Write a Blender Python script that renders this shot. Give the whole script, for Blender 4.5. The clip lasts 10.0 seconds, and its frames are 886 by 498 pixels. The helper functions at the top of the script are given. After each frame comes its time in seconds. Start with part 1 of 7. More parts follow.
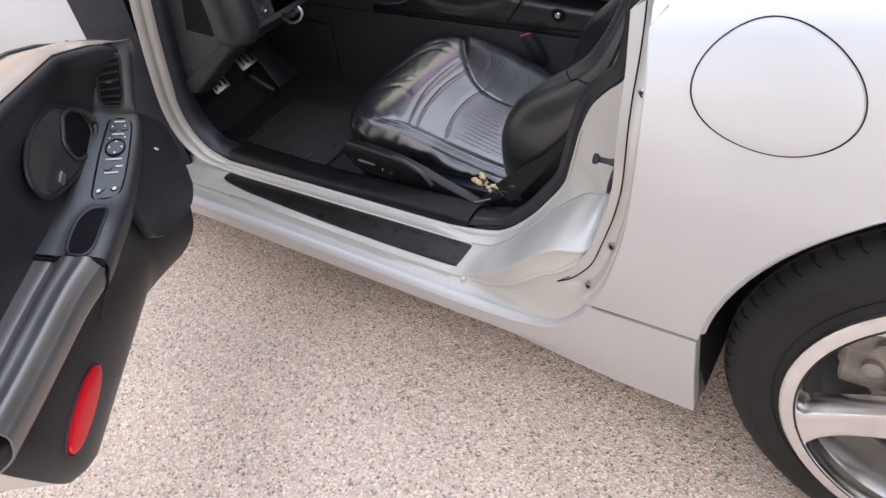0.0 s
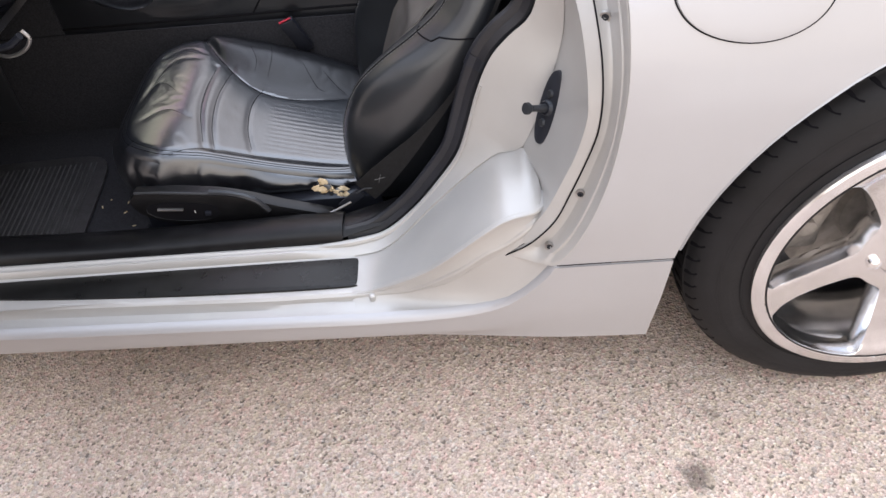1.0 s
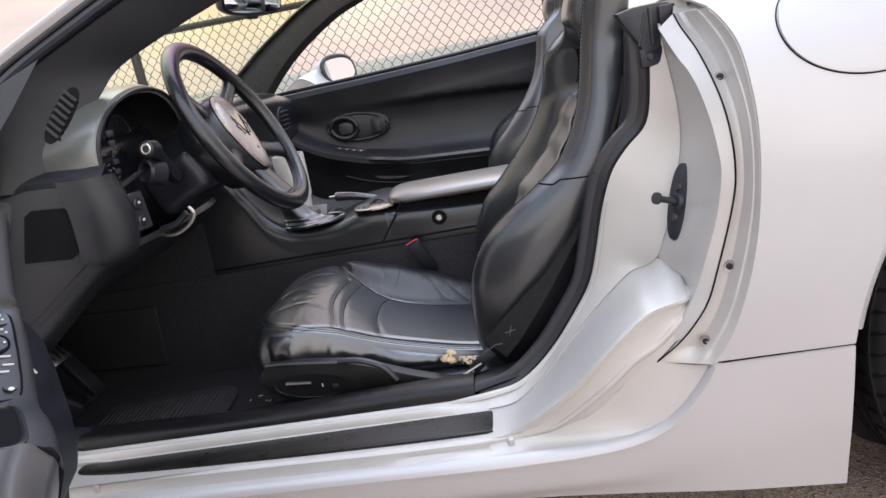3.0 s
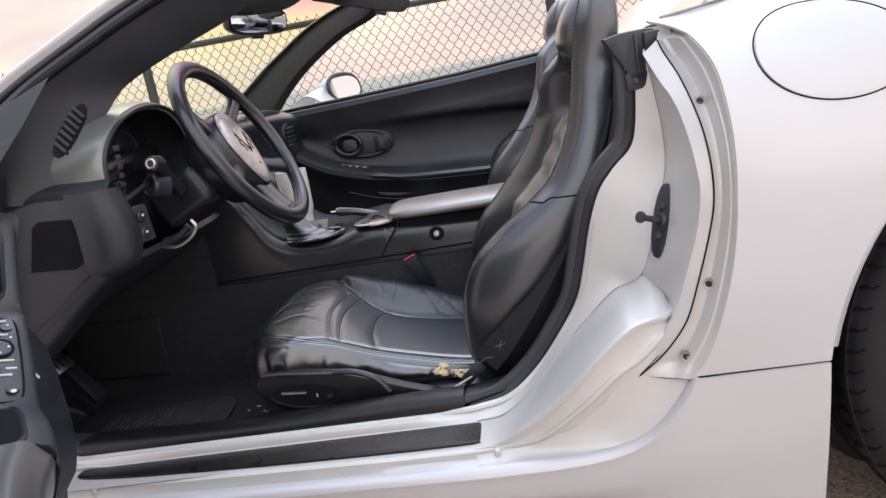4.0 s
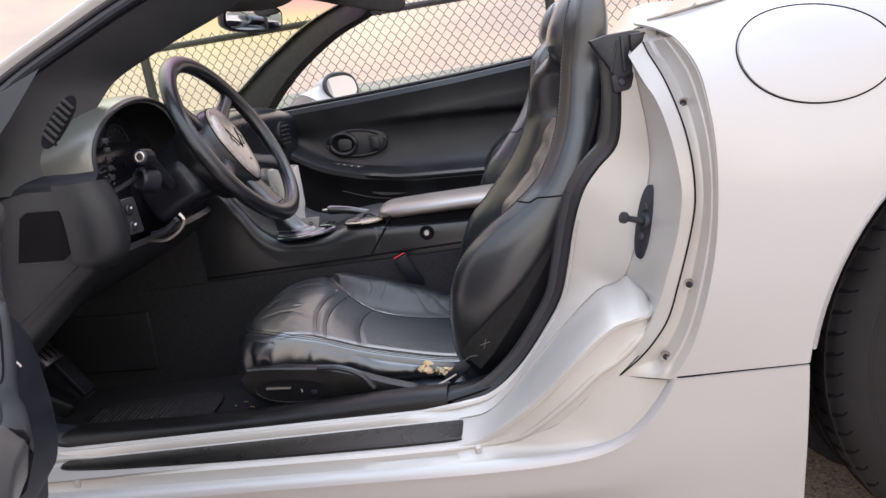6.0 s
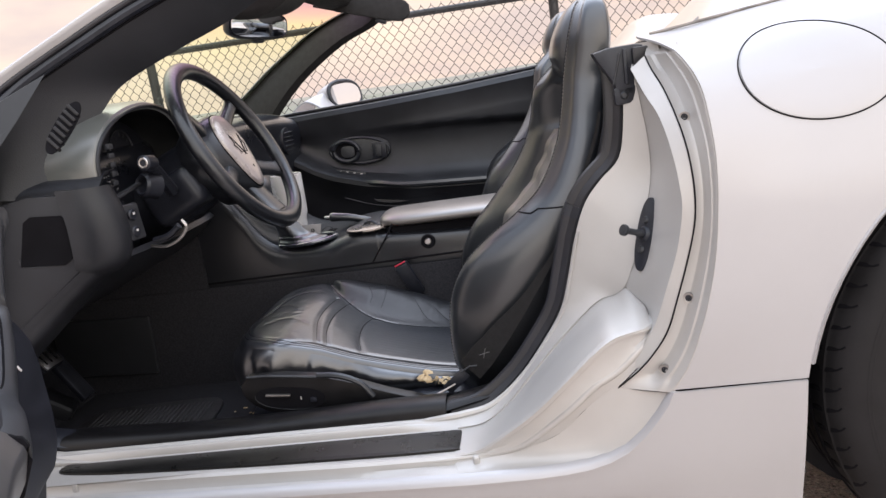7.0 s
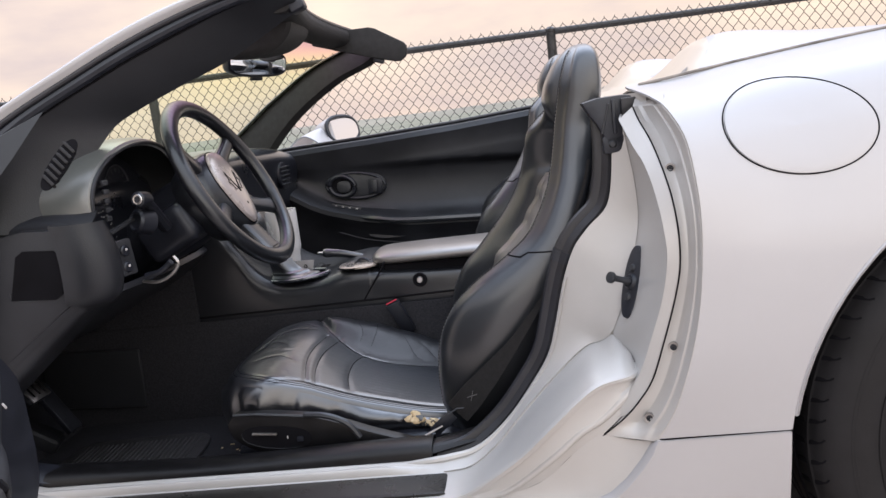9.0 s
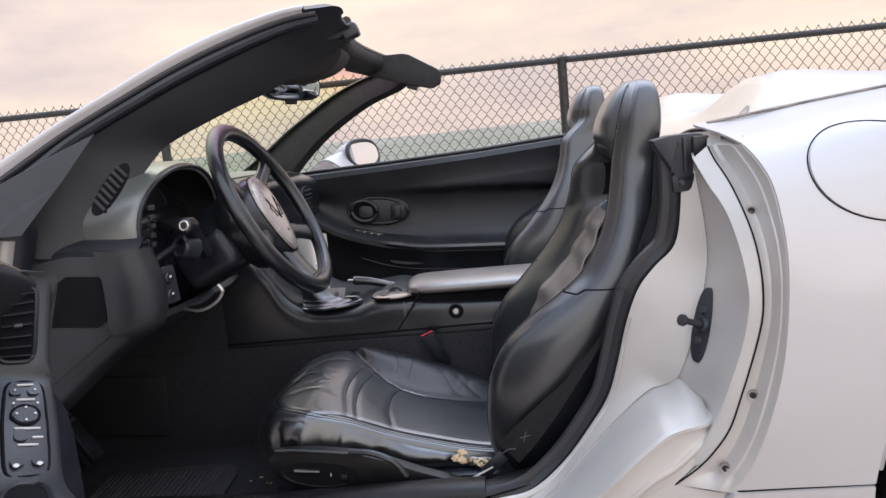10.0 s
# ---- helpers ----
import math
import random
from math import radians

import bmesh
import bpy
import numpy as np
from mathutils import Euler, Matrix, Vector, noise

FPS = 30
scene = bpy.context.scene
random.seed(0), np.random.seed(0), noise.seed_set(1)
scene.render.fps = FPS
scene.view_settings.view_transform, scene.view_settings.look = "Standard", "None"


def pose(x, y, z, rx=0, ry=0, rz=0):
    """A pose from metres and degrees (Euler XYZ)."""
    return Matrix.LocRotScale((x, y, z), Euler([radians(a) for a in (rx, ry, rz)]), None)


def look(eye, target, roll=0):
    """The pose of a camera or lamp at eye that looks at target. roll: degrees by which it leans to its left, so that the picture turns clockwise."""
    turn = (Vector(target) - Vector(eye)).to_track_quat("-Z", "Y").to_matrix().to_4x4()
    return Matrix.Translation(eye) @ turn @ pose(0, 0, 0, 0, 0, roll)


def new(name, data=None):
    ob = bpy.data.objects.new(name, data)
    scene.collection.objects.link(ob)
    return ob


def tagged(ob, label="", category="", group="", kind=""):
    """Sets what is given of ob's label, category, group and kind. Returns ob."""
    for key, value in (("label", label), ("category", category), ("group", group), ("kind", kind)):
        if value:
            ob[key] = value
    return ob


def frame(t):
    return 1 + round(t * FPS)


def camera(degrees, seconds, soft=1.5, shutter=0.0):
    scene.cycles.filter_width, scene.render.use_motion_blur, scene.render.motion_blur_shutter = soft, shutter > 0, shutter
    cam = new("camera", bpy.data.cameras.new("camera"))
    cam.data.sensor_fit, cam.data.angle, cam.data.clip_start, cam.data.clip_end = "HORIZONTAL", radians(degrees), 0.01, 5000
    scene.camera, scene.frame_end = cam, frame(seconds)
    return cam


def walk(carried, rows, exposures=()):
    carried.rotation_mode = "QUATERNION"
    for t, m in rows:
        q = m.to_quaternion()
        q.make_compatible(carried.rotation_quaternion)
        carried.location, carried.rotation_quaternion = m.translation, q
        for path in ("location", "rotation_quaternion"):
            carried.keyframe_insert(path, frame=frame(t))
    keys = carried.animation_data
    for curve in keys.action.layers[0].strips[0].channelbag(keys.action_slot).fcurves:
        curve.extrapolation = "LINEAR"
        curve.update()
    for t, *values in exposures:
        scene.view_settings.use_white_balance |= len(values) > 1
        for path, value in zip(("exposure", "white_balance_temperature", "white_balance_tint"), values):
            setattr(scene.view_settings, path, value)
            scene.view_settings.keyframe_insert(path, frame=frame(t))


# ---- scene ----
cam = camera(62.1, 10.0)
PATH = [
    (0, (0.165, -0.715, 1.217), (-0.787, 0.438, -0.111), -11.5),
    (0.3, (-0.06, -0.684, 1.177), (-0.839, 0.556, -0.186), -11.7),
    (0.5, (-0.172, -0.69, 1.182), (-0.801, 0.618, -0.195), -10.8),
    (0.7, (-0.245, -0.685, 1.162), (-0.652, 0.682, -0.24), -8.8),
    (1, (-0.3, -0.71, 1.137), (-0.343, 0.695, -0.286), -5.2),
    (1.3, (-0.324, -0.729, 1.123), (-0.325, 0.704, -0.272), -6.9),
    (1.5, (-0.33, -0.796, 1.115), (-0.347, 0.72, -0.189), -7.5),
    (1.8, (-0.324, -0.757, 1.045), (-0.287, 0.856, -0.137), -8.2),
    (2, (-0.387, -0.788, 0.975), (-0.281, 0.899, -0.093), -7.7),
    (2.2, (-0.385, -0.799, 0.901), (-0.337, 0.974, -0.023), -9.5),
    (2.5, (-0.383, -0.824, 0.843), (-0.428, 1.05, 0.145), -11.3),
    (3, (-0.381, -0.874, 0.8), (-0.598, 1.047, 0.291), -10.7),
    (4.5, (-0.336, -0.907, 0.802), (-0.569, 1.025, 0.343), -10.0),
    (5, (-0.327, -0.905, 0.796), (-0.553, 1.029, 0.338), -9.6),
    (5.5, (-0.333, -0.908, 0.789), (-0.558, 1.026, 0.332), -9.3),
    (7, (-0.33, -0.913, 0.796), (-0.561, 1.026, 0.36), -8.3),
    (7.5, (-0.324, -0.909, 0.794), (-0.552, 1.033, 0.375), -7.9),
    (8, (-0.323, -0.913, 0.791), (-0.544, 1.034, 0.392), -7.5),
    (8.5, (-0.326, -0.911, 0.793), (-0.539, 1.041, 0.414), -7.3),
    (9, (-0.315, -0.917, 0.814), (-0.529, 1.039, 0.459), -7.1),
    (9.5, (-0.339, -0.918, 0.82), (-0.537, 1.045, 0.49), -6.6),
    (10, (-0.419, -0.892, 0.84), (-0.606, 1.076, 0.541), -5.6),
]
walk(cam, [(t, look(eye, target, roll)) for t, eye, target, roll in PATH], [(0, 0.60, 6700, 10), (0.5, 0.72, 6700, 10), (1, 0.70, 6700, 10), (2, 0.72, 6500, 10), (3, 0.77, 6500, 10), (5.5, 0.76, 6600, 10), (7.5, 0.70, 6700, 10), (10, 0.55, 6400, 10)])

# ---- sky, sun ----
world = bpy.data.worlds.new("sky")
scene.world = world
world.use_nodes = True
wn, wl = world.node_tree.nodes, world.node_tree.links
wn.clear()
w_out = wn.new("ShaderNodeOutputWorld")
w_bg = wn.new("ShaderNodeBackground")
w_sky = wn.new("ShaderNodeTexSky")
w_sky.sky_type = "NISHITA"
w_sky.sun_disc = False
w_sky.sun_elevation = radians(24)
w_sky.sun_rotation = radians(150)
w_sky.dust_density = 3.0
w_co = wn.new("ShaderNodeTexCoord")
w_map = wn.new("ShaderNodeMapping")
w_map.inputs["Scale"].default_value = (1.0, 1.0, 3.4)
w_noise = wn.new("ShaderNodeTexNoise")
w_noise.inputs["Scale"].default_value = 2.1
w_noise.inputs["Detail"].default_value = 7
w_noise.inputs["Roughness"].default_value = 0.55
w_ramp = wn.new("ShaderNodeValToRGB")
w_ramp.color_ramp.elements[0].position = 0.36
w_ramp.color_ramp.elements[0].color = (0.56, 0.455, 0.44, 1)
w_ramp.color_ramp.elements[1].position = 0.60
w_ramp.color_ramp.elements[1].color = (0.84, 0.665, 0.535, 1)
w_sep = wn.new("ShaderNodeSeparateXYZ")
w_high = wn.new("ShaderNodeMapRange")
w_high.inputs["From Min"].default_value = 0.28
w_high.inputs["From Max"].default_value = 0.85
w_veil = wn.new("ShaderNodeMix")
w_veil.data_type = "RGBA"
w_veil.inputs[7].default_value = (0.90, 1.00, 1.22, 1)
w_mul = wn.new("ShaderNodeMix")
w_mul.data_type = "RGBA"
w_mul.inputs[0].default_value = 0.9
w_scale = wn.new("ShaderNodeMix")
w_scale.data_type = "RGBA"
w_scale.blend_type = "MULTIPLY"
w_scale.inputs[0].default_value = 1.0
SKY = 0.10
w_scale.inputs[7].default_value = (1 / SKY, 1 / SKY, 1 / SKY, 1)
wl.new(w_co.outputs["Generated"], w_map.inputs["Vector"])
wl.new(w_map.outputs["Vector"], w_noise.inputs["Vector"])
wl.new(w_noise.outputs["Fac"], w_ramp.inputs["Fac"])
wl.new(w_co.outputs["Generated"], w_sep.inputs["Vector"])
wl.new(w_sep.outputs["Z"], w_high.inputs["Value"])
wl.new(w_high.outputs["Result"], w_veil.inputs[0])
wl.new(w_ramp.outputs["Color"], w_veil.inputs[6])
w_side = wn.new("ShaderNodeMapRange")
w_side.inputs["From Min"].default_value = -0.8
w_side.inputs["From Max"].default_value = 0.5
w_side.inputs["To Min"].default_value = 0.0
w_side.inputs["To Max"].default_value = 1.0
w_tone = wn.new("ShaderNodeMix")
w_tone.data_type = "RGBA"
w_tone.inputs[6].default_value = (0.80, 0.82, 0.86, 1)
w_tone.inputs[7].default_value = (1.0, 1.0, 1.0, 1)
w_dim = wn.new("ShaderNodeMix")
w_dim.data_type = "RGBA"
w_dim.blend_type = "MULTIPLY"
w_dim.inputs[0].default_value = 1.0
wl.new(w_sep.outputs["Y"], w_side.inputs["Value"])
wl.new(w_veil.outputs[2], w_dim.inputs[6])
wl.new(w_side.outputs["Result"], w_tone.inputs[0])
wl.new(w_tone.outputs[2], w_dim.inputs[7])
w_up = wn.new("ShaderNodeMapRange")
w_up.interpolation_type = "SMOOTHSTEP"
w_up.inputs["From Min"].default_value = 0.42
w_up.inputs["From Max"].default_value = 0.72
w_toward = wn.new("ShaderNodeMapRange")
w_toward.interpolation_type = "SMOOTHSTEP"
w_toward.inputs["From Min"].default_value = -0.15
w_toward.inputs["From Max"].default_value = 0.55
w_both = wn.new("ShaderNodeMath")
w_both.operation = "MULTIPLY"
w_gain = wn.new("ShaderNodeMath")
w_gain.operation = "MULTIPLY_ADD"
w_gain.inputs[1].default_value = 2.0
w_gain.inputs[2].default_value = 1.0
w_glow = wn.new("ShaderNodeMix")
w_glow.data_type = "RGBA"
w_glow.blend_type = "MULTIPLY"
w_glow.inputs[0].default_value = 1.0
wl.new(w_sep.outputs["Z"], w_up.inputs["Value"])
wl.new(w_sep.outputs["Y"], w_toward.inputs["Value"])
wl.new(w_up.outputs["Result"], w_both.inputs[0])
wl.new(w_toward.outputs["Result"], w_both.inputs[1])
wl.new(w_both.outputs[0], w_gain.inputs[0])
wl.new(w_dim.outputs[2], w_glow.inputs[6])
wl.new(w_gain.outputs[0], w_glow.inputs[7])
wl.new(w_glow.outputs[2], w_scale.inputs[6])
wl.new(w_sky.outputs["Color"], w_mul.inputs[6])
wl.new(w_scale.outputs[2], w_mul.inputs[7])
wl.new(w_mul.outputs[2], w_bg.inputs["Color"])
w_bg.inputs["Strength"].default_value = SKY
wl.new(w_bg.outputs["Background"], w_out.inputs["Surface"])

sun_data = bpy.data.lights.new("sun", "SUN")
sun_data.energy = 1.55
sun_data.angle = radians(100)
sun_data.color = (1.0, 0.97, 0.94)
sun = new("sun", sun_data)
sun.matrix_world = look((2.6, -7.2, 5.4), (0.0, 0.5, 0.0))

# ---- materials ----
def material(name, color, rough=0.5, metal=0.0, var=0.0, scale=20.0, bump=0.0, bump_scale=200.0, coat=0.0, rough_var=0.0, spec=0.5, color2=None, coat_rough=0.08, tint=None, coat_ior=1.5):
    m = bpy.data.materials.new(name)
    m.use_nodes = True
    nt, b = m.node_tree, m.node_tree.nodes["Principled BSDF"]
    b.inputs["Base Color"].default_value = (*color, 1)
    b.inputs["Roughness"].default_value = rough
    b.inputs["Metallic"].default_value = metal
    b.inputs["Specular IOR Level"].default_value = spec
    b.inputs["Coat Weight"].default_value = coat
    b.inputs["Coat Roughness"].default_value = coat_rough
    b.inputs["Coat IOR"].default_value = coat_ior
    if tint:
        b.inputs["Specular Tint"].default_value = (*tint, 1)
        b.inputs["Coat Tint"].default_value = (*tint, 1)
    co = nt.nodes.new("ShaderNodeTexCoord")
    if var or rough_var or color2:
        n = nt.nodes.new("ShaderNodeTexNoise")
        n.inputs["Scale"].default_value, n.inputs["Detail"].default_value = scale, 6
        nt.links.new(co.outputs["Object"], n.inputs["Vector"])
        r = nt.nodes.new("ShaderNodeValToRGB")
        lo = [c * (1 - var) for c in color]
        hi = list(color2) if color2 else [min(1, c * (1 + var)) for c in color]
        r.color_ramp.elements[0].position, r.color_ramp.elements[0].color = 0.3, (*lo, 1)
        r.color_ramp.elements[1].position, r.color_ramp.elements[1].color = 0.7, (*hi, 1)
        nt.links.new(n.outputs["Fac"], r.inputs["Fac"])
        nt.links.new(r.outputs["Color"], b.inputs["Base Color"])
        if rough_var:
            mr = nt.nodes.new("ShaderNodeMapRange")
            mr.inputs["To Min"].default_value = max(0.02, rough - rough_var)
            mr.inputs["To Max"].default_value = rough + rough_var
            nt.links.new(n.outputs["Fac"], mr.inputs["Value"])
            nt.links.new(mr.outputs["Result"], b.inputs["Roughness"])
    if bump:
        n2 = nt.nodes.new("ShaderNodeTexNoise")
        n2.inputs["Scale"].default_value, n2.inputs["Detail"].default_value = bump_scale, 4
        nt.links.new(co.outputs["Object"], n2.inputs["Vector"])
        bp = nt.nodes.new("ShaderNodeBump")
        bp.inputs["Strength"].default_value, bp.inputs["Distance"].default_value = bump, 0.002
        nt.links.new(n2.outputs["Fac"], bp.inputs["Height"])
        nt.links.new(bp.outputs["Normal"], b.inputs["Normal"])
    return m


COOL = (0.88, 0.94, 1.0)
SILVER = material("silver_paint", (0.408, 0.412, 0.430), 0.44, 0.20, var=0.03, scale=3, coat=0.3, bump=0.02, bump_scale=900)
JAMB = material("silver_jamb_paint", (0.440, 0.434, 0.424), 0.42, 0.22, var=0.05, scale=9, coat=0.3, rough_var=0.08, bump=0.04, bump_scale=60)
BLACK = material("black_plastic", (0.014, 0.0155, 0.022), 0.36, var=0.25, scale=30, rough_var=0.10, bump=0.15, bump_scale=700, spec=0.5, tint=COOL)
TRIM = material("black_soft_trim", (0.017, 0.018, 0.022), 0.40, var=0.3, scale=8, rough_var=0.08, bump=0.2, bump_scale=500, spec=0.42, tint=(0.88, 0.94, 1.0))
GREY = material("dark_grey_plastic", (0.024, 0.025, 0.029), 0.42, var=0.2, scale=12, rough_var=0.08, bump=0.15, bump_scale=600, spec=0.6, coat=0.15, coat_rough=0.35, tint=COOL)
RUBBER = material("rubber", (0.014, 0.015, 0.020), 0.45, var=0.3, scale=15, rough_var=0.12, bump=0.2, bump_scale=180)
TYRE = material("tyre_rubber", (0.011, 0.011, 0.0125), 0.60, var=0.35, scale=12, rough_var=0.1, bump=0.25, bump_scale=90, spec=0.25)
LEATHER = material("black_leather", (0.010, 0.0106, 0.0125), 0.44, var=0.35, scale=7, rough_var=0.08, bump=0.25, bump_scale=70, spec=0.6, coat=0.75, coat_rough=0.22, coat_ior=1.6, tint=(0.9, 0.95, 1.0))
CREASED = material("creased_leather", (0.012, 0.012, 0.015), 0.34, var=0.35, scale=9, rough_var=0.1, bump=0.5, bump_scale=34, spec=0.9, coat=1.0, coat_rough=0.26, coat_ior=1.5, tint=(0.94, 0.97, 1.0))
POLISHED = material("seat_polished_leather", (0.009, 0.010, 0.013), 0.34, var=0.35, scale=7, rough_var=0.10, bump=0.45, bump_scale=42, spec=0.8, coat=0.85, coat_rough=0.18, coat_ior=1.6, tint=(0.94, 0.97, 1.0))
# worn leather, base also lifted to paint the light off the armrest lid
WORN = material("worn_sheen_leather", (0.105, 0.097, 0.092), 0.34, var=0.2, scale=14, rough_var=0.06, bump=0.12, bump_scale=120, spec=0.9, coat=0.8, coat_rough=0.30)
GLOSS = material("polished_black_vinyl", (0.014, 0.015, 0.020), 0.22, var=0.3, scale=9, rough_var=0.06, bump=0.10, bump_scale=90, spec=1.0, coat=1.0, coat_rough=0.2, tint=(0.92, 0.97, 1.0))
CARPET = material("black_carpet", (0.030, 0.031, 0.037), 0.95, var=0.3, scale=300, bump=0.4, bump_scale=1500, spec=0.2)
MATTE = material("floor_mat_rubber", (0.036, 0.036, 0.039), 0.5, var=0.3, scale=60, bump=0.6, bump_scale=400)
ALLOY = material("machined_alloy", (0.78, 0.785, 0.80), 0.17, 1.0, var=0.06, scale=30, rough_var=0.08)
STEEL = material("dull_steel", (0.42, 0.41, 0.40), 0.42, 1.0, var=0.25, scale=25, rough_var=0.1)
CHROME = material("chrome", (0.85, 0.85, 0.86), 0.10, 1.0, rough_var=0.04, scale=40)
CALIPER = material("cast_caliper", (0.22, 0.20, 0.18), 0.6, 0.3, var=0.4, scale=30, bump=0.4, bump_scale=150)
CARBON = material("sill_plate_black", (0.008, 0.008, 0.008), 0.30, var=0.4, scale=28, rough_var=0.12, bump=0.25, bump_scale=700, spec=0.3)
SILLBLACK = material("black_sill_plastic", (0.007, 0.007, 0.008), 0.34, var=0.3, scale=30, rough_var=0.12, bump=0.15, bump_scale=700, spec=0.28)
SATIN = material("satin_black_vinyl", (0.012, 0.013, 0.018), 0.30, var=0.3, scale=8, rough_var=0.08, bump=0.12, bump_scale=400, spec=0.8, coat=0.5, coat_rough=0.22, tint=COOL)
# black vinyl whose tan base stands in for reflected sky
SHEEN = material("painted_sheen_vinyl", (0.26, 0.225, 0.195), 0.22, var=0.2, scale=10, rough_var=0.05, bump=0.08, bump_scale=300, spec=1.0, coat=1.0, coat_rough=0.16)
# two lightened dash vinyls: sky and windscreen reflections put into the base colour
DASHTOP = material("grey_sheen_dash_vinyl", (0.095, 0.105, 0.102), 0.30, var=0.15, scale=9, rough_var=0.06, bump=0.12, bump_scale=350, spec=1.0, coat=0.6, coat_rough=0.25)
LIGHTDASH = material("pale_sheen_dash_vinyl", (0.17, 0.18, 0.165), 0.36, var=0.12, scale=9, rough_var=0.06, bump=0.12, bump_scale=350, spec=0.8)
CARD = material("grey_card", (0.30, 0.30, 0.31), 0.5, var=0.1, scale=60)
RED = material("red_reflector", (0.55, 0.004, 0.016), 0.22, coat=0.2, var=0.05, scale=30)
REDBTN = material("red_plastic", (0.50, 0.03, 0.06), 0.4, var=0.1)
WHITE = material("white_marking", (0.6, 0.6, 0.6), 0.5, var=0.05)
FOAM = material("torn_foam", (0.55, 0.36, 0.16), 0.9, var=0.4, scale=90, color2=(0.78, 0.66, 0.46), bump=0.8, bump_scale=200)
STITCH = material("grey_stitching", (0.15, 0.15, 0.155), 0.7, var=0.2)
# near black for joints; also paints the shade inside recesses and creases
SEAM = material("seam_shadow_gap", (0.006, 0.006, 0.008), 0.8, var=0.2, spec=0.1)
WEB = material("belt_webbing", (0.010, 0.010, 0.011), 0.6, var=0.3, scale=120, bump=0.6, bump_scale=900, spec=0.25)
VINYL = material("black_vinyl_coating", (0.012, 0.013, 0.014), 0.5, var=0.3, scale=15)
POST = material("fence_post_paint", (0.02, 0.021, 0.024), 0.45, var=0.3, scale=10)
BRUSHED = material("brushed_steel", (0.62, 0.62, 0.63), 0.28, 1.0, var=0.08, scale=8, rough_var=0.06)
MUGSTEEL = material("matt_mug_steel", (0.78, 0.78, 0.78), 0.28, 0.35, var=0.06, scale=8, rough_var=0.06, spec=0.8)
IVORY = material("ivory_deck_trim", (0.55, 0.48, 0.40), 0.30, var=0.08, scale=12, rough_var=0.05, coat=0.4, coat_rough=0.2)
PAD = material("shiny_worn_pad", (0.045, 0.046, 0.050), 0.36, var=0.2, scale=9, rough_var=0.05, bump=0.08, bump_scale=90, spec=0.9, coat=0.7, coat_rough=0.36)
SHADEPLASTIC = material("visor_cloth", (0.016, 0.016, 0.018), 0.8, var=0.3, scale=60, bump=0.4, bump_scale=800)
RIMHIDE = material("steering_wheel_leather", (0.008, 0.008, 0.010), 0.36, var=0.3, scale=10, rough_var=0.08, bump=0.25, bump_scale=160, spec=0.45, coat=0.5, coat_rough=0.14, tint=(0.85, 0.93, 1.0))
BOLSTER = material("soft_bolster_leather", (0.007, 0.008, 0.011), 0.46, var=0.35, scale=7, rough_var=0.1, bump=0.4, bump_scale=45, spec=0.5, coat=0.15, coat_rough=0.3)
BOLSTER = material("soft_bolster_leather", (0.007, 0.008, 0.011), 0.46, var=0.35, scale=7, rough_var=0.1, bump=0.4, bump_scale=45, spec=0.5, coat=0.15, coat_rough=0.3)
BOLSTER = material("soft_bolster_leather", (0.007, 0.008, 0.011), 0.46, var=0.35, scale=7, rough_var=0.1, bump=0.4, bump_scale=45, spec=0.5, coat=0.15, coat_rough=0.3)
BOLSTER = material("soft_bolster_leather", (0.007, 0.008, 0.011), 0.46, var=0.35, scale=7, rough_var=0.1, bump=0.4, bump_scale=45, spec=0.5, coat=0.15, coat_rough=0.3)
BOLSTER = material("soft_bolster_leather", (0.007, 0.008, 0.011), 0.46, var=0.35, scale=7, rough_var=0.1, bump=0.4, bump_scale=45, spec=0.5, coat=0.15, coat_rough=0.3)
BOLSTER = material("soft_bolster_leather", (0.007, 0.008, 0.011), 0.46, var=0.35, scale=7, rough_var=0.1, bump=0.4, bump_scale=45, spec=0.5, coat=0.15, coat_rough=0.3)
BOLSTER = material("soft_bolster_leather", (0.007, 0.008, 0.011), 0.46, var=0.35, scale=7, rough_var=0.1, bump=0.4, bump_scale=45, spec=0.5, coat=0.15, coat_rough=0.3)
BOLSTER = material("soft_bolster_leather", (0.007, 0.008, 0.011), 0.46, var=0.35, scale=7, rough_var=0.1, bump=0.4, bump_scale=45, spec=0.5, coat=0.15, coat_rough=0.3)
BOLSTER = material("soft_bolster_leather", (0.007, 0.008, 0.011), 0.46, var=0.35, scale=7, rough_var=0.1, bump=0.4, bump_scale=45, spec=0.5, coat=0.15, coat_rough=0.3)
BOLSTER = material("soft_bolster_leather", (0.007, 0.008, 0.011), 0.46, var=0.35, scale=7, rough_var=0.1, bump=0.4, bump_scale=45, spec=0.5, coat=0.15, coat_rough=0.3)
BOLSTER = material("soft_bolster_leather", (0.007, 0.008, 0.011), 0.46, var=0.35, scale=7, rough_var=0.1, bump=0.4, bump_scale=45, spec=0.5, coat=0.15, coat_rough=0.3)
# base raised far above black to carry the sky mirrored in the cover
HUBVINYL = material("sheen_lifted_airbag_vinyl", (0.24, 0.215, 0.212), 0.28, var=0.2, scale=12, rough_var=0.06, bump=0.12, bump_scale=250, spec=1.0, coat=1.0, coat_rough=0.18, coat_ior=1.9)
CONSOLE = material("console_vinyl", (0.010, 0.0105, 0.013), 0.40, var=0.3, scale=8, rough_var=0.08, bump=0.12, bump_scale=450, spec=0.35, coat=0.55, coat_rough=0.18, coat_ior=1.5, tint=(0.9, 0.95, 1.0))
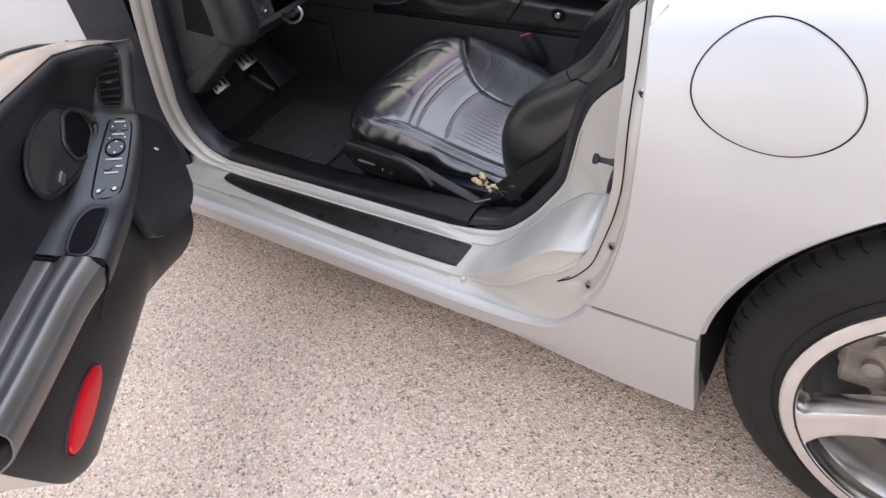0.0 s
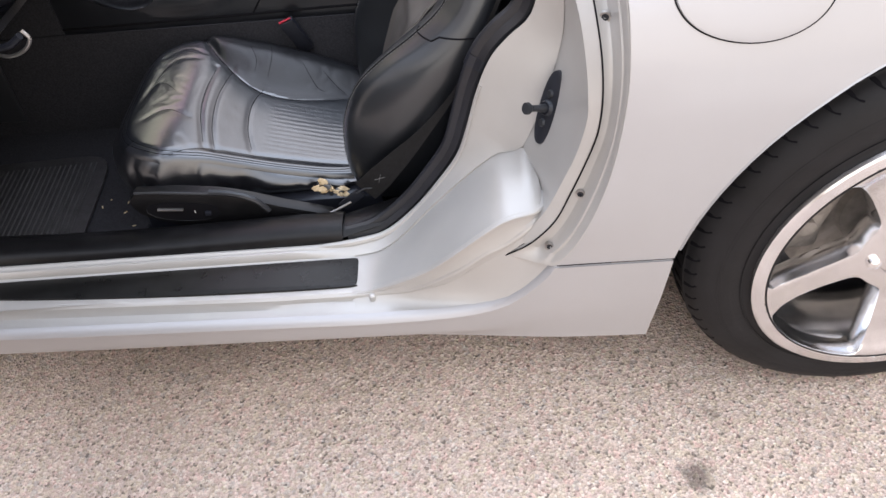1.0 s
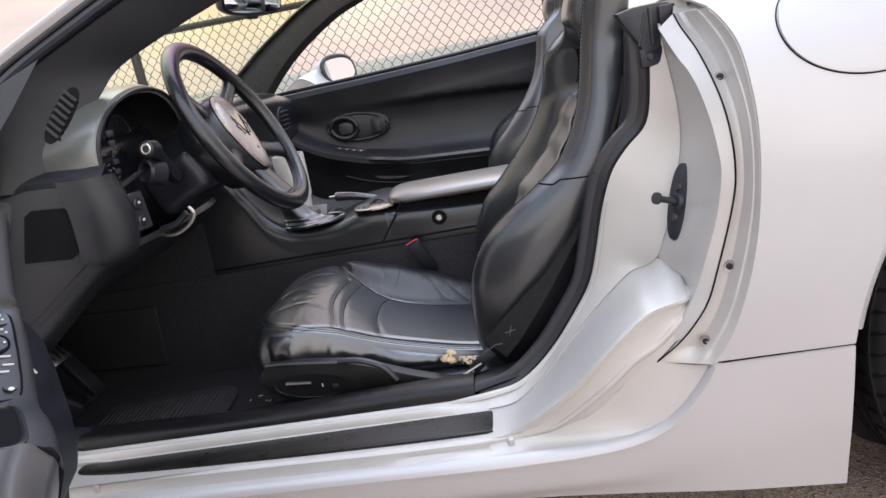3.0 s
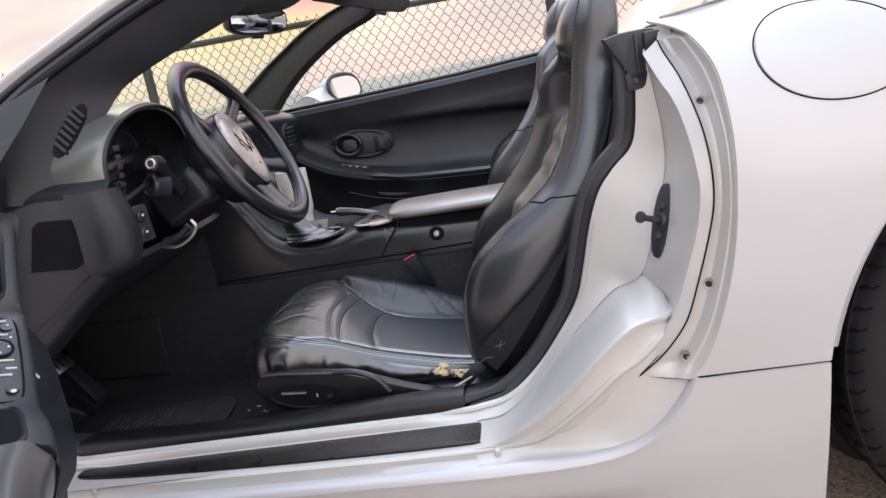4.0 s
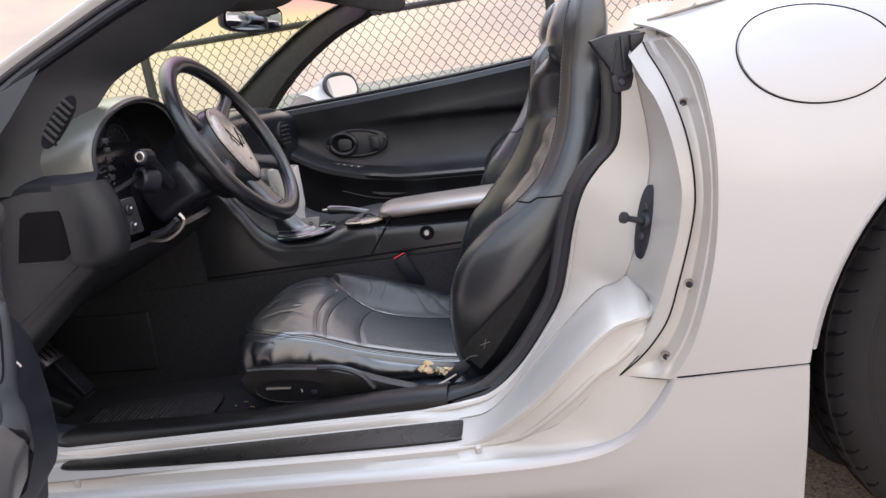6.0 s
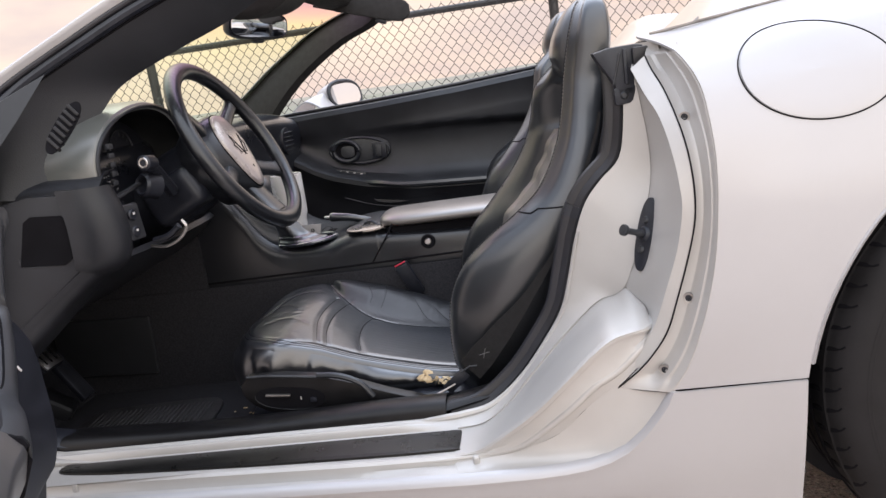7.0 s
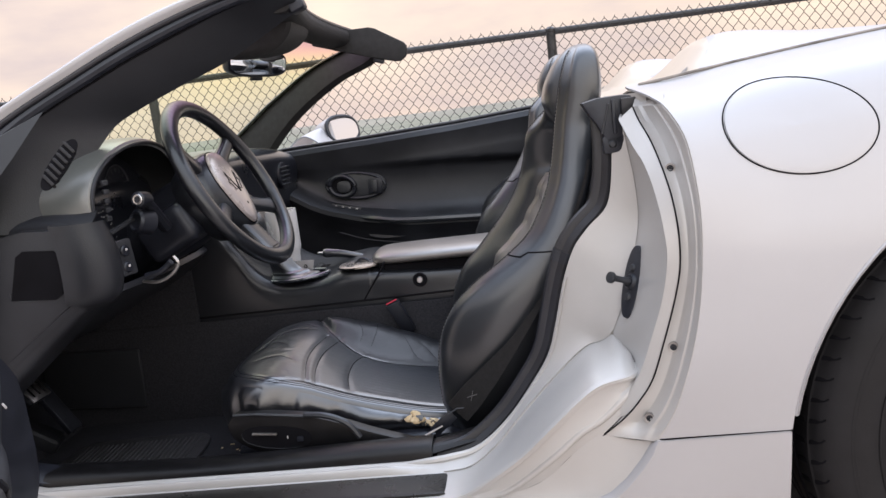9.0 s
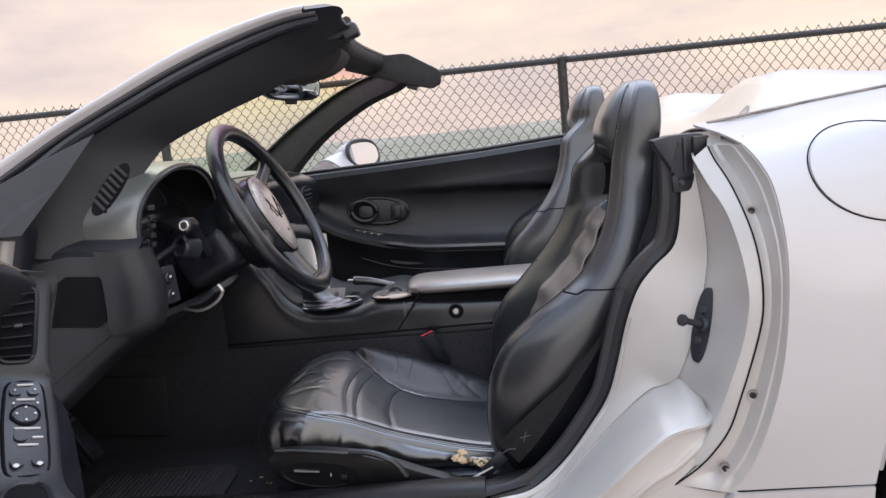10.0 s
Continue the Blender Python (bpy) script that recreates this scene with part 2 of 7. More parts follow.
BOWL = material("grey_handle_bowl", (0.034, 0.035, 0.038), 0.34, var=0.2, scale=14, rough_var=0.08, bump=0.1, bump_scale=500, spec=0.6)
LENS = material("mid_grey_plastic", (0.085, 0.086, 0.090), 0.36, var=0.2, scale=14, rough_var=0.08, spec=0.8)


STAINS = ((0.060, -0.145, 0.028, 0.42), (0.118, -0.032, 0.014, 0.60), (-0.139, -0.109, 0.012, 0.70))


def ground_material():
    m = material("exposed_aggregate", (0.36, 0.32, 0.28), 0.85)
    nt, b = m.node_tree, m.node_tree.nodes["Principled BSDF"]
    co = nt.nodes.new("ShaderNodeTexCoord")
    vor = nt.nodes.new("ShaderNodeTexVoronoi")
    vor.inputs["Scale"].default_value = 235
    vor.inputs["Randomness"].default_value = 1.0
    nt.links.new(co.outputs["Object"], vor.inputs["Vector"])
    sep = nt.nodes.new("ShaderNodeSeparateColor")
    nt.links.new(vor.outputs["Color"], sep.inputs["Color"])
    ramp = nt.nodes.new("ShaderNodeValToRGB")
    e = ramp.color_ramp.elements
    e[0].position, e[0].color = 0.0, (0.20, 0.165, 0.145, 1)
    e[1].position, e[1].color = 1.0, (0.77, 0.67, 0.615, 1)
    for p, c in ((0.05, (0.27, 0.215, 0.19, 1)), (0.10, (0.455, 0.36, 0.315, 1)), (0.5, (0.565, 0.455, 0.405, 1)), (0.8, (0.67, 0.54, 0.485, 1))):
        k = e.new(p)
        k.color = c
    nt.links.new(sep.outputs[0], ramp.inputs["Fac"])
    big = nt.nodes.new("ShaderNodeTexNoise")
    big.inputs["Scale"].default_value, big.inputs["Detail"].default_value = 1.7, 8
    nt.links.new(co.outputs["Object"], big.inputs["Vector"])
    br = nt.nodes.new("ShaderNodeMapRange")
    br.inputs["From Min"].default_value, br.inputs["From Max"].default_value = 0.3, 0.7
    br.inputs["To Min"].default_value, br.inputs["To Max"].default_value = 0.82, 1.12
    nt.links.new(big.outputs["Fac"], br.inputs["Value"])
    fine = nt.nodes.new("ShaderNodeTexNoise")
    fine.inputs["Scale"].default_value, fine.inputs["Detail"].default_value = 420, 3
    nt.links.new(co.outputs["Object"], fine.inputs["Vector"])
    fr = nt.nodes.new("ShaderNodeMapRange")
    fr.inputs["To Min"].default_value, fr.inputs["To Max"].default_value = 0.6, 1.4
    nt.links.new(fine.outputs["Fac"], fr.inputs["Value"])
    mu = nt.nodes.new("ShaderNodeMath")
    mu.operation = "MULTIPLY"
    nt.links.new(br.outputs["Result"], mu.inputs[0])
    nt.links.new(fr.outputs["Result"], mu.inputs[1])
    spot = nt.nodes.new("ShaderNodeTexNoise")
    spot.inputs["Scale"].default_value, spot.inputs["Detail"].default_value = 6.0, 2
    nt.links.new(co.outputs["Object"], spot.inputs["Vector"])
    sr = nt.nodes.new("ShaderNodeMapRange")
    sr.inputs["From Min"].default_value, sr.inputs["From Max"].default_value = 0.24, 0.30
    sr.inputs["To Min"].default_value, sr.inputs["To Max"].default_value = 0.55, 1.0
    nt.links.new(spot.outputs["Fac"], sr.inputs["Value"])
    mu2 = nt.nodes.new("ShaderNodeMath")
    mu2.operation = "MULTIPLY"
    nt.links.new(mu.outputs[0], mu2.inputs[0])
    nt.links.new(sr.outputs["Result"], mu2.inputs[1])
    # a few old oil stains
    rag = nt.nodes.new("ShaderNodeTexNoise")
    rag.inputs["Scale"].default_value, rag.inputs["Detail"].default_value = 70, 4
    nt.links.new(co.outputs["Object"], rag.inputs["Vector"])
    stain = mu2
    for sx, sy, sr, dark in STAINS:
        dist = nt.nodes.new("ShaderNodeVectorMath")
        dist.operation = "DISTANCE"
        dist.inputs[1].default_value = (sx, sy, 0.0)
        nt.links.new(co.outputs["Object"], dist.inputs[0])
        edge = nt.nodes.new("ShaderNodeMath")
        edge.operation = "MULTIPLY_ADD"
        edge.inputs[1].default_value = 0.05
        nt.links.new(rag.outputs["Fac"], edge.inputs[0])
        nt.links.new(dist.outputs["Value"], edge.inputs[2])
        fade = nt.nodes.new("ShaderNodeMapRange")
        fade.inputs["From Min"].default_value, fade.inputs["From Max"].default_value = sr + 0.012, sr + 0.032
        fade.inputs["To Min"].default_value, fade.inputs["To Max"].default_value = dark, 1.0
        nt.links.new(edge.outputs[0], fade.inputs["Value"])
        both = nt.nodes.new("ShaderNodeMath")
        both.operation = "MULTIPLY"
        nt.links.new(stain.outputs[0], both.inputs[0])
        nt.links.new(fade.outputs["Result"], both.inputs[1])
        stain = both
    mix = nt.nodes.new("ShaderNodeMix")
    mix.data_type, mix.blend_type = "RGBA", "MULTIPLY"
    mix.inputs[0].default_value = 1.0
    nt.links.new(ramp.outputs["Color"], mix.inputs[6])
    nt.links.new(stain.outputs[0], mix.inputs[7])
    # single stones lean to yellow, pink or grey
    stone = nt.nodes.new("ShaderNodeTexVoronoi")
    stone.inputs["Scale"].default_value = 130
    nt.links.new(co.outputs["Object"], stone.inputs["Vector"])
    sepb = nt.nodes.new("ShaderNodeSeparateColor")
    nt.links.new(stone.outputs["Color"], sepb.inputs["Color"])
    tone = nt.nodes.new("ShaderNodeValToRGB")
    te = tone.color_ramp.elements
    te[0].position, te[0].color = 0.0, (0.80, 0.86, 0.88, 1)
    te[1].position, te[1].color = 1.0, (1.04, 0.94, 0.92, 1)
    for p, c in ((0.25, (0.97, 1.01, 0.90, 1)), (0.5, (1.02, 1.02, 0.98, 1)), (0.75, (0.98, 1.00, 1.0, 1))):
        k = te.new(p)
        k.color = c
    nt.links.new(sepb.outputs[1], tone.inputs["Fac"])
    hue = nt.nodes.new("ShaderNodeMix")
    hue.data_type, hue.blend_type = "RGBA", "MULTIPLY"
    hue.inputs[0].default_value = 1.0
    nt.links.new(mix.outputs[2], hue.inputs[6])
    nt.links.new(tone.outputs["Color"], hue.inputs[7])
    nt.links.new(hue.outputs[2], b.inputs["Base Color"])
    bp = nt.nodes.new("ShaderNodeBump")
    bp.inputs["Strength"].default_value, bp.inputs["Distance"].default_value = 0.7, 0.003
    nt.links.new(vor.outputs["Distance"], bp.inputs["Height"])
    nt.links.new(bp.outputs["Normal"], b.inputs["Normal"])
    return m


GROUND = ground_material()
GRASS = material("dry_grass_land", (0.16, 0.17, 0.12), 0.95, var=0.3, scale=0.02, color2=(0.24, 0.24, 0.19))
HILL = material("hazy_hills", (0.235, 0.225, 0.185), 1.0, var=0.15, scale=0.004)


def glass_material(name, tint, rough=0.0, banded=False):
    m = bpy.data.materials.new(name)
    m.use_nodes = True
    nt = m.node_tree
    nt.nodes.clear()
    out = nt.nodes.new("ShaderNodeOutputMaterial")
    tr = nt.nodes.new("ShaderNodeBsdfTransparent")
    tr.inputs["Color"].default_value = (*tint, 1)
    gl = nt.nodes.new("ShaderNodeBsdfGlossy")
    gl.inputs["Roughness"].default_value = rough
    lw = nt.nodes.new("ShaderNodeLayerWeight")
    lw.inputs["Blend"].default_value = 0.5
    pw = nt.nodes.new("ShaderNodeMath")
    pw.operation = "POWER"
    pw.inputs[1].default_value = 6.0
    nt.links.new(lw.outputs["Facing"], pw.inputs[0])
    fr = nt.nodes.new("ShaderNodeMapRange")
    fr.inputs["To Min"].default_value, fr.inputs["To Max"].default_value = 0.03, 0.30
    nt.links.new(pw.outputs[0], fr.inputs["Value"])
    mx = nt.nodes.new("ShaderNodeMixShader")
    nt.links.new(fr.outputs["Result"], mx.inputs["Fac"])
    nt.links.new(tr.outputs["BSDF"], mx.inputs[1])
    nt.links.new(gl.outputs["BSDF"], mx.inputs[2])
    nt.links.new(mx.outputs["Shader"], out.inputs["Surface"])
    if banded:
        co = nt.nodes.new("ShaderNodeTexCoord")
        sp = nt.nodes.new("ShaderNodeSeparateXYZ")
        nt.links.new(co.outputs["Object"], sp.inputs["Vector"])
        rp = nt.nodes.new("ShaderNodeValToRGB")
        e = rp.color_ramp.elements
        e[0].position, e[0].color = 0.0, (*tint, 1)
        e[1].position, e[1].color = 1.0, (0.70, 0.48, 0.62, 1)
        for p, c in ((0.50, (0.86, 0.90, 0.68, 1)), (0.72, (0.92, 0.84, 0.60, 1)), (0.87, (0.88, 0.66, 0.64, 1))):
            k = e.new(p)
            k.color = c
        mr = nt.nodes.new("ShaderNodeMapRange")
        mr.inputs["From Min"].default_value, mr.inputs["From Max"].default_value = 0.92, 1.078
        nt.links.new(sp.outputs["Z"], mr.inputs["Value"])
        nt.links.new(mr.outputs["Result"], rp.inputs["Fac"])
        nt.links.new(rp.outputs["Color"], tr.inputs["Color"])
    return m


WINDSHIELD = glass_material("windshield_glass", (0.84, 0.90, 0.78), banded=True)
MIRROR = material("mirror_glass", (0.85, 0.86, 0.88), 0.02, 1.0)

# ---- mesh helpers ----
CY = 0.935          # the car's centre line


def part(name, bm, mat, parent=None, label="", sharp=35, smooth=True):
    bmesh.ops.recalc_face_normals(bm, faces=bm.faces)
    me = bpy.data.meshes.new(name)
    bm.to_mesh(me)
    bm.free()
    me.materials.append(mat)
    for p in me.polygons:
        p.use_smooth = smooth
    if smooth:
        me.set_sharp_from_angle(angle=radians(sharp))
    ob = new(name, me)
    if parent:
        ob.parent = parent
    if label:
        ob["label"] = label
    return ob


def empty(name, label, category, group="", kind=""):
    return tagged(new(name), label, category, group, kind)


def cr(points, n=6):
    """A smooth curve through points."""
    p = np.array(points, float)
    q = np.vstack([2 * p[0] - p[1], p, 2 * p[-1] - p[-2]])
    out = []
    for i in range(1, len(q) - 2):
        a, b, c, d = q[i - 1:i + 3]
        for k in range(n):
            t = k / n
            out.append(0.5 * (2 * b + (c - a) * t + (2 * a - 5 * b + 4 * c - d) * t * t + (3 * b - a - 3 * c + d) * t ** 3))
    out.append(p[-1])
    return np.array(out)


def even(points, n):
    """n points evenly spaced along a polyline."""
    p = np.array(points, float)
    s = np.r_[0, np.cumsum(np.linalg.norm(np.diff(p, axis=0), axis=1))]
    return np.array([[np.interp(v, s, p[:, k]) for k in range(p.shape[1])] for v in np.linspace(0, s[-1], n)])


def net(rows, nu=6, nv=6):
    """A smooth grid through a control net of rows of points."""
    first = np.array([cr(r, nv) for r in rows])
    return np.array([cr(first[:, j], nu) for j in range(first.shape[1])]).transpose(1, 0, 2)


def grid(P, wrap_u=False, wrap_v=False, cap=False, bm=None):
    bm = bm or bmesh.new()
    P = np.array(P, float)
    nu, nv = P.shape[:2]
    v = [[bm.verts.new(P[i, j]) for j in range(nv)] for i in range(nu)]
    for i in range(nu if wrap_u else nu - 1):
        for j in range(nv if wrap_v else nv - 1):
            a, b, c, d = v[i][j], v[(i + 1) % nu][j], v[(i + 1) % nu][(j + 1) % nv], v[i][(j + 1) % nv]
            try:
                bm.faces.new((a, b, c, d))
            except ValueError:
                pass
    if cap:
        bm.faces.new(v[0])
        bm.faces.new(v[-1])
    return bm


def sheet(P, thick=0.004, **k):
    """A grid with thickness."""
    bm = grid(P, **k)
    bmesh.ops.recalc_face_normals(bm, faces=bm.faces)
    bm.normal_update()
    faces, rim = bm.faces[:], [e for e in bm.edges if e.is_boundary]
    back = {v: bm.verts.new(v.co - v.normal * thick) for v in bm.verts[:]}
    for f in faces:
        bm.faces.new([back[v] for v in reversed(f.verts)])
    for e in rim:
        a, b = e.verts
        bm.faces.new((a, b, back[b], back[a]))
    return bm


def sweep(path, profile, up=(0, 0, 1), closed=False, cap=True, bm=None, scales=None):
    """A closed 2D profile (side, up) carried along a path."""
    p = np.array(path, float)
    n = len(p)
    rings = []
    for i in range(n):
        a, b = (p[i - 1], p[(i + 1) % n]) if closed else (p[max(0, i - 1)], p[min(n - 1, i + 1)])
        t = Vector(b - a).normalized()
        side = t.cross(Vector(up))
        if side.length < 1e-6:
            side = t.cross(Vector((1, 0, 0)))
        side.normalize()
        u = side.cross(t)
        k = scales[i] if scales is not None else 1.0
        rings.append([Vector(p[i]) + side * (x * k) + u * (y * k) for x, y in profile])
    return grid([[tuple(v) for v in r] for r in rings], wrap_u=closed, wrap_v=True, cap=cap and not closed, bm=bm)


def circle(r, n=10, ry=None):
    return [(r * math.cos(2 * math.pi * k / n), (ry or r) * math.sin(2 * math.pi * k / n)) for k in range(n)]


def tube(path, r, n=8, closed=False, bm=None, scales=None, up=(0, 0, 1)):
    return sweep(path, circle(r, n), up=up, closed=closed, bm=bm, scales=scales)


def rbox(sx, sy, sz, bevel=0.004, segs=2, m=None, bm=None):
    """A box with rounded edges, centred."""
    b = bmesh.new()
    bmesh.ops.create_cube(b, size=1)
    bmesh.ops.scale(b, vec=(sx, sy, sz), verts=b.verts)
    bevel = min(bevel, 0.45 * min(sx, sy, sz))
    bmesh.ops.bevel(b, geom=b.edges[:], offset=bevel, segments=segs, affect="EDGES", profile=0.6)
    if m is not None:
        b.transform(m)
    if bm is None:
        return b
    return merge(bm, b)


def merge(bm, other):
    me = bpy.data.meshes.new("tmp")
    other.to_mesh(me)
    other.free()
    bm.from_mesh(me)
    bpy.data.meshes.remove(me)
    return bm


def lathe(profile, n=32, m=None, bm=None):
    """A profile of (radius, height) turned round z; m places it."""
    P = [[(r * math.cos(2 * math.pi * k / n), r * math.sin(2 * math.pi * k / n), h) for r, h in profile] for k in range(n)]
    b = grid(P, wrap_u=True)
    bmesh.ops.remove_doubles(b, verts=b.verts, dist=1e-6)
    if m is not None:
        b.transform(m)
    return merge(bm, b) if bm is not None else b


def plate(outline, thick, m=None, bevel=0.0, bm=None):
    """A flat outline (x, y) made into a plate of that thickness (upwards in z); m places it."""
    b = bmesh.new()
    f = b.faces.new([b.verts.new((x, y, 0)) for x, y in outline])
    r = bmesh.ops.extrude_face_region(b, geom=[f])
    bmesh.ops.translate(b, vec=(0, 0, thick), verts=[g for g in r["geom"] if isinstance(g, bmesh.types.BMVert)])
    bmesh.ops.recalc_face_normals(b, faces=b.faces)
    if bevel:
        top = [e for e in b.edges if all(v.co.z > thick * 0.5 for v in e.verts)]
        bmesh.ops.bevel(b, geom=top, offset=bevel, segments=2, affect="EDGES", profile=0.6)
    if m is not None:
        b.transform(m)
    return merge(bm, b) if bm is not None else b


def super_ellipse(a, b, p=2.6, n=36):
    out = []
    for k in range(n):
        t = 2 * math.pi * k / n
        c, s = math.cos(t), math.sin(t)
        out.append((a * math.copysign(abs(c) ** (2 / p), c), b * math.copysign(abs(s) ** (2 / p), s)))
    return out


def axes(origin, x, y):
    """The pose whose x and y axes point along the given directions."""
    x = Vector(x).normalized()
    z = x.cross(Vector(y)).normalized()
    y = z.cross(x)
    return Matrix.Translation(origin) @ Matrix((x, y, z)).transposed().to_4x4()


def smooth01(t):
    t = np.clip(t, 0, 1)
    return t * t * (3 - 2 * t)


def mirrored(P):
    P = np.array(P, float).copy()
    P[..., 1] = 2 * CY - P[..., 1]
    return P

# ---- ground, distance, fence ----
def far_ground():
    xs = np.r_[-2500, -800, -200, -60, -20, 0, 20, 60, 200, 800, 2500]
    ys = np.r_[-2500, -800, -200, -60, -10, 5.5, 12, 40, 120, 400, 1000, 2500]
    P = [[(x, y, -0.03 if y < 5 else -0.03 - 2.0 * smooth01((y - 8) / 60)) for y in ys] for x in xs]
    return tagged(part("ground", grid(P), GRASS), "green open land reaching to the horizon", "ground", kind="structure")


def pavement():
    xs, ys = np.linspace(-24, 24, 25), np.linspace(-24, 5.3, 16)
    P = [[(x, y, 0.0) for y in ys] for x in xs]
    return tagged(part("pavement", sheet(P, 0.028), GROUND), "light tan exposed-aggregate car park paving", "pavement", kind="structure")


def hills():
    random.seed(4)
    xs = np.linspace(-2400, 2400, 97)
    top = [16 + 3 * math.sin(x * 0.0016 + 1) + 2.0 * math.sin(x * 0.0071) + random.uniform(-0.8, 0.8) for x in xs]
    P = [[(x, 2000 + 120 * k, -4 + (h + 4) * math.sin(k * math.pi / 4)) for k in range(5)] for x, h in zip(xs, top)]
    return tagged(part("backdrop", grid(P), HILL), "hazy grey-green wooded hills far away", "hills", kind="structure")


far_ground(), pavement(), hills()

FY, FTOP, SPACING = 4.5, 1.30, 3.0


def chain_fence():
    f = empty("chain_link_fence", "black vinyl-coated chain-link fence with round posts beside the paving", "fence")
    f.location = (0, FY, 0)
    post_mesh = None
    for k in range(-3, 4):
        if post_mesh is None:
            bm = lathe([(0, 0), (0.034, 0), (0.034, FTOP - 0.005), (0.040, FTOP), (0.040, FTOP + 0.018), (0.02, FTOP + 0.034), (0, FTOP + 0.036)], 16)
            ob = part("post", bm, POST, f)
            post_mesh = ob.data
        else:
            ob = new("post", post_mesh)
            ob.parent = f
        ob.location = (0.04 + k * SPACING, 0.045, 0)
    part("top_rail", tube([(x, 0.045, FTOP) for x in np.linspace(-9.2, 9.2, 12)], 0.024, 10), POST, f)
    bm = bmesh.new()
    p, rise = 0.036, 0.047
    for i in range(int(18 / p)):
        x0 = -9 + i * p
        path = []
        z, k = 0.03, 0
        while z < FTOP + 0.075:
            side = 1 if (k + i) % 2 else -1
            for s in (-0.010, 0.010):
                path.append((x0 + side * p / 2, 0.003 * side, z + s * 0.5))
            z += rise
            k += 1
        sweep(path, circle(0.0022, 4), bm=bm, up=(0, 1, 0))
    part("wire_mesh", bm, VINYL, f)["kind"] = "stuff"
    return f


chain_fence()

# ---- the car: body ----
car = empty("sports_car", "silver two-seat sports car, roof off, driver door wide open", "car")

HUB = (0.367, 0.0, 0.332)
FRONT_X = 0.367 - 2.654
ARCH = 0.365
Z1 = (0.0, 0.14, 0.25, 0.36, 0.40, 0.45, 0.50, 0.55, 0.604, 0.658, 0.705, 0.752, 0.79, 0.806, 0.815, 0.822, 0.84)
Y1 = (0.06, 0.044, 0.020, 0.004, -0.003, -0.010, -0.012, -0.011, -0.009, -0.004, 0.009, 0.034, 0.079, 0.125, 0.18, 0.25, 0.30)
Z2 = (0.0, 0.14, 0.25, 0.36, 0.48, 0.60, 0.65, 0.70, 0.75, 0.78, 0.80, 0.82, 0.836, 0.852, 0.87)
Y2 = (0.06, 0.044, 0.020, 0.002, -0.006, 0.000, 0.011, 0.026, 0.046, 0.064, 0.080, 0.106, 0.152, 0.25, 0.33)


TOP_T = ((-0.2, -0.1, 0.0, 0.14, 0.28, 0.45, 0.9, 1.2), (0.816, 0.823, 0.835, 0.850, 0.862, 0.872, 0.868, 0.84))


def smooth_table(zs, ys):
    t = cr(list(zip(zs, ys)), 8)
    return t[:, 0], t[:, 1]


Z1, Y1 = smooth_table(Z1, Y1)
Z2, Y2 = smooth_table(Z2, Y2)
TOP_T = smooth_table(*TOP_T)


def top_z(x):
    """Height of the seam between quarter and deck."""
    return float(np.interp(x, *TOP_T))


def body_y(x, z):
    a = float(np.interp(z, Z1, Y1))
    zz = z + (0.852 - top_z(x)) * float(smooth01((z - 0.62) / 0.2))
    b = float(np.interp(zz, Z2, Y2))
    k = float(smooth01((x + 0.14) / 0.17))
    y = a * (1 - k) + b * k
    if x > 0.7:
        y += 0.16 * ((x - 0.7) / 0.55) ** 2
    if x < -0.45:
        y += 0.022 * min(1.0, (-0.45 - x) / 0.7)
    if x < -1.7:
        y += 0.05 * ((-1.7 - x) / 1.2) ** 2
    return y


FRONT_EDGE = [(0.364, -0.164), (0.402, -0.143), (0.449, -0.127), (0.499, -0.113), (0.549, -0.103), (0.604, -0.097), (0.658, -0.094), (0.705, -0.095), (0.752, -0.099), (0.79, -0.112), (0.806, -0.124), (0.822, -0.134), (0.86, -0.134)]


FRONT_EDGE = [tuple(p) for p in cr(FRONT_EDGE, 6)]


def front_x(z):
    return float(np.interp(z, [p[0] for p in FRONT_EDGE], [p[1] for p in FRONT_EDGE]))


def quarter():
    cols = []
    w = np.linspace(0, 1, 34)
    w = 1 - (1 - w) ** 1.5
    for u in np.linspace(0, 1, 14):
        col = []
        for v in w:
            z = 0.3655 + (top_z(-0.1 + 0.1 * u) - 0.3655) * v
            x = front_x(z) * (1 - u) + 0.001 * u
            col.append((x, body_y(x, z), z))
        cols.append(col)
    for a in np.linspace(0.03, 1, 40):
        x = HUB[0] - ARCH * math.cos(math.pi * a)
        zb = max(0.3655, HUB[2] + math.sqrt(max(0, ARCH ** 2 - (x - HUB[0]) ** 2)))
        cols.append([(x, body_y(x, zb + (top_z(x) - zb) * v), zb + (top_z(x) - zb) * v) for v in w])
    for x in np.linspace(0.745, 1.25, 10):
        zb = 0.30
        cols.append([(x, body_y(x, zb + (top_z(x) - zb) * v), zb + (top_z(x) - zb) * v) for v in w])
    return np.array(cols)


def arch_lip(cx):
    """The rolled edge round a wheel opening."""
    rows = []
    for a in np.linspace(-0.10, 1.10, 50):
        t = math.pi * (1 - a)
        x, z = cx + ARCH * math.cos(t), HUB[2] + ARCH * math.sin(t)
        if z < (0.366 if x < cx and cx > 0 else 0.2):
            continue
        y = body_y(x if cx > 0 else x, max(z, 0.15))
        rows.append([(x, y, z), (x + 0.004 * math.cos(t + math.pi), y + 0.004, z - 0.004 * math.sin(t)), (x - 0.004 * math.cos(t), y + 0.045, z - 0.004 * math.sin(t))])
    return rows


Q = quarter()
part("rear_quarter_panel", sheet(Q, 0.003), SILVER, car)
part("rear_quarter_panel", sheet(mirrored(Q), 0.003), SILVER, car)
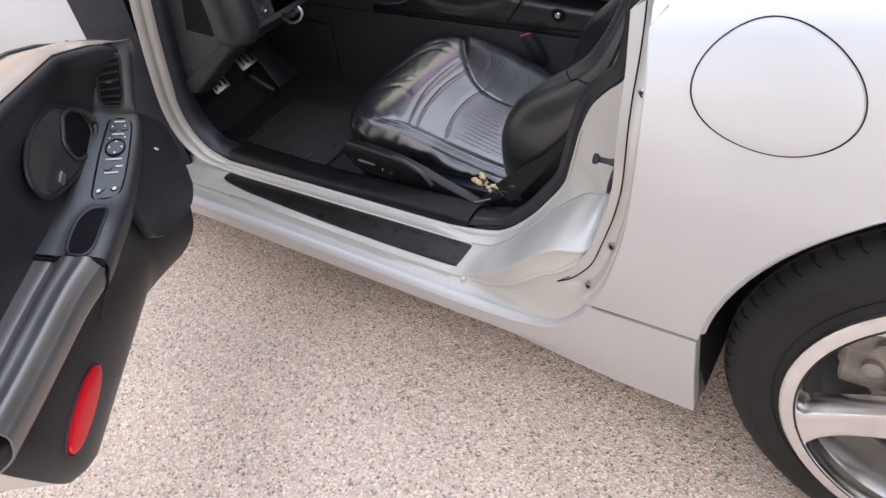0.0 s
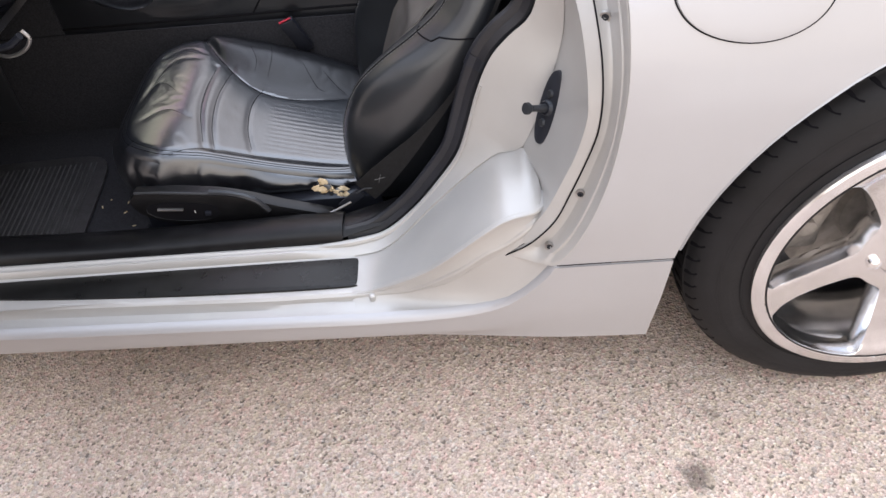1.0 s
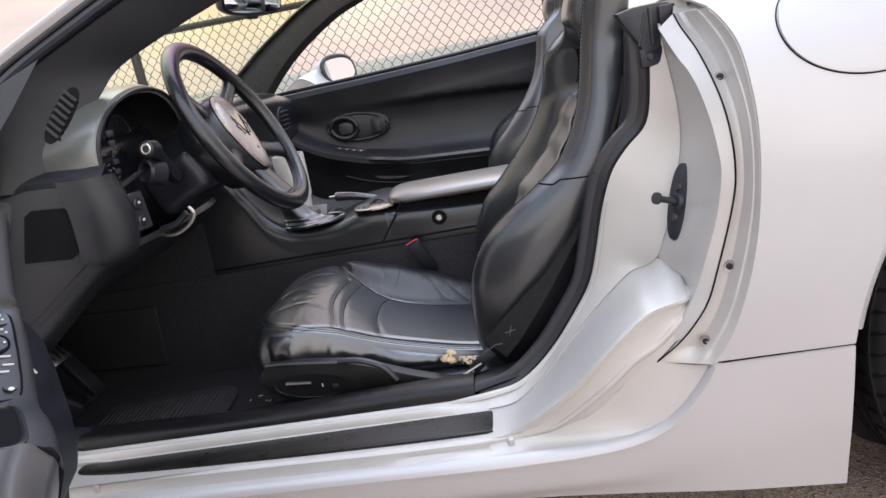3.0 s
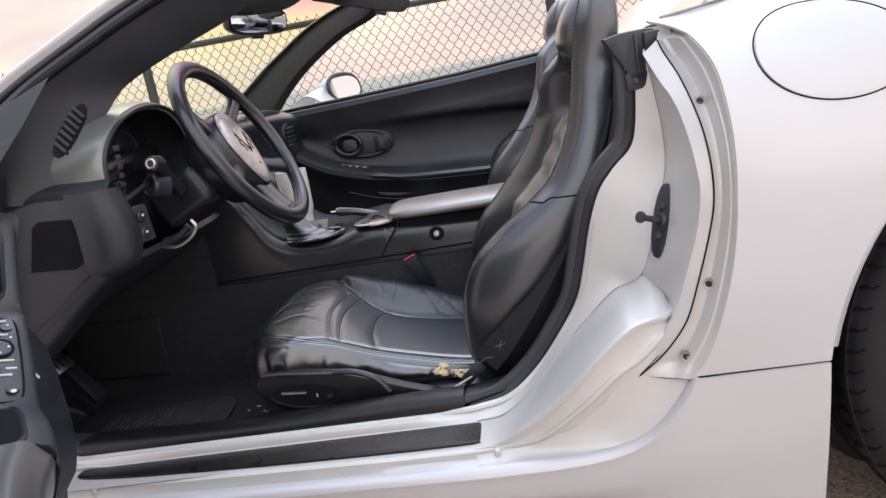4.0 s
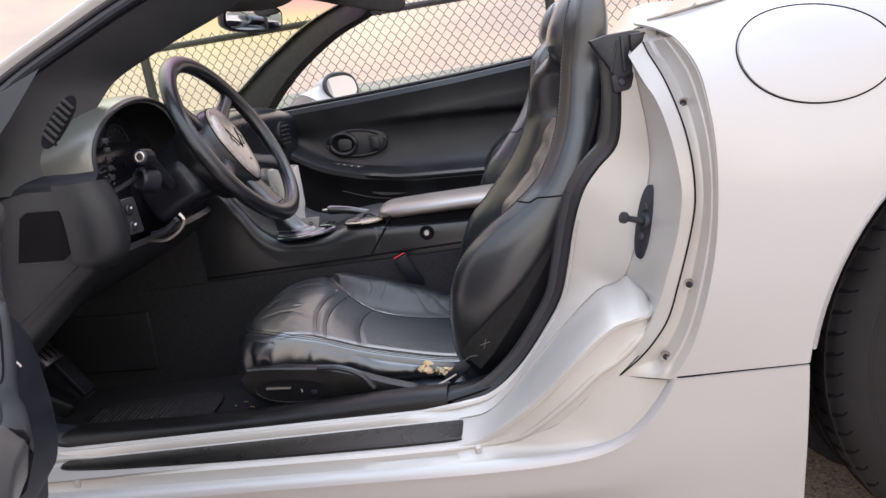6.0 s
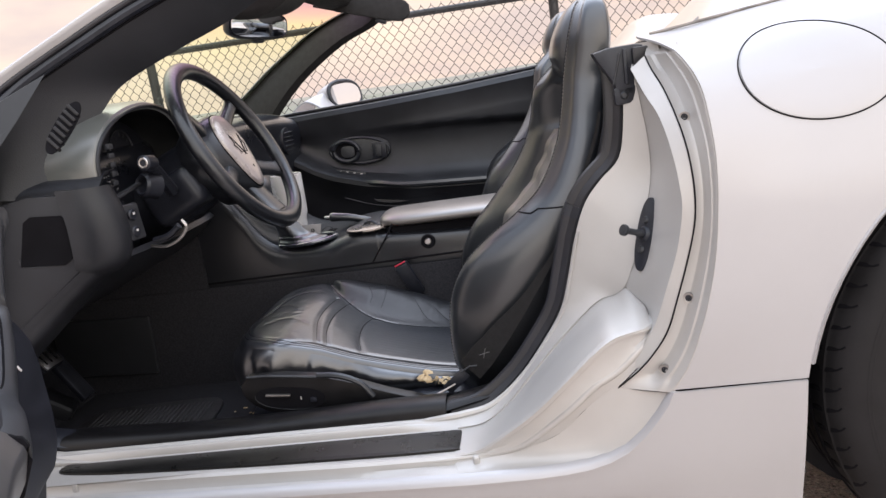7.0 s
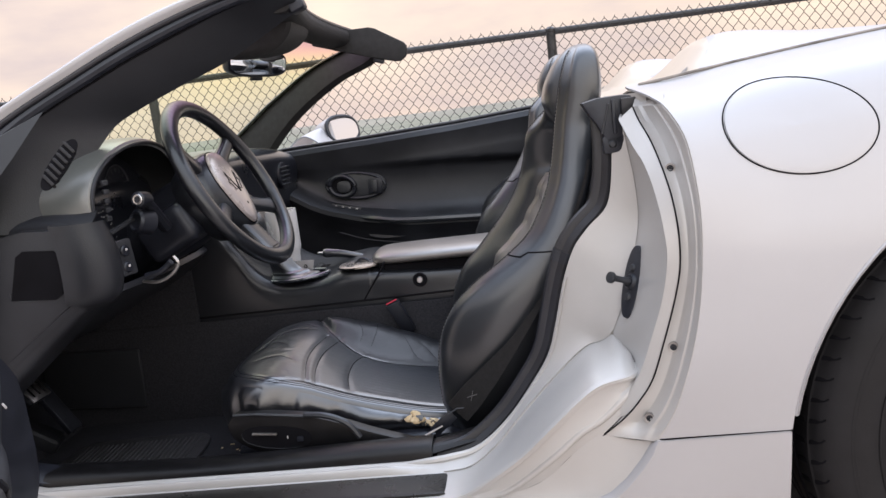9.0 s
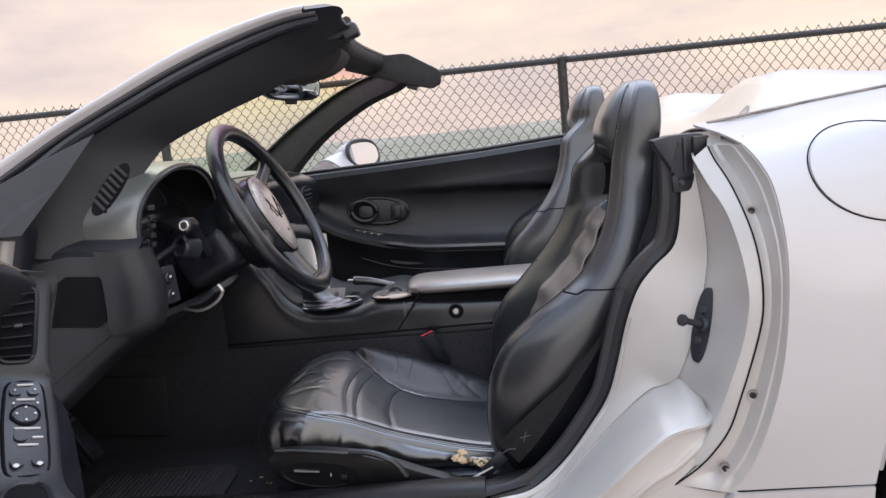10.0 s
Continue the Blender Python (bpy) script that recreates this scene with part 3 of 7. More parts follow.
part("wheel_arch_lip", sheet(arch_lip(HUB[0]), 0.003), SILVER, car)
part("wheel_arch_lip", sheet(mirrored(arch_lip(HUB[0])), 0.003), SILVER, car)

# rocker panel under the sill
RIDGE_X = (-1.40, -0.60, -0.45, -0.36, -0.315, -0.282, -0.253, -0.228, -0.205, -0.184, -0.166, 0.002)
RIDGE_Z = (0.252, 0.252, 0.252, 0.2530, 0.2560, 0.2610, 0.2700, 0.2840, 0.3060, 0.3330, 0.3625, 0.3640)


def ridge_z(x):
    return float(np.interp(x, RIDGE_X, RIDGE_Z))


def low_z(x):
    return float(np.interp(x, (-1.4, -0.9, -0.45, -0.25, 0.002), (0.156, 0.158, 0.169, 0.160, 0.143)))


def rocker():
    cols = []
    for x in np.r_[np.linspace(-1.40, -0.45, 30), np.linspace(-0.43, -0.15, 40), np.linspace(-0.14, 0.002, 10)]:
        zt, zb = ridge_z(x), low_z(x)
        col = []
        inner = 0.016 if x < -0.166 else 0.0
        for k in range(4):
            if inner:
                a = math.pi / 2 * k / 3
                col.append((x, body_y(x, zt) + 0.012 * (1 - math.sin(a)), zt - 0.008 + 0.008 * math.cos(a)))
        z0 = zt - 0.008 if inner else zt
        col = col if col else [(x, body_y(x, zt), zt)] * 4
        for v in np.linspace(0, 1, 12)[1:]:
            z = z0 + (zb - z0) * v
            tuck = 0.02 * float(smooth01((-0.1 - x) / 0.35)) * float(smooth01((v - 0.55) / 0.45))
            col.append((x, body_y(x, z) + tuck, z))
        y0 = col[-1][1]
        col += [(x, y0 + 0.012, zb - 0.006), (x, y0 + 0.16, zb - 0.004)]
        cols.append(col)
    return np.array(cols)


RK = rocker()
part("rocker_panel", sheet(RK, 0.003), SILVER, car)
part("rocker_panel", sheet(mirrored(RK), 0.003), SILVER, car)
# the rocker's return face in the wheel opening
end = [[(0.002, body_y(0, z) + d, z) for d in (0.002, 0.008, 0.022)] for z in np.linspace(0.145, 0.36, 8)]
part("wheel_well_return", sheet(end, 0.004), SILVER, car)
# dark seam between rocker and quarter, and along the jamb strip
seam = bmesh.new()
tube(cr([(0.002, body_y(0.002, 0.364) + 0.002, 0.364), (-0.08, body_y(-0.08, 0.363) + 0.002, 0.3635), (-0.160, body_y(-0.16, 0.362) + 0.002, 0.362)], 5), 0.0010, 6, bm=seam)
part("panel_seam", seam, SEAM, car)

# fuel door: an oval lid on the quarter, a dark gap round it
FC, FA, FB = (0.0425, 0.749), 0.0915, 0.060


def on_quarter(x, z, out=0.0):
    return (x, body_y(x, z) - out, z)


def fuel_point(t, k, out=0.0):
    x, z = FC[0] + FA * k * math.cos(t) * math.cos(0.05), FC[1] + FB * k * math.sin(t) - 0.06 * FA * k * math.cos(t)
    return on_quarter(x, z, out)


lid = [[fuel_point(2 * math.pi * i / 64, k, 0.0042 - 0.0022 * k ** 8) for k in (0.001, 0.25, 0.5, 0.75, 0.9, 0.955, 0.975)] for i in range(64)]
fuel = part("fuel_door", grid(lid, wrap_u=True), SILVER, car, "oval silver fuel filler door")
part("gap_ring", tube([fuel_point(2 * math.pi * i / 64, 1.0, 0.0004) for i in range(64)], 0.0009, 6, closed=True), SEAM, fuel)

# tonneau deck behind the seats, with two humps
CREST_X = (-0.13, -0.04, -0.02, 0.005, 0.03, 0.055, 0.08, 0.12, 0.20, 0.29, 0.60, 1.25)
CREST_Z = (0.800, 0.820, 0.833, 0.857, 0.881, 0.895, 0.8985, 0.896, 0.884, 0.877, 0.862, 0.840)


def deck_z(x, y):
    d = abs(y - CY)
    zt = top_z(x) - 0.004
    side = float(smooth01((CY - 0.25 - d) / 0.15))
    hump = math.exp(-(max(0.0, abs(d - 0.40) - 0.05) / 0.15) ** 2)
    crest = float(np.interp(x, CREST_X, CREST_Z))
    return zt + side * max(-0.02, crest - zt) * hump


deck = [[(x, y, deck_z(x, y)) for y in np.linspace(0.253, 2 * CY - 0.253, 230)] for x in np.r_[np.linspace(-0.125, 0.2, 110), np.linspace(0.22, 1.25, 24)]]
deck_ob = part("rear_deck", sheet(deck, 0.004), SILVER, car, "silver rear deck with two humps and ivory front slopes")
deck_ob.data.materials.append(IVORY)
for f in deck_ob.data.polygons:
    d = CY - abs(f.center.y - CY)
    if f.center.x < np.interp(d, (0.253, 0.30, 0.36, 0.43, 0.50, 0.935), (-0.075, -0.035, 0.006, 0.038, 0.052, 0.06)):
        f.material_index = 1
for f in (0, 1):
    q = [(-0.026 + 0.017 * c + 0.010 * s, 0.375 + 0.032 * c, 0.0) for c, s in super_ellipse(1, 1, 2.2, 24)]
    q = np.array([(x, y, deck_z(x, y) + 0.0015) for x, y, z in q])
    mid = q.mean(axis=0) + np.array((0, 0, 0.001))
    part("deck_slot", grid([[mid + (v - mid) * k for k in (0.01, 0.5, 1.0)] for v in q] if not f else [[mirrored(mid) + (v - mirrored(mid)) * k for k in (0.01, 0.5, 1.0)] for v in mirrored(q)], wrap_u=True), CALIPER, car, "brown slot in the ivory slope")
for f in (0, 1):
    q = np.array([(x, 0.2515, top_z(x) + 0.0015) for x in np.linspace(-0.115, 1.2, 30)])
    part("deck_seam", tube(mirrored(q) if f else q, 0.0026, 6), CALIPER, car)
# front edge of the deck, down into the cabin
bulk = [[(-0.125, y, deck_z(-0.125, y) - 0.002), (-0.118, y, 0.66), (-0.10, y, 0.40), (-0.10, y, 0.14)] for y in np.linspace(0.24, 2 * CY - 0.24, 24)]
part("rear_bulkhead", sheet(bulk, 0.01), CARPET, car, "black carpeted bulkhead")
tail = [[(1.25, y, z) for y in np.linspace(body_y(1.25, z) if z > 0.2 else 0.2, 2 * CY - body_y(1.25, z), 10)] for z in np.linspace(0.22, top_z(1.25), 8)]
part("tail_panel", sheet(tail, 0.004), SILVER, car)

# front fenders and bonnet
def nose_z(x, y):
    base = float(np.interp(x, (-3.05, -2.9, -2.6, -2.2, -1.8, -1.35), (0.38, 0.50, 0.62, 0.705, 0.735, 0.745)))
    d = abs(y - CY) / 0.80
    return base - 0.05 * max(0, d) ** 4 - (0.02 if 0.3 < d < 0.5 else 0)


def fender():
    cols = []
    xs = np.r_[np.linspace(-3.05, FRONT_X - ARCH, 8), [FRONT_X - ARCH * math.cos(math.pi * a) for a in np.linspace(0.03, 0.97, 24)], np.linspace(FRONT_X + ARCH, -1.325, 10)]
    for x in xs:
        inside = abs(x - FRONT_X) < ARCH - 1e-4
        zb = max(0.26, HUB[2] + math.sqrt(max(0, ARCH ** 2 - (x - FRONT_X) ** 2))) if inside else (0.26 if x < FRONT_X else 0.25)
        zt = nose_z(x, CY - 0.72)
        zt = max(zt, zb + 0.01)
        col = []
        for v in np.linspace(0, 1, 16):
            z = zb + (zt - zb) * v
            y = 0.035 + 0.022 + 0.12 * float(smooth01((v - 0.5) / 0.5)) ** 2 + (0.22 * ((-2.6 - x) / 0.45) ** 2 if x < -2.6 else 0)
            col.append((x, y, z))
        cols.append(col)
    return np.array(cols)


FD = fender()
part("front_fender", sheet(FD, 0.003), SILVER, car)
part("front_fender", sheet(mirrored(FD), 0.003), SILVER, car)
hood = []
for i in range(len(FD)):
    x, y0, z0 = FD[i, -1]
    hood.append([(x, y, z0 + (nose_z(x, y) - nose_z(x, y0)) * 0.8 + 0.02 * math.sin(math.pi * (y - y0) / (2 * (CY - y0)))) for y in np.linspace(y0, 2 * CY - y0, 24)])
part("bonnet", sheet(hood, 0.004), SILVER, car)
nose = [[(FD[0, j, 0], y, FD[0, j, 2]) for y in np.linspace(FD[0, j, 1], 2 * CY - FD[0, j, 1], 8)] for j in range(16)]
part("front_bumper", sheet(nose, 0.004), SILVER, car)
floor_pan = [[(x, y, 0.13) for y in (0.12, 0.6, CY, 1.27, 2 * CY - 0.12)] for x in (-3.0, -2.7, -1.9, -1.4, -0.5, -0.02)]
part("floor_pan", sheet(floor_pan, 0.012), BLACK, car)


# ---- wheels ----
SPOKE_TOP = ((0.05, 0.10, 0.14, 0.175, 0.20, 0.213, 0.2265), (-0.016, -0.017, -0.012, -0.006, 0.001, 0.0072, 0.0095))


def wheel_window():
    """The outline of one opening between two spokes, about the x axis, with rounded corners."""
    fifth = math.pi / 5
    side = [(r, fifth - math.asin(np.interp(r, (0.085, 0.12, 0.16, 0.19, 0.222), (0.027, 0.0235, 0.0215, 0.0235, 0.031)) / r)) for r in np.linspace(0.088, 0.2215, 30)]
    end, start = side[-1][1], side[0][1]
    pts = [(0.086 * math.cos(a), -0.086 * math.sin(a)) for a in np.linspace(0, start, 8)[:-1]]
    pts += [(r * math.cos(a), -r * math.sin(a)) for r, a in side]
    pts += [(0.2215 * math.cos(a), 0.2215 * math.sin(a)) for a in np.linspace(-end, 0, 20)[1:]]
    pts += [(x, -y) for x, y in pts[-2:0:-1]]
    n = 120
    q = even(pts + pts[:1], n + 1)[:-1]
    for _ in range(5):
        q = (np.roll(q, 1, axis=0) + q + np.roll(q, -1, axis=0)) / 3
    return q


def wheel_face(turn):
    """Five sectors, each a flat face round a deep opening with polished walls."""
    out = wheel_window()
    c = np.array((0.158, 0.0))
    fifth = math.pi / 5
    bound = []
    for q in out:
        d = (q - c) / np.linalg.norm(q - c)
        lo, hi = 0.0, 0.2
        for _ in range(30):
            k = (lo + hi) / 2
            p = c + d * k
            r = math.hypot(*p)
            if r < 0.2268 and abs(math.atan2(p[1], p[0])) < fifth and r > 0.055 and p[0] > 0:
                lo = k
            else:
                hi = k
        bound.append(c + d * lo)
    h = lambda p: float(np.interp(math.hypot(*p), *SPOKE_TOP))
    bm = bmesh.new()
    for k in range(5):
        a = radians(54.4 + 36 + 72 * k)
        co, si = math.cos(a), math.sin(a)
        rows = []
        for b, q in zip(bound, out):
            back = q + (c - q) * 0.07
            pts = [(*b, h(b)), *[(*(b + (q - b) * f), h(b + (q - b) * f)) for f in (0.3, 0.6, 0.90)], (*(q + (b - q) * 0.03), h(q) - 0.0006), (*q, h(q) - 0.003), (*(q + (c - q) * 0.015), h(q) - 0.010), (*back, h(q) - 0.022), (*(q + (c - q) * 0.04), h(q) - 0.036)]
            rows.append([(x * co - y * si, x * si + y * co, z) for x, y, z in pts])
        grid(rows, wrap_u=True, bm=bm)
    bmesh.ops.remove_doubles(bm, verts=bm.verts, dist=0.0006)
    bm.transform(turn)
    return bm


def wheel_at(m, near):
    """A five-spoke wheel in the plane y = 0 of its own pose, outer face towards -y."""
    turn = Matrix.Rotation(radians(90), 4, "X")     # lathe axis z -> -y
    w = new("wheel")
    w.parent = car
    w["label"] = "five-spoke polished alloy wheel with a black tyre"
    prof = [(0.222, 0.010), (0.236, 0.006), (0.252, -0.004), (0.275, -0.001), (0.300, -0.006), (0.318, -0.018), (0.329, -0.036), (0.334, -0.06), (0.334, -0.21), (0.32, -0.25), (0.26, -0.265), (0.222, -0.25), (0.222, 0.010)]
    tyre = part("tyre", lathe(cr(prof, 4), 96, turn), TYRE, w)
    # raised black strips in place of cut grooves, their shade as colour
    tread = bmesh.new()
    for k in range(70):
        a = 2 * math.pi * k / 70
        path = [((0.3345 - dr) * math.cos(a + s), d, (0.3345 - dr) * math.sin(a + s)) for d, s, dr in ((0.0175, -0.022, 0.0165), (0.0215, -0.010, 0.0140), (0.028, 0.0, 0.0098), (0.036, 0.008, 0.0056), (0.047, 0.016, 0.0022), (0.06, 0.024, 0.0004), (0.075, 0.038, 0.0))]
        sweep(path, [(-0.0030, -0.002), (0.0030, -0.002), (0.0030, 0.0009), (-0.0030, 0.0009)], up=(math.cos(a), 0, math.sin(a)), bm=tread, scales=(0.35, 0.6, 0.9, 1.0, 1.1, 1.2, 1.0))
    for d in (0.085, 0.13, 0.175):
        tube([(0.3345 * math.cos(t), d, 0.3345 * math.sin(t)) for t in np.linspace(0, 2 * math.pi, 72, endpoint=False)], 0.003, 6, closed=True, bm=tread, up=(0, 1, 0))
    part("tread_groove_shade", tread, SEAM, w)["kind"] = "stuff"
    walls = bmesh.new()
    for r, d, q in ((0.2565, 0.0030, 0.0012), (0.287, 0.0030, 0.0010), (0.291, 0.0038, 0.0010)):
        tube([(r * math.cos(t), d, r * math.sin(t)) for t in np.linspace(0, 2 * math.pi, 96, endpoint=False)], q, 5, closed=True, bm=walls, up=(0, 1, 0))
    part("sidewall_ring", walls, TYRE, w)
    rim_prof = [(0.243, -0.004), (0.2455, 0.002), (0.2440, 0.007), (0.2410, 0.0092), (0.2265, 0.0095), (0.2235, 0.006), (0.216, -0.03), (0.203, -0.06), (0.198, -0.18), (0.215, -0.22), (0.225, -0.22), (0.23, -0.05), (0.243, -0.004)]
    part("rim", lathe(rim_prof, 72, turn), ALLOY, w, "polished alloy rim")
    part("wheel_face", wheel_face(turn), ALLOY, w, "polished five-spoke wheel face", sharp=40)
    part("hub_face", lathe([(0, -0.012), (0.03, -0.012), (0.034, -0.016), (0.05, -0.017), (0.078, -0.019), (0.082, -0.03), (0.082, -0.06), (0, -0.06)], 40, turn), ALLOY, w)
    part("centre_cap", lathe([(0, -0.006), (0.024, -0.007), (0.029, -0.010), (0.031, -0.014), (0.031, -0.03), (0, -0.03)], 32, turn), BRUSHED, w, "silver centre cap")
    emb = bmesh.new()
    for s, q in ((1, 0.0), (-1, 0.0)):
        plate([(0.0, 0.002), (s * 0.016, 0.013), (s * 0.013, 0.003), (s * 0.004, -0.006)], 0.0015, Matrix.Translation((0, -0.0076, 0)) @ Matrix.Rotation(radians(90), 4, "X"), bm=emb)
    part("cap_mark", emb, REDBTN if near else RED, w, "small red crossed mark")
    nut = None
    for k in range(5):
        a = radians(54.4 + 72 * k)
        pos = (0.063 * math.cos(a), 0.0, 0.063 * math.sin(a))
        if nut is None:
            b = lathe([(0, -0.006), (0.006, -0.007), (0.0095, -0.010), (0.0105, -0.018), (0.0105, -0.022), (0.0155, -0.0185), (0.0165, -0.0175), (0.0165, -0.05), (0, -0.05)], 18, turn)
            nut = part("lug_nut", b, CHROME, w, "chrome lug nut")
            ob = nut
        else:
            ob = new("lug_nut", nut.data)
            ob.parent = w
        ob.location = pos
    part("brake_disc", lathe([(0, -0.105), (0.075, -0.105), (0.08, -0.115), (0.163, -0.115), (0.163, -0.14), (0, -0.14)], 56, turn), CALIPER, w, "grey steel brake disc")
    part("barrel_shadow_plate", lathe([(0.05, -0.17), (0.20, -0.172), (0.20, -0.176), (0.05, -0.176)], 40, turn), RUBBER, w)
    cal = bmesh.new()
    for a0, r, sx, sy, sz in ((168, 0.148, 0.075, 0.10, 0.055), (182, 0.150, 0.07, 0.08, 0.06), (154, 0.142, 0.06, 0.07, 0.045)):
        a = radians(a0)
        rbox(sx, sz, sy, 0.012, 3, Matrix.Translation((r * math.cos(a), 0.105, r * math.sin(a))) @ Matrix.Rotation(-a, 4, "Y"), cal)
    for a0 in (160, 177):
        a = radians(a0)
        lathe([(0, 0), (0.014, 0), (0.014, -0.02), (0, -0.02)], 14, Matrix.Translation((0.145 * math.cos(a), 0.066, 0.145 * math.sin(a))) @ turn, cal)
    part("brake_caliper", cal, CALIPER, w, "grey-brown cast brake caliper")
    w.matrix_basis = m
    return w


wheel_at(pose(*HUB), True)
flip = Matrix.Rotation(radians(180), 4, "Z")
for px, far in ((HUB[0], True), (FRONT_X, False), (FRONT_X, True)):
    w = wheel_at((pose(px, 2 * CY, HUB[2]) @ flip) if far else pose(px, 0.04, HUB[2]), False)
# dark inner wheel housings
for px in (HUB[0], FRONT_X):
    for f in (0, 1):
        P = [[(px + 0.38 * math.cos(t), y, HUB[2] + 0.38 * math.sin(t)) for y in (0.05, 0.15, 0.34)] for t in np.linspace(-0.35, math.pi + 0.35, 30)]
        b = sheet(mirrored(P) if f else P, 0.004)
        part("wheel_housing", b, RUBBER, car)
        P = [[(px + k * 0.38 * math.cos(t), 0.335, HUB[2] + k * 0.38 * math.sin(t)) for k in (0.01, 0.5, 1.0)] for t in np.linspace(0, 2 * math.pi, 30)]
        part("wheel_housing", sheet(mirrored(P) if f else P, 0.004), RUBBER, car)

# ---- door opening: sill, jamb, weatherstrip ----
W_EDGE = even(cr([(-0.168, 0.205, 0.780), (-0.170, 0.198, 0.720), (-0.182, 0.195, 0.655), (-0.212, 0.195, 0.624), (-0.238, 0.195, 0.592), (-0.258, 0.195, 0.542), (-0.274, 0.196, 0.482), (-0.290, 0.197, 0.429), (-0.318, 0.195, 0.385), (-0.365, 0.190, 0.328), (-0.420, 0.180, 0.288), (-0.474, 0.172, 0.279)], 6), 60)
R_TOP = [(-0.153, 0.200, 0.785), (-0.146, 0.191, 0.725), (-0.141, 0.186, 0.675), (-0.142, 0.182, 0.622), (-0.158, 0.166, 0.565), (-0.180, 0.154, 0.503), (-0.196, 0.152, 0.468)]
R_LOW = [(-0.212, 0.160, 0.454), (-0.238, 0.165, 0.444), (-0.290, 0.165, 0.397), (-0.343, 0.163, 0.343), (-0.387, 0.158, 0.298), (-0.430, 0.152, 0.270), (-0.474, 0.148, 0.266)]
RIDGE = even(cr(R_TOP + R_LOW, 6), 60)


def ruled(curves, n=5, sag=None):
    """Rows of points from curve to curve, each curve with as many points."""
    out = []
    for i in range(len(curves[0])):
        row = []
        for a, c in zip(curves[:-1], curves[1:]):
            row += [np.array(a[i]) * (1 - k / n) + np.array(c[i]) * k / n for k in range(n)]
        row.append(np.array(curves[-1][i]))
        out.append(row)
    return np.array(out)


GAP = cr([(-0.143, 0.152, 0.793), (-0.139, 0.136, 0.775), (-0.131, 0.100, 0.746), (-0.125, 0.062, 0.709), (-0.121, 0.038, 0.675), (-0.119, 0.024, 0.637), (-0.120, 0.018, 0.602), (-0.124, 0.016, 0.575), (-0.133, 0.018, 0.538), (-0.149, 0.019, 0.487), (-0.165, 0.020, 0.442), (-0.185, 0.021, 0.412), (-0.206, 0.025, 0.388), (-0.234, 0.036, 0.361)], 6)
inner_panel = ruled([RIDGE, W_EDGE], 6)
rear_panel = ruled([even(cr(c, 5), 40) for c in (
    [tuple(p) for p in GAP[:-6]] + [(-0.207, 0.027, 0.390)],
    [(-0.163, 0.150, 0.778), (-0.152, 0.112, 0.741), (-0.145, 0.088, 0.722), (-0.140, 0.064, 0.697), (-0.136, 0.040, 0.661), (-0.134, 0.027, 0.628), (-0.134, 0.022, 0.600), (-0.143, 0.023, 0.55), (-0.159, 0.026, 0.50), (-0.175, 0.029, 0.455), (-0.190, 0.031, 0.428), (-0.207, 0.032, 0.404)],
    R_TOP + [(-0.186, 0.112, 0.456), (-0.177, 0.072, 0.447), (-0.184, 0.040, 0.436), (-0.208, 0.034, 0.408)])], 5)
shelf_edge = [(-0.178, 0.074, 0.448), (-0.181, 0.052, 0.445), (-0.192, 0.036, 0.444), (-0.232, 0.030, 0.437), (-0.263, 0.028, 0.417), (-0.305, 0.031, 0.378), (-0.350, 0.040, 0.335), (-0.400, 0.056, 0.295), (-0.438, 0.066, 0.270), (-0.474, 0.070, 0.264)]
groove = [(-0.179, 0.058, 0.438), (-0.183, 0.044, 0.432), (-0.194, 0.034, 0.421), (-0.230, 0.033, 0.389), (-0.264, 0.033, 0.369), (-0.305, 0.037, 0.333), (-0.365, 0.056, 0.283), (-0.405, 0.063, 0.268), (-0.440, 0.066, 0.264), (-0.474, 0.067, 0.260)]
SHELF = even(cr(shelf_edge, 6), 48)
GROOVE = even(cr(groove, 6), 48)
BACK = even(cr([(-0.184, 0.106, 0.455), (-0.188, 0.130, 0.461), (-0.197, 0.152, 0.466)] + R_LOW, 6), 48)
shelf = ruled([BACK, SHELF], 6)
shelf[:, :, 2] += 0.006 * np.sin(np.linspace(0, math.pi, 7))[None, :] * np.linspace(1, 0.2, 48)[:, None]
face = ruled([SHELF, GROOVE], 4)
face[:, 1:4, 1] += 0.004
flange = ruled([GROOVE, even(cr([(-0.186, 0.027, 0.413), (-0.205, 0.028, 0.392), (-0.236, 0.034, 0.361), (-0.275, 0.040, 0.335), (-0.316, 0.048, 0.296), (-0.372, 0.058, 0.270), (-0.405, 0.062, 0.262), (-0.440, 0.063, 0.258), (-0.474, 0.064, 0.255)], 6), 48)], 3)
top_fill = [[(x, y, z) for x, y in ((-0.118, 0.165), (-0.135, 0.195), (-0.172, 0.214))] for z in (0.735, 0.77, 0.812)]
part("jamb_top", sheet(top_fill, 0.003), JAMB, car)
rim_path = [(x + 0.002, y - 0.006, z + 0.001) for x, y, z in W_EDGE[24:]] + [(-0.50, 0.1655, 0.2775), (-0.53, 0.165, 0.275), (-0.56, 0.165, 0.273)]
part("jamb_rim", tube(rim_path, 0.0065, 8, scales=np.r_[np.linspace(0.25, 0.95, 36), 0.9, 0.8, 0.6]), JAMB, car)
part("jamb_rim", tube([(x, y + 0.001, z - 0.002) for x, y, z in cr([(-0.56, 0.0655, 0.259), (-0.50, 0.0655, 0.2605), (-0.44, 0.0655, 0.263), (-0.40, 0.063, 0.266), (-0.362, 0.057, 0.281), (-0.33, 0.047, 0.305)], 6)], 0.0035, 8, scales=np.r_[np.linspace(0.2, 1.0, 8), np.linspace(1.0, 0.4, 23)]), JAMB, car)
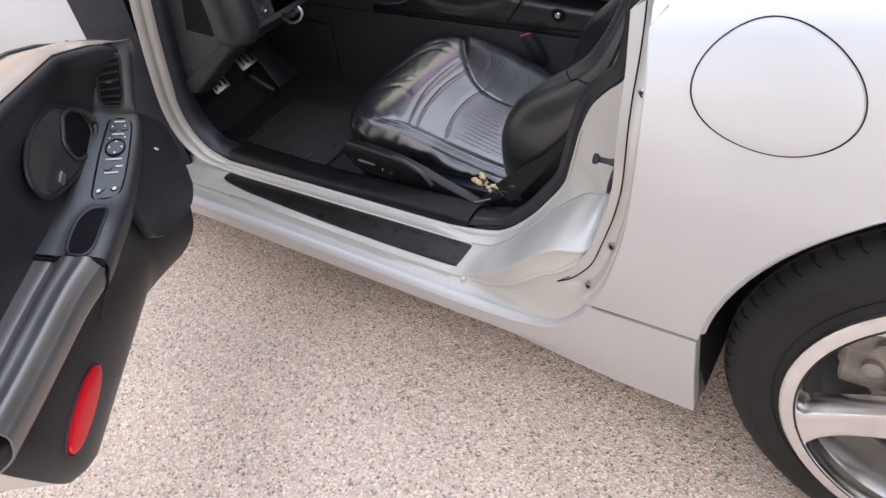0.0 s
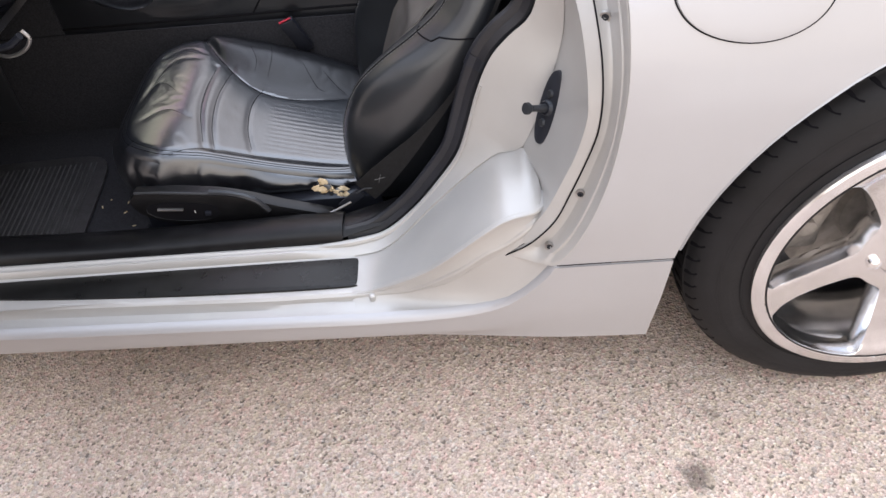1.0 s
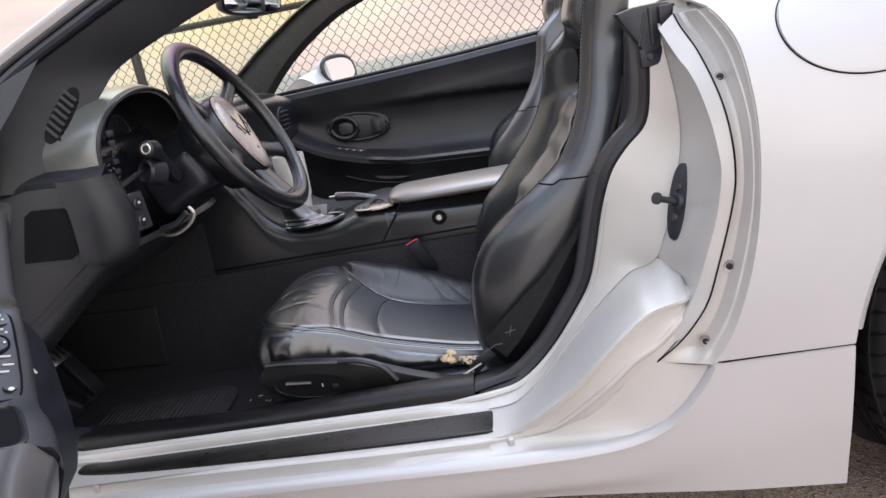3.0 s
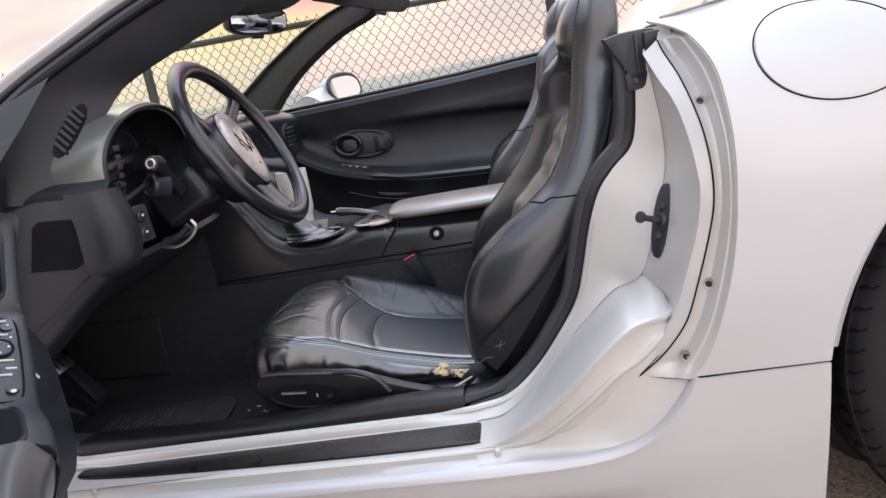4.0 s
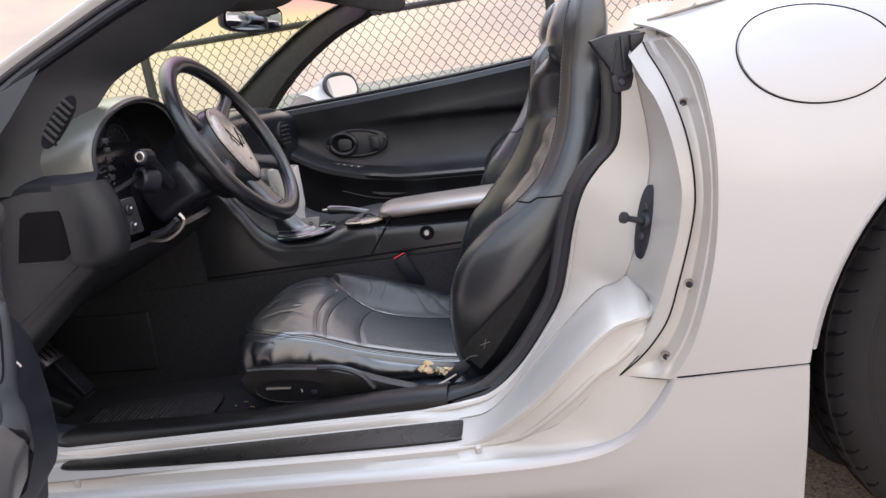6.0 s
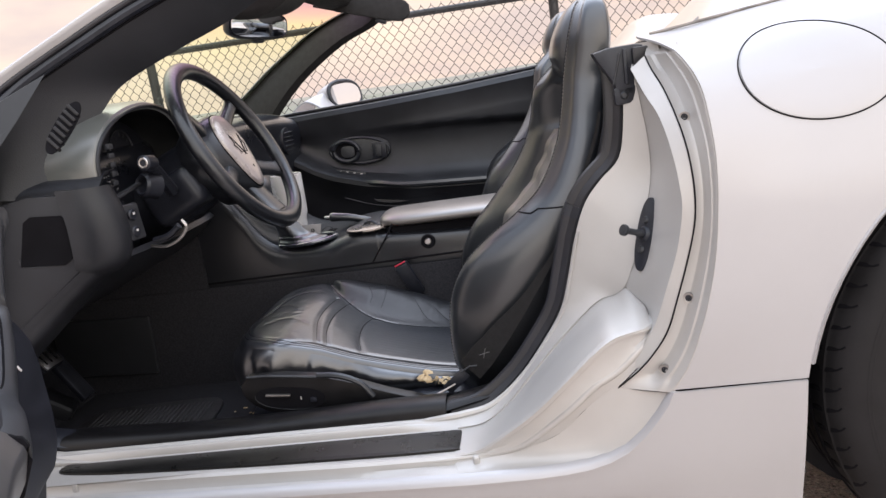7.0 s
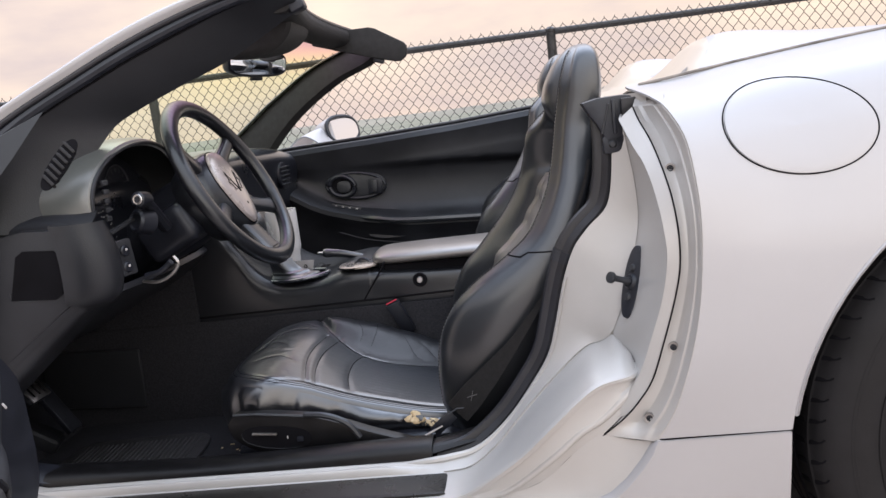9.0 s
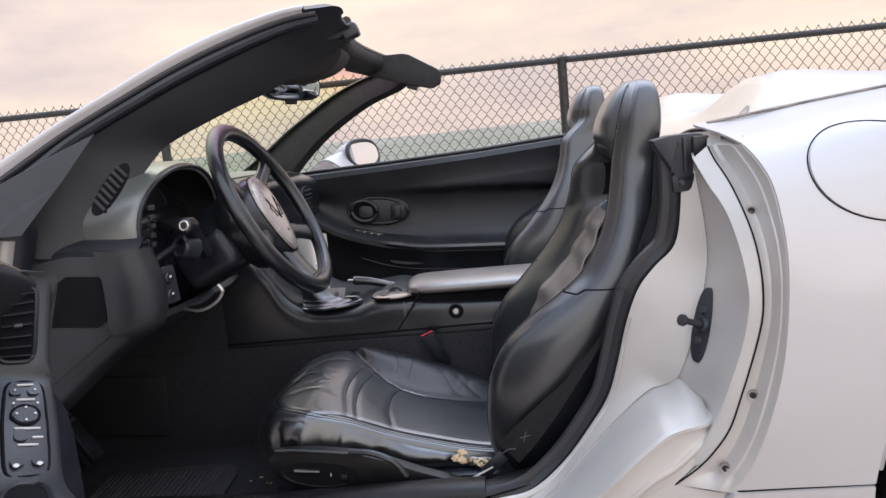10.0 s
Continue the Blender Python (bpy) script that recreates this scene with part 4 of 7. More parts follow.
for name, P in (("jamb_panel", inner_panel), ("jamb_panel", rear_panel), ("jamb_shelf", shelf), ("jamb_shelf_face", face), ("jamb_flange", flange)):
    part(name, sheet(P, 0.003), JAMB, car)
    part(name, sheet(mirrored(P), 0.003), JAMB, car)
part("jamb_ridge", tube(RIDGE[:-4] + np.array((0.001, 0.003, -0.001)), 0.0042, 8), JAMB, car)
part("jamb_ridge", tube(SHELF[2:-4] + np.array((0.002, 0.004, -0.004)), 0.0055, 8), JAMB, car)
part("jamb_ridge", tube(GROOVE[1:] + np.array((0, 0.0015, -0.002)), 0.0058, 12, scales=np.interp(np.arange(47), (0, 6, 34, 46), (0.5, 1.0, 1.0, 0.35))), JAMB, car)

# strip behind the quarter edge that carries the screws
STRIP_K = (0.0, 0.10, 0.30, 0.50, 0.58, 0.64, 0.69, 0.73, 0.77, 0.81, 0.86, 0.90, 0.94, 0.97, 1.0)
STRIP_F = (0.0, -0.04, -0.12, -0.10, 0.02, 0.20, 0.44, 0.56, 0.58, 0.58, 0.66, 0.84, 0.97, 1.03, 1.0)
strip = []
for x, y, z in even(GAP, 60):
    xe = front_x(z)
    ye = body_y(xe, z)
    flat_k = 1 - float(smooth01((z - 0.362) / 0.020))
    strip.append([(x + 0.001 + (xe - x - 0.001) * k, y + (ye - y) * (f + (k - f) * flat_k), z) for k, f in zip(STRIP_K, STRIP_F)])
part("jamb_strip", sheet(strip, 0.003), JAMB, car, "silver flange with two raised beads and screws")
part("jamb_strip_top", sheet([[(x + 0.010 * k, y + 0.034 * k, z + 0.012 * k) for x, y, z in strip[0]] for k in (0.0, 0.35, 0.7, 1.0)], 0.002), JAMB, car)
part("jamb_gap", tube([(x + 0.001, y - 0.0015, z) for x, y, z in cr(GAP, 2)], 0.0011, 6), SEAM, car)
for x, y, z in ((-0.113, 0.0695, 0.7105), (-0.1335, 0.0225, 0.4835), (-0.1705, 0.0225, 0.388)):
    m = Matrix.Translation((x - 0.001, y - 0.003, z)) @ Matrix.Rotation(radians(90), 4, "X") @ Matrix.Rotation(radians(-18), 4, "Y")
    s = part("screw", lathe([(0, -0.001), (0.0022, -0.001), (0.0026, 0.001), (0.0042, 0.0012), (0.0046, -0.002), (0, -0.002)], 18, m), BLACK, car, "black recessed screw")
    part("washer", lathe([(0.0046, 0.001), (0.0066, 0.0014), (0.0074, -0.003), (0.0046, -0.003)], 20, m), STEEL, s)

# lower step between jamb and rocker ridge
step = []
step_top = even(cr([(-0.474, 0.064, 0.2548), (-0.405, 0.062, 0.2618), (-0.355, 0.055, 0.277), (-0.316, 0.048, 0.2958), (-0.275, 0.040, 0.3348), (-0.252, 0.036, 0.354), (-0.236, 0.034, 0.3645)], 6), 12)
for x, g in zip((-0.472, -0.43, -0.395, -0.362, -0.332, -0.304, -0.278, -0.253, -0.228, -0.206, -0.186, -0.168), step_top):
    r = np.array((x, float(np.interp(x, (-0.33, -0.253, -0.207, -0.168), (0.024, 0.022, 0.016, 0.012))), ridge_z(x) - 0.0012))
    step.append([tuple(r * (1 - k) + g * k + np.array((0, 0.004, -0.004)) * math.sin(math.pi * k)) for k in (0, 0.25, 0.5, 0.75, 1)])
step = net(step, 6, 2)
part("jamb_step", sheet(step, 0.003), JAMB, car)
part("jamb_step", sheet(mirrored(step), 0.003), JAMB, car)

# sill
SILL = [(0.026, 0.250), (0.034, 0.246), (0.046, 0.244), (0.058, 0.246), (0.063, 0.252), (0.0645, 0.260), (0.069, 0.2638), (0.08, 0.2642), (0.11, 0.2645), (0.142, 0.265), (0.1465, 0.268), (0.1485, 0.276), (0.152, 0.2795), (0.1555, 0.2795), (0.1575, 0.276), (0.1595, 0.2790), (0.163, 0.2805), (0.167, 0.2795), (0.170, 0.274), (0.172, 0.262)]


def sill_z(x, y, z):
    """The sill's gutter fills up towards the jamb."""
    if 0.142 < y < 0.1675:
        k = float(smooth01((x + 0.58) / 0.109))
        return z * (1 - k) + k * (0.2655 + 0.0140 * (y - 0.145) / 0.022)
    if y > 0.0625:
        return z
    k = float(smooth01((x + 0.64) / 0.169))
    f = (y - 0.024) / 0.040
    return z * (1 - k) + k * (0.2508 + 0.004 * f - 0.004 * math.sin(math.pi * min(1.0, max(0.0, f))))


SP = [[(x, y + (0.022 * min(1.0, max(0, (-0.6 - x) / 0.55)) if y < 0.07 else 0), sill_z(x, y, z)) for y, z in SILL] for x in np.linspace(-0.471, -1.335, 60)]
part("door_sill", sheet(SP, 0.003), JAMB, car, "silver painted door sill")
part("door_sill", sheet(mirrored(SP), 0.003), JAMB, car)

outer = cr([(-0.4665, 0.135), (-0.4665, 0.098), (-0.469, 0.084), (-0.478, 0.0795), (-0.60, 0.0795), (-0.80, 0.086), (-1.00, 0.098), (-1.08, 0.106), (-1.13, 0.116), (-1.138, 0.130)], 4)
inner = [(-1.134, 0.1405), (-0.9, 0.1415), (-0.6, 0.142), (-0.474, 0.142), (-0.468, 0.140)]
part("sill_plate", plate([tuple(p) for p in outer] + inner, 0.004, Matrix.Translation((0, 0, 0.2643)), 0.0015), CARBON, car, "scuffed black sill plate")
for x, y, z in ((-0.442, 0.0625, 0.256), (-1.086, 0.0855, 0.256)):
    part("sill_bumper", rbox(0.010, 0.012, 0.016, 0.004, 3, pose(x, y, z)), JAMB, car)

# black trim over the inner sill
BT = [(0.168, 0.270), (0.1685, 0.281), (0.172, 0.289), (0.180, 0.2945), (0.195, 0.297), (0.215, 0.295), (0.232, 0.288), (0.245, 0.272), (0.252, 0.24), (0.258, 0.16)]
TP = [[(x, y, z + 0.004 * math.sin(x * 9)) for y, z in BT] for x in np.linspace(-0.492, -1.16, 30)]
TE = [[(x, y + 0.25 * (x + 0.492), z - 0.0022 + 0.12 * (x + 0.492)) for y, z in BT[2:]] for x in np.linspace(-0.4925, -0.40, 8)]
part("sill_trim", sheet(TP, 0.003), SILLBLACK, car, "black plastic inner sill trim")
part("sill_trim", sheet(mirrored(TP), 0.003), SILLBLACK, car)
part("sill_trim_end", sheet(TE, 0.003), SILLBLACK, car)

# weatherstrip up the rear of the opening
WSC = even(W_EDGE + np.array((-0.012, 0.014, 0.003)), 70)
flat = [(-0.016, -0.008), (-0.0155, 0.002), (-0.011, 0.006), (-0.003, 0.005), (0.0, 0.004), (0.004, 0.006), (0.010, 0.007), (0.0145, 0.004), (0.016, 0.0), (0.015, -0.008)]
for P, up in ((WSC, (-0.45, -0.85, 0.25)), (mirrored(WSC), (-0.45, 0.85, 0.25))):
    part("weatherstrip", sweep(P[:25], flat, up=up), RUBBER, car, "black rubber door weatherstrip")
    part("weatherstrip", sweep(P[25:], [(x * 0.96, y - 0.001) for x, y in flat], up=up), RUBBER, car)
part("weatherstrip_joint", sweep(WSC[24:27], [(x * 1.03, y * 1.05 + 0.0004) for x, y in flat], up=(-0.45, -0.85, 0.25)), BLACK, car)
WS, WS2 = WSC[30:][::-1], WSC[:30][::-1]

# black wall between weatherstrip and bulkhead
side = [[(x + d * 0.9, y + 0.016 + d * 0.12, z) for d in (0.0, 0.06, 0.2)] for x, y, z in np.vstack([WS, WS2])]
part("inner_side_trim", sheet(side, 0.004), BLACK, car)
part("inner_side_trim", sheet(mirrored(side), 0.004), BLACK, car)

# corner clip at the belt line
clip_m = Matrix.Translation((0, 0.222, 0)) @ Matrix.Rotation(radians(90), 4, "X")
c = part("belt_corner_clip", plate([(-0.208, 0.806), (-0.202, 0.794), (-0.188, 0.772), (-0.180, 0.756), (-0.178, 0.742), (-0.152, 0.740), (-0.151, 0.776), (-0.124, 0.778), (-0.126, 0.808), (-0.150, 0.812), (-0.185, 0.811)], 0.030, clip_m, 0.004), BLACK, car, "black rubber corner block at the belt line")
part("tab", rbox(0.034, 0.016, 0.026, 0.004, 2, pose(-0.165, 0.200, 0.742, 0, -4, 0)), BLACK, c)
part("rib", rbox(0.006, 0.010, 0.050, 0.002, 2, pose(-0.163, 0.192, 0.782)), BLACK, c)
part("rib", rbox(0.003, 0.006, 0.046, 0.001, 1, pose(-0.176, 0.192, 0.780, 0, 16, 0)), GREY, c)
part("cap", rbox(0.032, 0.034, 0.026, 0.003, 2, pose(-0.137, 0.200, 0.794)), RUBBER, c)
part("rivet", lathe([(0, 0.003), (0.004, 0.0025), (0.006, 0), (0, 0)], 12, pose(-0.168, 0.1915, 0.742, 90, 0, 0)), GREY, c)

# striker: oval plate, pin
n_st = Vector((-0.86, -0.50, 0.02)).normalized()
up_st = Vector((0.27, 0.24, 0.93))
M_ST = axes((-0.159, 0.130, 0.546), up_st, n_st.cross(up_st))
if (M_ST.to_3x3() @ Vector((0, 0, 1))).dot(n_st) < 0:
    M_ST = M_ST @ Matrix.Rotation(radians(180), 4, "X")
st = part("striker", plate(super_ellipse(0.053, 0.0175, 2.3, 40), 0.010, M_ST, 0.003), BLACK, car, "black oval door latch striker plate")
part("pin", lathe([(0, 0.0), (0.006, 0.0), (0.0055, 0.012), (0.0045, 0.014), (0.0045, 0.030), (0.0075, 0.032), (0.0085, 0.034), (0.008, 0.038), (0, 0.039)], 16, M_ST @ Matrix.Translation((0, 0.0, 0.010))), GREY, st, "dark steel striker pin")
part("boss", lathe([(0, 0.004), (0.009, 0.004), (0.012, 0.0), (0, 0)], 18, M_ST @ Matrix.Translation((0, 0, 0.010))), BLACK, st)
for dx in (-0.022, 0.020):
    part("bolt", lathe([(0, 0.003), (0.0045, 0.003), (0.006, 0.0), (0, 0)], 12, M_ST @ Matrix.Translation((dx, 0.001, 0.010))), GREY, st)

# hinge pillar: painted edge curving up from the sill, black trim inside it
HP = cr([(-1.08, 0.1545, 0.266), (-1.17, 0.153, 0.278), (-1.225, 0.152, 0.296), (-1.257, 0.149, 0.345), (-1.263, 0.146, 0.42), (-1.240, 0.146, 0.54), (-1.210, 0.148, 0.66), (-1.185, 0.152, 0.75)], 7)
rib = [(-0.016, -0.004), (-0.016, 0.003), (-0.010, 0.0045), (-0.003, 0.0035), (0.0, 0.001), (0.003, 0.0035), (0.010, 0.0045), (0.016, 0.003), (0.016, -0.004)]
part("hinge_pillar_edge", sweep(HP, rib, up=(0.8, -0.2, 0.6), scales=np.interp(np.arange(len(HP)), (0, 9, 20), (0.55, 1.0, 1.25))), JAMB, car)
HT = [(x + 0.012, y + 0.038, z + 0.012) for x, y, z in HP]
part("hinge_pillar_trim", sweep(HT, [(-0.024, -0.010), (-0.022, 0.004), (-0.008, 0.010), (0.008, 0.010), (0.022, 0.004), (0.024, -0.010)], up=(0.8, -0.2, 0.6)), BLACK, car)
pil = [[(-1.335, 0.075, z), (-1.30, 0.10, z), (-1.27 + 0.10 * max(0, z - 0.42), 0.135, z), (-1.29 + 0.10 * max(0, z - 0.42), 0.155, z)] for z in np.linspace(0.262, 0.75, 10)]
part("hinge_pillar", sheet(pil, 0.004), BLACK, car)
part("hinge_pillar", sheet(mirrored(pil), 0.004), BLACK, car)
kick = [[(x, 0.205 + 0.02 * k, z) for k, x in enumerate(np.linspace(-1.26, -1.75, 5))] for z in np.linspace(0.13, 0.72, 6)]
part("kick_panel", sheet(kick, 0.004), CARPET, car)

# ---- windscreen frame ----
PO = cr([(-1.42, 0.125, 0.735), (-1.30, 0.170, 0.800), (-1.204, 0.206, 0.857), (-1.121, 0.239, 0.909), (-1.035, 0.268, 0.956), (-0.946, 0.297, 1.003), (-0.854, 0.319, 1.039), (-0.756, 0.337, 1.065), (-0.680, 0.352, 1.071)], 5)
PI = cr([(-1.135, 0.235, 0.680), (-1.106, 0.258, 0.715), (-1.071, 0.295, 0.774), (-1.030, 0.333, 0.835), (-0.995, 0.357, 0.874), (-0.897, 0.385, 0.919), (-0.798, 0.410, 0.959), (-0.697, 0.447, 1.020), (-0.672, 0.455, 1.032)], 5)
PO, PI = even(PO, 44), even(PI, 44)


def pillar(P, Q):
    rows = []
    for a, b in zip(P, Q):
        out = np.array((-0.02, -0.018, 0.0))
        back = np.array((-0.03, 0.02, 0.012))
        rows.append([tuple(a), tuple(a * 0.8 + b * 0.2 + out * 0.7), tuple(a * 0.55 + b * 0.45 + out), tuple(a * 0.25 + b * 0.75 + out * 0.8), tuple(b), tuple(b + back * 0.7), tuple(a * 0.5 + b * 0.5 + back), tuple(a + back * 0.6)])
    return rows


frame_ob = new("windscreen_frame")
frame_ob.parent = car
PR = np.array(pillar(PO[2:], PI[2:]))
tip = PR[-1].mean(axis=0)
PR = np.concatenate([PR] + [(tip + (PR[-1] - tip) * k + np.array((d, 0.004, 0.0)))[None] for d, k in ((0.006, 0.98), (0.011, 0.90), (0.015, 0.76), (0.017, 0.5))])
part("pillar_trim", grid(PR, wrap_v=True, cap=True), TRIM, frame_ob, "black padded windscreen pillar")
PF = even(cr([(-1.165, 0.262, 0.725), (-1.131, 0.270, 0.758), (-1.066, 0.302, 0.816), (-1.000, 0.328, 0.867), (-0.920, 0.358, 0.916), (-0.825, 0.388, 0.964), (-0.720, 0.420, 0.999), (-0.672, 0.455, 1.032)], 5), 44)
part("pillar_trim", grid(mirrored(np.array(pillar(PO[2:], PF[2:]))), wrap_v=True, cap=True), SHADEPLASTIC, frame_ob)
OUTW = np.array((-0.02, -0.018, 0.0))
skin = []
for a, b in zip(PO[:-2], PI[:-2]):
    lift = np.array((-0.003, -0.004, 0.003))
    skin.append([a + np.array((-0.026, 0.040, 0.004)), a + np.array((-0.012, 0.010, 0.009)), a + np.array((-0.006, -0.004, 0.006)), a * 0.95 + b * 0.05 + OUTW * 0.36 + lift, a * 0.89 + b * 0.11 + OUTW * 0.56 + lift, a * 0.855 + b * 0.145 + OUTW * 0.62 + lift * 0.3])
skin = net(skin[::3] + skin[-1:], 2, 3)
part("pillar_skin", sheet(skin, 0.003), SILVER, frame_ob, "silver outer windscreen pillar")
part("pillar_skin", sheet(mirrored(skin), 0.003), SILVER, frame_ob)
for f, r, k, mat in ((0.165, 0.0050, 0.66, RUBBER), (0.285, 0.0100, 0.74, BLACK), (0.40, 0.0030, 0.97, SEAM)):
    seal = np.array([a * (1 - f) + b * f + OUTW * k for a, b in zip(PO[12:-1], PI[12:-1])])
    part("pillar_seal", tube(seal, r, 10), mat, frame_ob)
# sail panel ahead of the pillar seal
sail = bmesh.new()
sv = [sail.verts.new(p) for p in ((-1.300, 0.150, 0.775), (-1.182, 0.128, 0.757), (-1.135, 0.128, 0.757), (-1.085, 0.172, 0.830), (-1.045, 0.212, 0.897), (-1.121, 0.205, 0.868), (-1.205, 0.178, 0.828))]
sail.faces.new(sv)
bmesh.ops.solidify(sail, geom=sail.faces[:], thickness=0.006)
part("sail_panel", sail, VINYL, frame_ob, "black corner panel", smooth=False)
# demister grille low on the pillar
M_V = axes((-1.004, 0.160, 0.812), (0.42, 0.50, 0.76), (0.86, 0.1, -0.45))
part("demister_grille", plate(super_ellipse(0.046, 0.014, 2.2, 32), 0.003, M_V, 0.001), SEAM, frame_ob)
for k in range(7):
    for side in (-0.003, 0.006):
        part("grille_fin", rbox(0.0050, 0.024, 0.004, 0.0018, 2, M_V @ pose(-0.030 + 0.010 * k, 0, side, 0, 0, 20)), SHADEPLASTIC, frame_ob)

# header across the top
HX = [(-0.705 - 0.080 * math.sin(math.pi * k / 24), y, 1.046 + 0.018 * math.sin(math.pi * k / 24)) for k, y in enumerate(np.linspace(0.420, 2 * CY - 0.420, 25))]
hs = np.interp(np.arange(25), (0, 1, 2, 22, 23, 24), (0.62, 0.92, 1.0, 1.0, 0.92, 0.62))
hprof = [(x, y) for x, y in super_ellipse(0.044, 0.029, 2.4, 20)]
part("header_rail", sweep(HX, hprof, scales=hs), SHADEPLASTIC, frame_ob, "black padded windscreen header")
part("header_seal", tube([(x + 0.034, y, z + 0.014) for x, y, z in HX[1:-1]], 0.009, 8), RUBBER, frame_ob)
for y in (0.440, 2 * CY - 0.440):
    part("header_socket", rbox(0.030, 0.030, 0.026, 0.008, 3, pose(-0.672, y, 1.040, 0, -20, 0)), BLACK, frame_ob)
# glass
ws = []
for i in range(0, 44, 2):
    a, b = PO[i] + np.array((0, 0.02, 0.004)), mirrored(PO[i]) + np.array((0, -0.02, 0.004))
    bow = 0.11 + 0.26 * (1 - i / 43)
    ws.append([tuple(a * (1 - k) + b * k + np.array((-bow * math.sin(math.pi * k) ** 0.8, 0, 0.022 * math.sin(math.pi * k)))) for k in np.linspace(0, 1, 25)])
glass = part("windscreen", grid(ws), WINDSHIELD, frame_ob, "windscreen glass with a tinted top band")
glass.visible_shadow = False


# folded driver visor: a thick rounded pad under the header
VIS = cr([(-0.716, 1.046), (-0.707, 1.030), (-0.708, 1.012), (-0.720, 0.994), (-0.742, 0.978), (-0.775, 0.967), (-0.815, 0.965), (-0.850, 0.975), (-0.862, 0.992), (-0.845, 1.016), (-0.800, 1.034), (-0.750, 1.046)], 4)
vrows = []
for y, k, dx, dz in ((0.494, 0.78, 0.0, 0.006), (0.498, 0.92, 0.0, 0.003), (0.508, 1.0, 0.0, 0.0), (0.60, 0.98, -0.012, 0.008), (0.70, 0.94, -0.022, 0.016), (0.79, 0.88, -0.030, 0.024), (0.80, 0.72, -0.030, 0.026)):
    vrows.append([(-0.785 + (x + 0.785) * k + dx, y, 1.010 + (z - 1.010) * k + dz) for x, z in VIS])
part("sun_visor", grid(vrows, wrap_v=True, cap=True), SHADEPLASTIC, car, "black cloth sun visor folded under the header")
side_visor = [(-0.835, 1.046), (-0.825, 1.070), (-0.812, 1.076), (-0.672, 1.075), (-0.655, 1.070), (-0.580, 1.024), (-0.573, 1.014), (-0.574, 0.994), (-0.580, 0.984), (-0.596, 0.975), (-0.610, 0.976), (-0.656, 0.988)]
part("sun_visor", plate(side_visor, 0.020, Matrix.Translation((0, 1.17, 0)) @ Matrix.Rotation(radians(90), 4, "X"), 0.006), SHADEPLASTIC, car, "black cloth sun visor swung out from the header")
part("visor_arm", tube([(-0.80, 1.165, 1.050), (-0.78, 1.20, 1.035), (-0.74, 1.36, 1.03)], 0.007, 8), BLACK, car)
part("visor_clip", rbox(0.030, 0.016, 0.014, 0.004, 2, pose(-0.655, 1.166, 0.984, 0, 20, 0)), BLACK, car)

M_RV = pose(-0.938, 0.955, 1.000, 0, 10, -20) @ pose(0, 0, 0, 0, 90, 0)
shellm = [[tuple(M_RV @ Vector((a * k, b * k, d))) for a, b in super_ellipse(0.033, 0.116, 3.4, 40)] for d, k in ((0.010, 0.95), (0.013, 0.99), (0.010, 1.0), (0.0, 0.99), (-0.014, 0.90), (-0.024, 0.72), (-0.030, 0.40))]
mir = part("rear_view_mirror", grid(shellm, wrap_v=True, cap=True), BLACK, car, "black interior rear-view mirror")
part("mirror_glass", plate(super_ellipse(0.027, 0.108, 3.4, 36), 0.003, M_RV @ pose(0, 0, 0.0125), 0.0008), MIRROR, mir, "silvered mirror glass")
part("mirror_stem", tube([(-0.965, 0.955, 1.00), (-0.995, 0.955, 1.03), (-1.02, 0.955, 1.05)], 0.010, 8), BLACK, mir)
part("mirror_switch", rbox(0.012, 0.040, 0.012, 0.004, 2, M_RV @ pose(0.036, 0.0, 0.004, 0, 90, 0)), BLACK, mir)

# ---- dashboard ----
dash = new("dashboard")
dash.parent = car
dash["label"] = "black padded dashboard with a grey sheen on top"
DP = [(-1.80, 0.60), (-1.72, 0.755), (-1.60, 0.775), (-1.40, 0.790), (-1.22, 0.795), (-1.13, 0.785), (-1.095, 0.765), (-1.088, 0.735), (-1.095, 0.68), (-1.105, 0.61), (-1.13, 0.56), (-1.20, 0.50), (-1.35, 0.45), (-1.70, 0.42)]
rows = []
for y in np.linspace(0.262, 2 * CY - 0.262, 36):
    e = abs(y - CY) / 0.70
    rows.append([(x + 0.03 * e ** 6, y, z - 0.035 * e ** 5) for x, z in DP])
part("dash_pad", sheet(net(rows, 1, 4), 0.004), SATIN, dash)
# pale overlay that paints the windscreen's reflection on the black pad
part("dash_top", sheet([[(x, y, z + 0.003) for x, y, z in r[1:6]] for r in rows], 0.002), LIGHTDASH, dash, "dash top, windscreen reflection painted pale")
# instrument hood: an arch that runs forward into the pad
hood_rows = []
HY, HZ = 0.425, 0.727
for x, a, h in ((-1.004, 0.176, 0.106), (-1.008, 0.180, 0.113), (-1.022, 0.181, 0.118), (-1.06, 0.175, 0.119), (-1.12, 0.165, 0.113), (-1.20, 0.158, 0.097), (-1.29, 0.156, 0.078), (-1.37, 0.156, 0.064)):
    hood_rows.append([(x - 0.016 * abs(math.cos(t)) ** 2, HY - a * math.cos(t), HZ + h * math.sin(t) ** 0.9) for t in np.linspace(0, math.pi, 33)])
hood_in = [[(x - 0.004, HY + (y - HY) * 0.955, HZ + (z - HZ) * 0.95) for x, y, z in r] for r in hood_rows[:5]]
part("hood_lining", grid(np.array(hood_in)), VINYL, dash)
# grey base imitates the sky sheen on the hood
part("instrument_hood", grid(np.array(hood_in[:1] + hood_rows)), DASHTOP, dash, "padded instrument hood, sky sheen painted grey")
part("hood_lip", tube([(x + 0.002, y, z) for x, y, z in hood_rows[0]], 0.0035, 8), TRIM, dash)
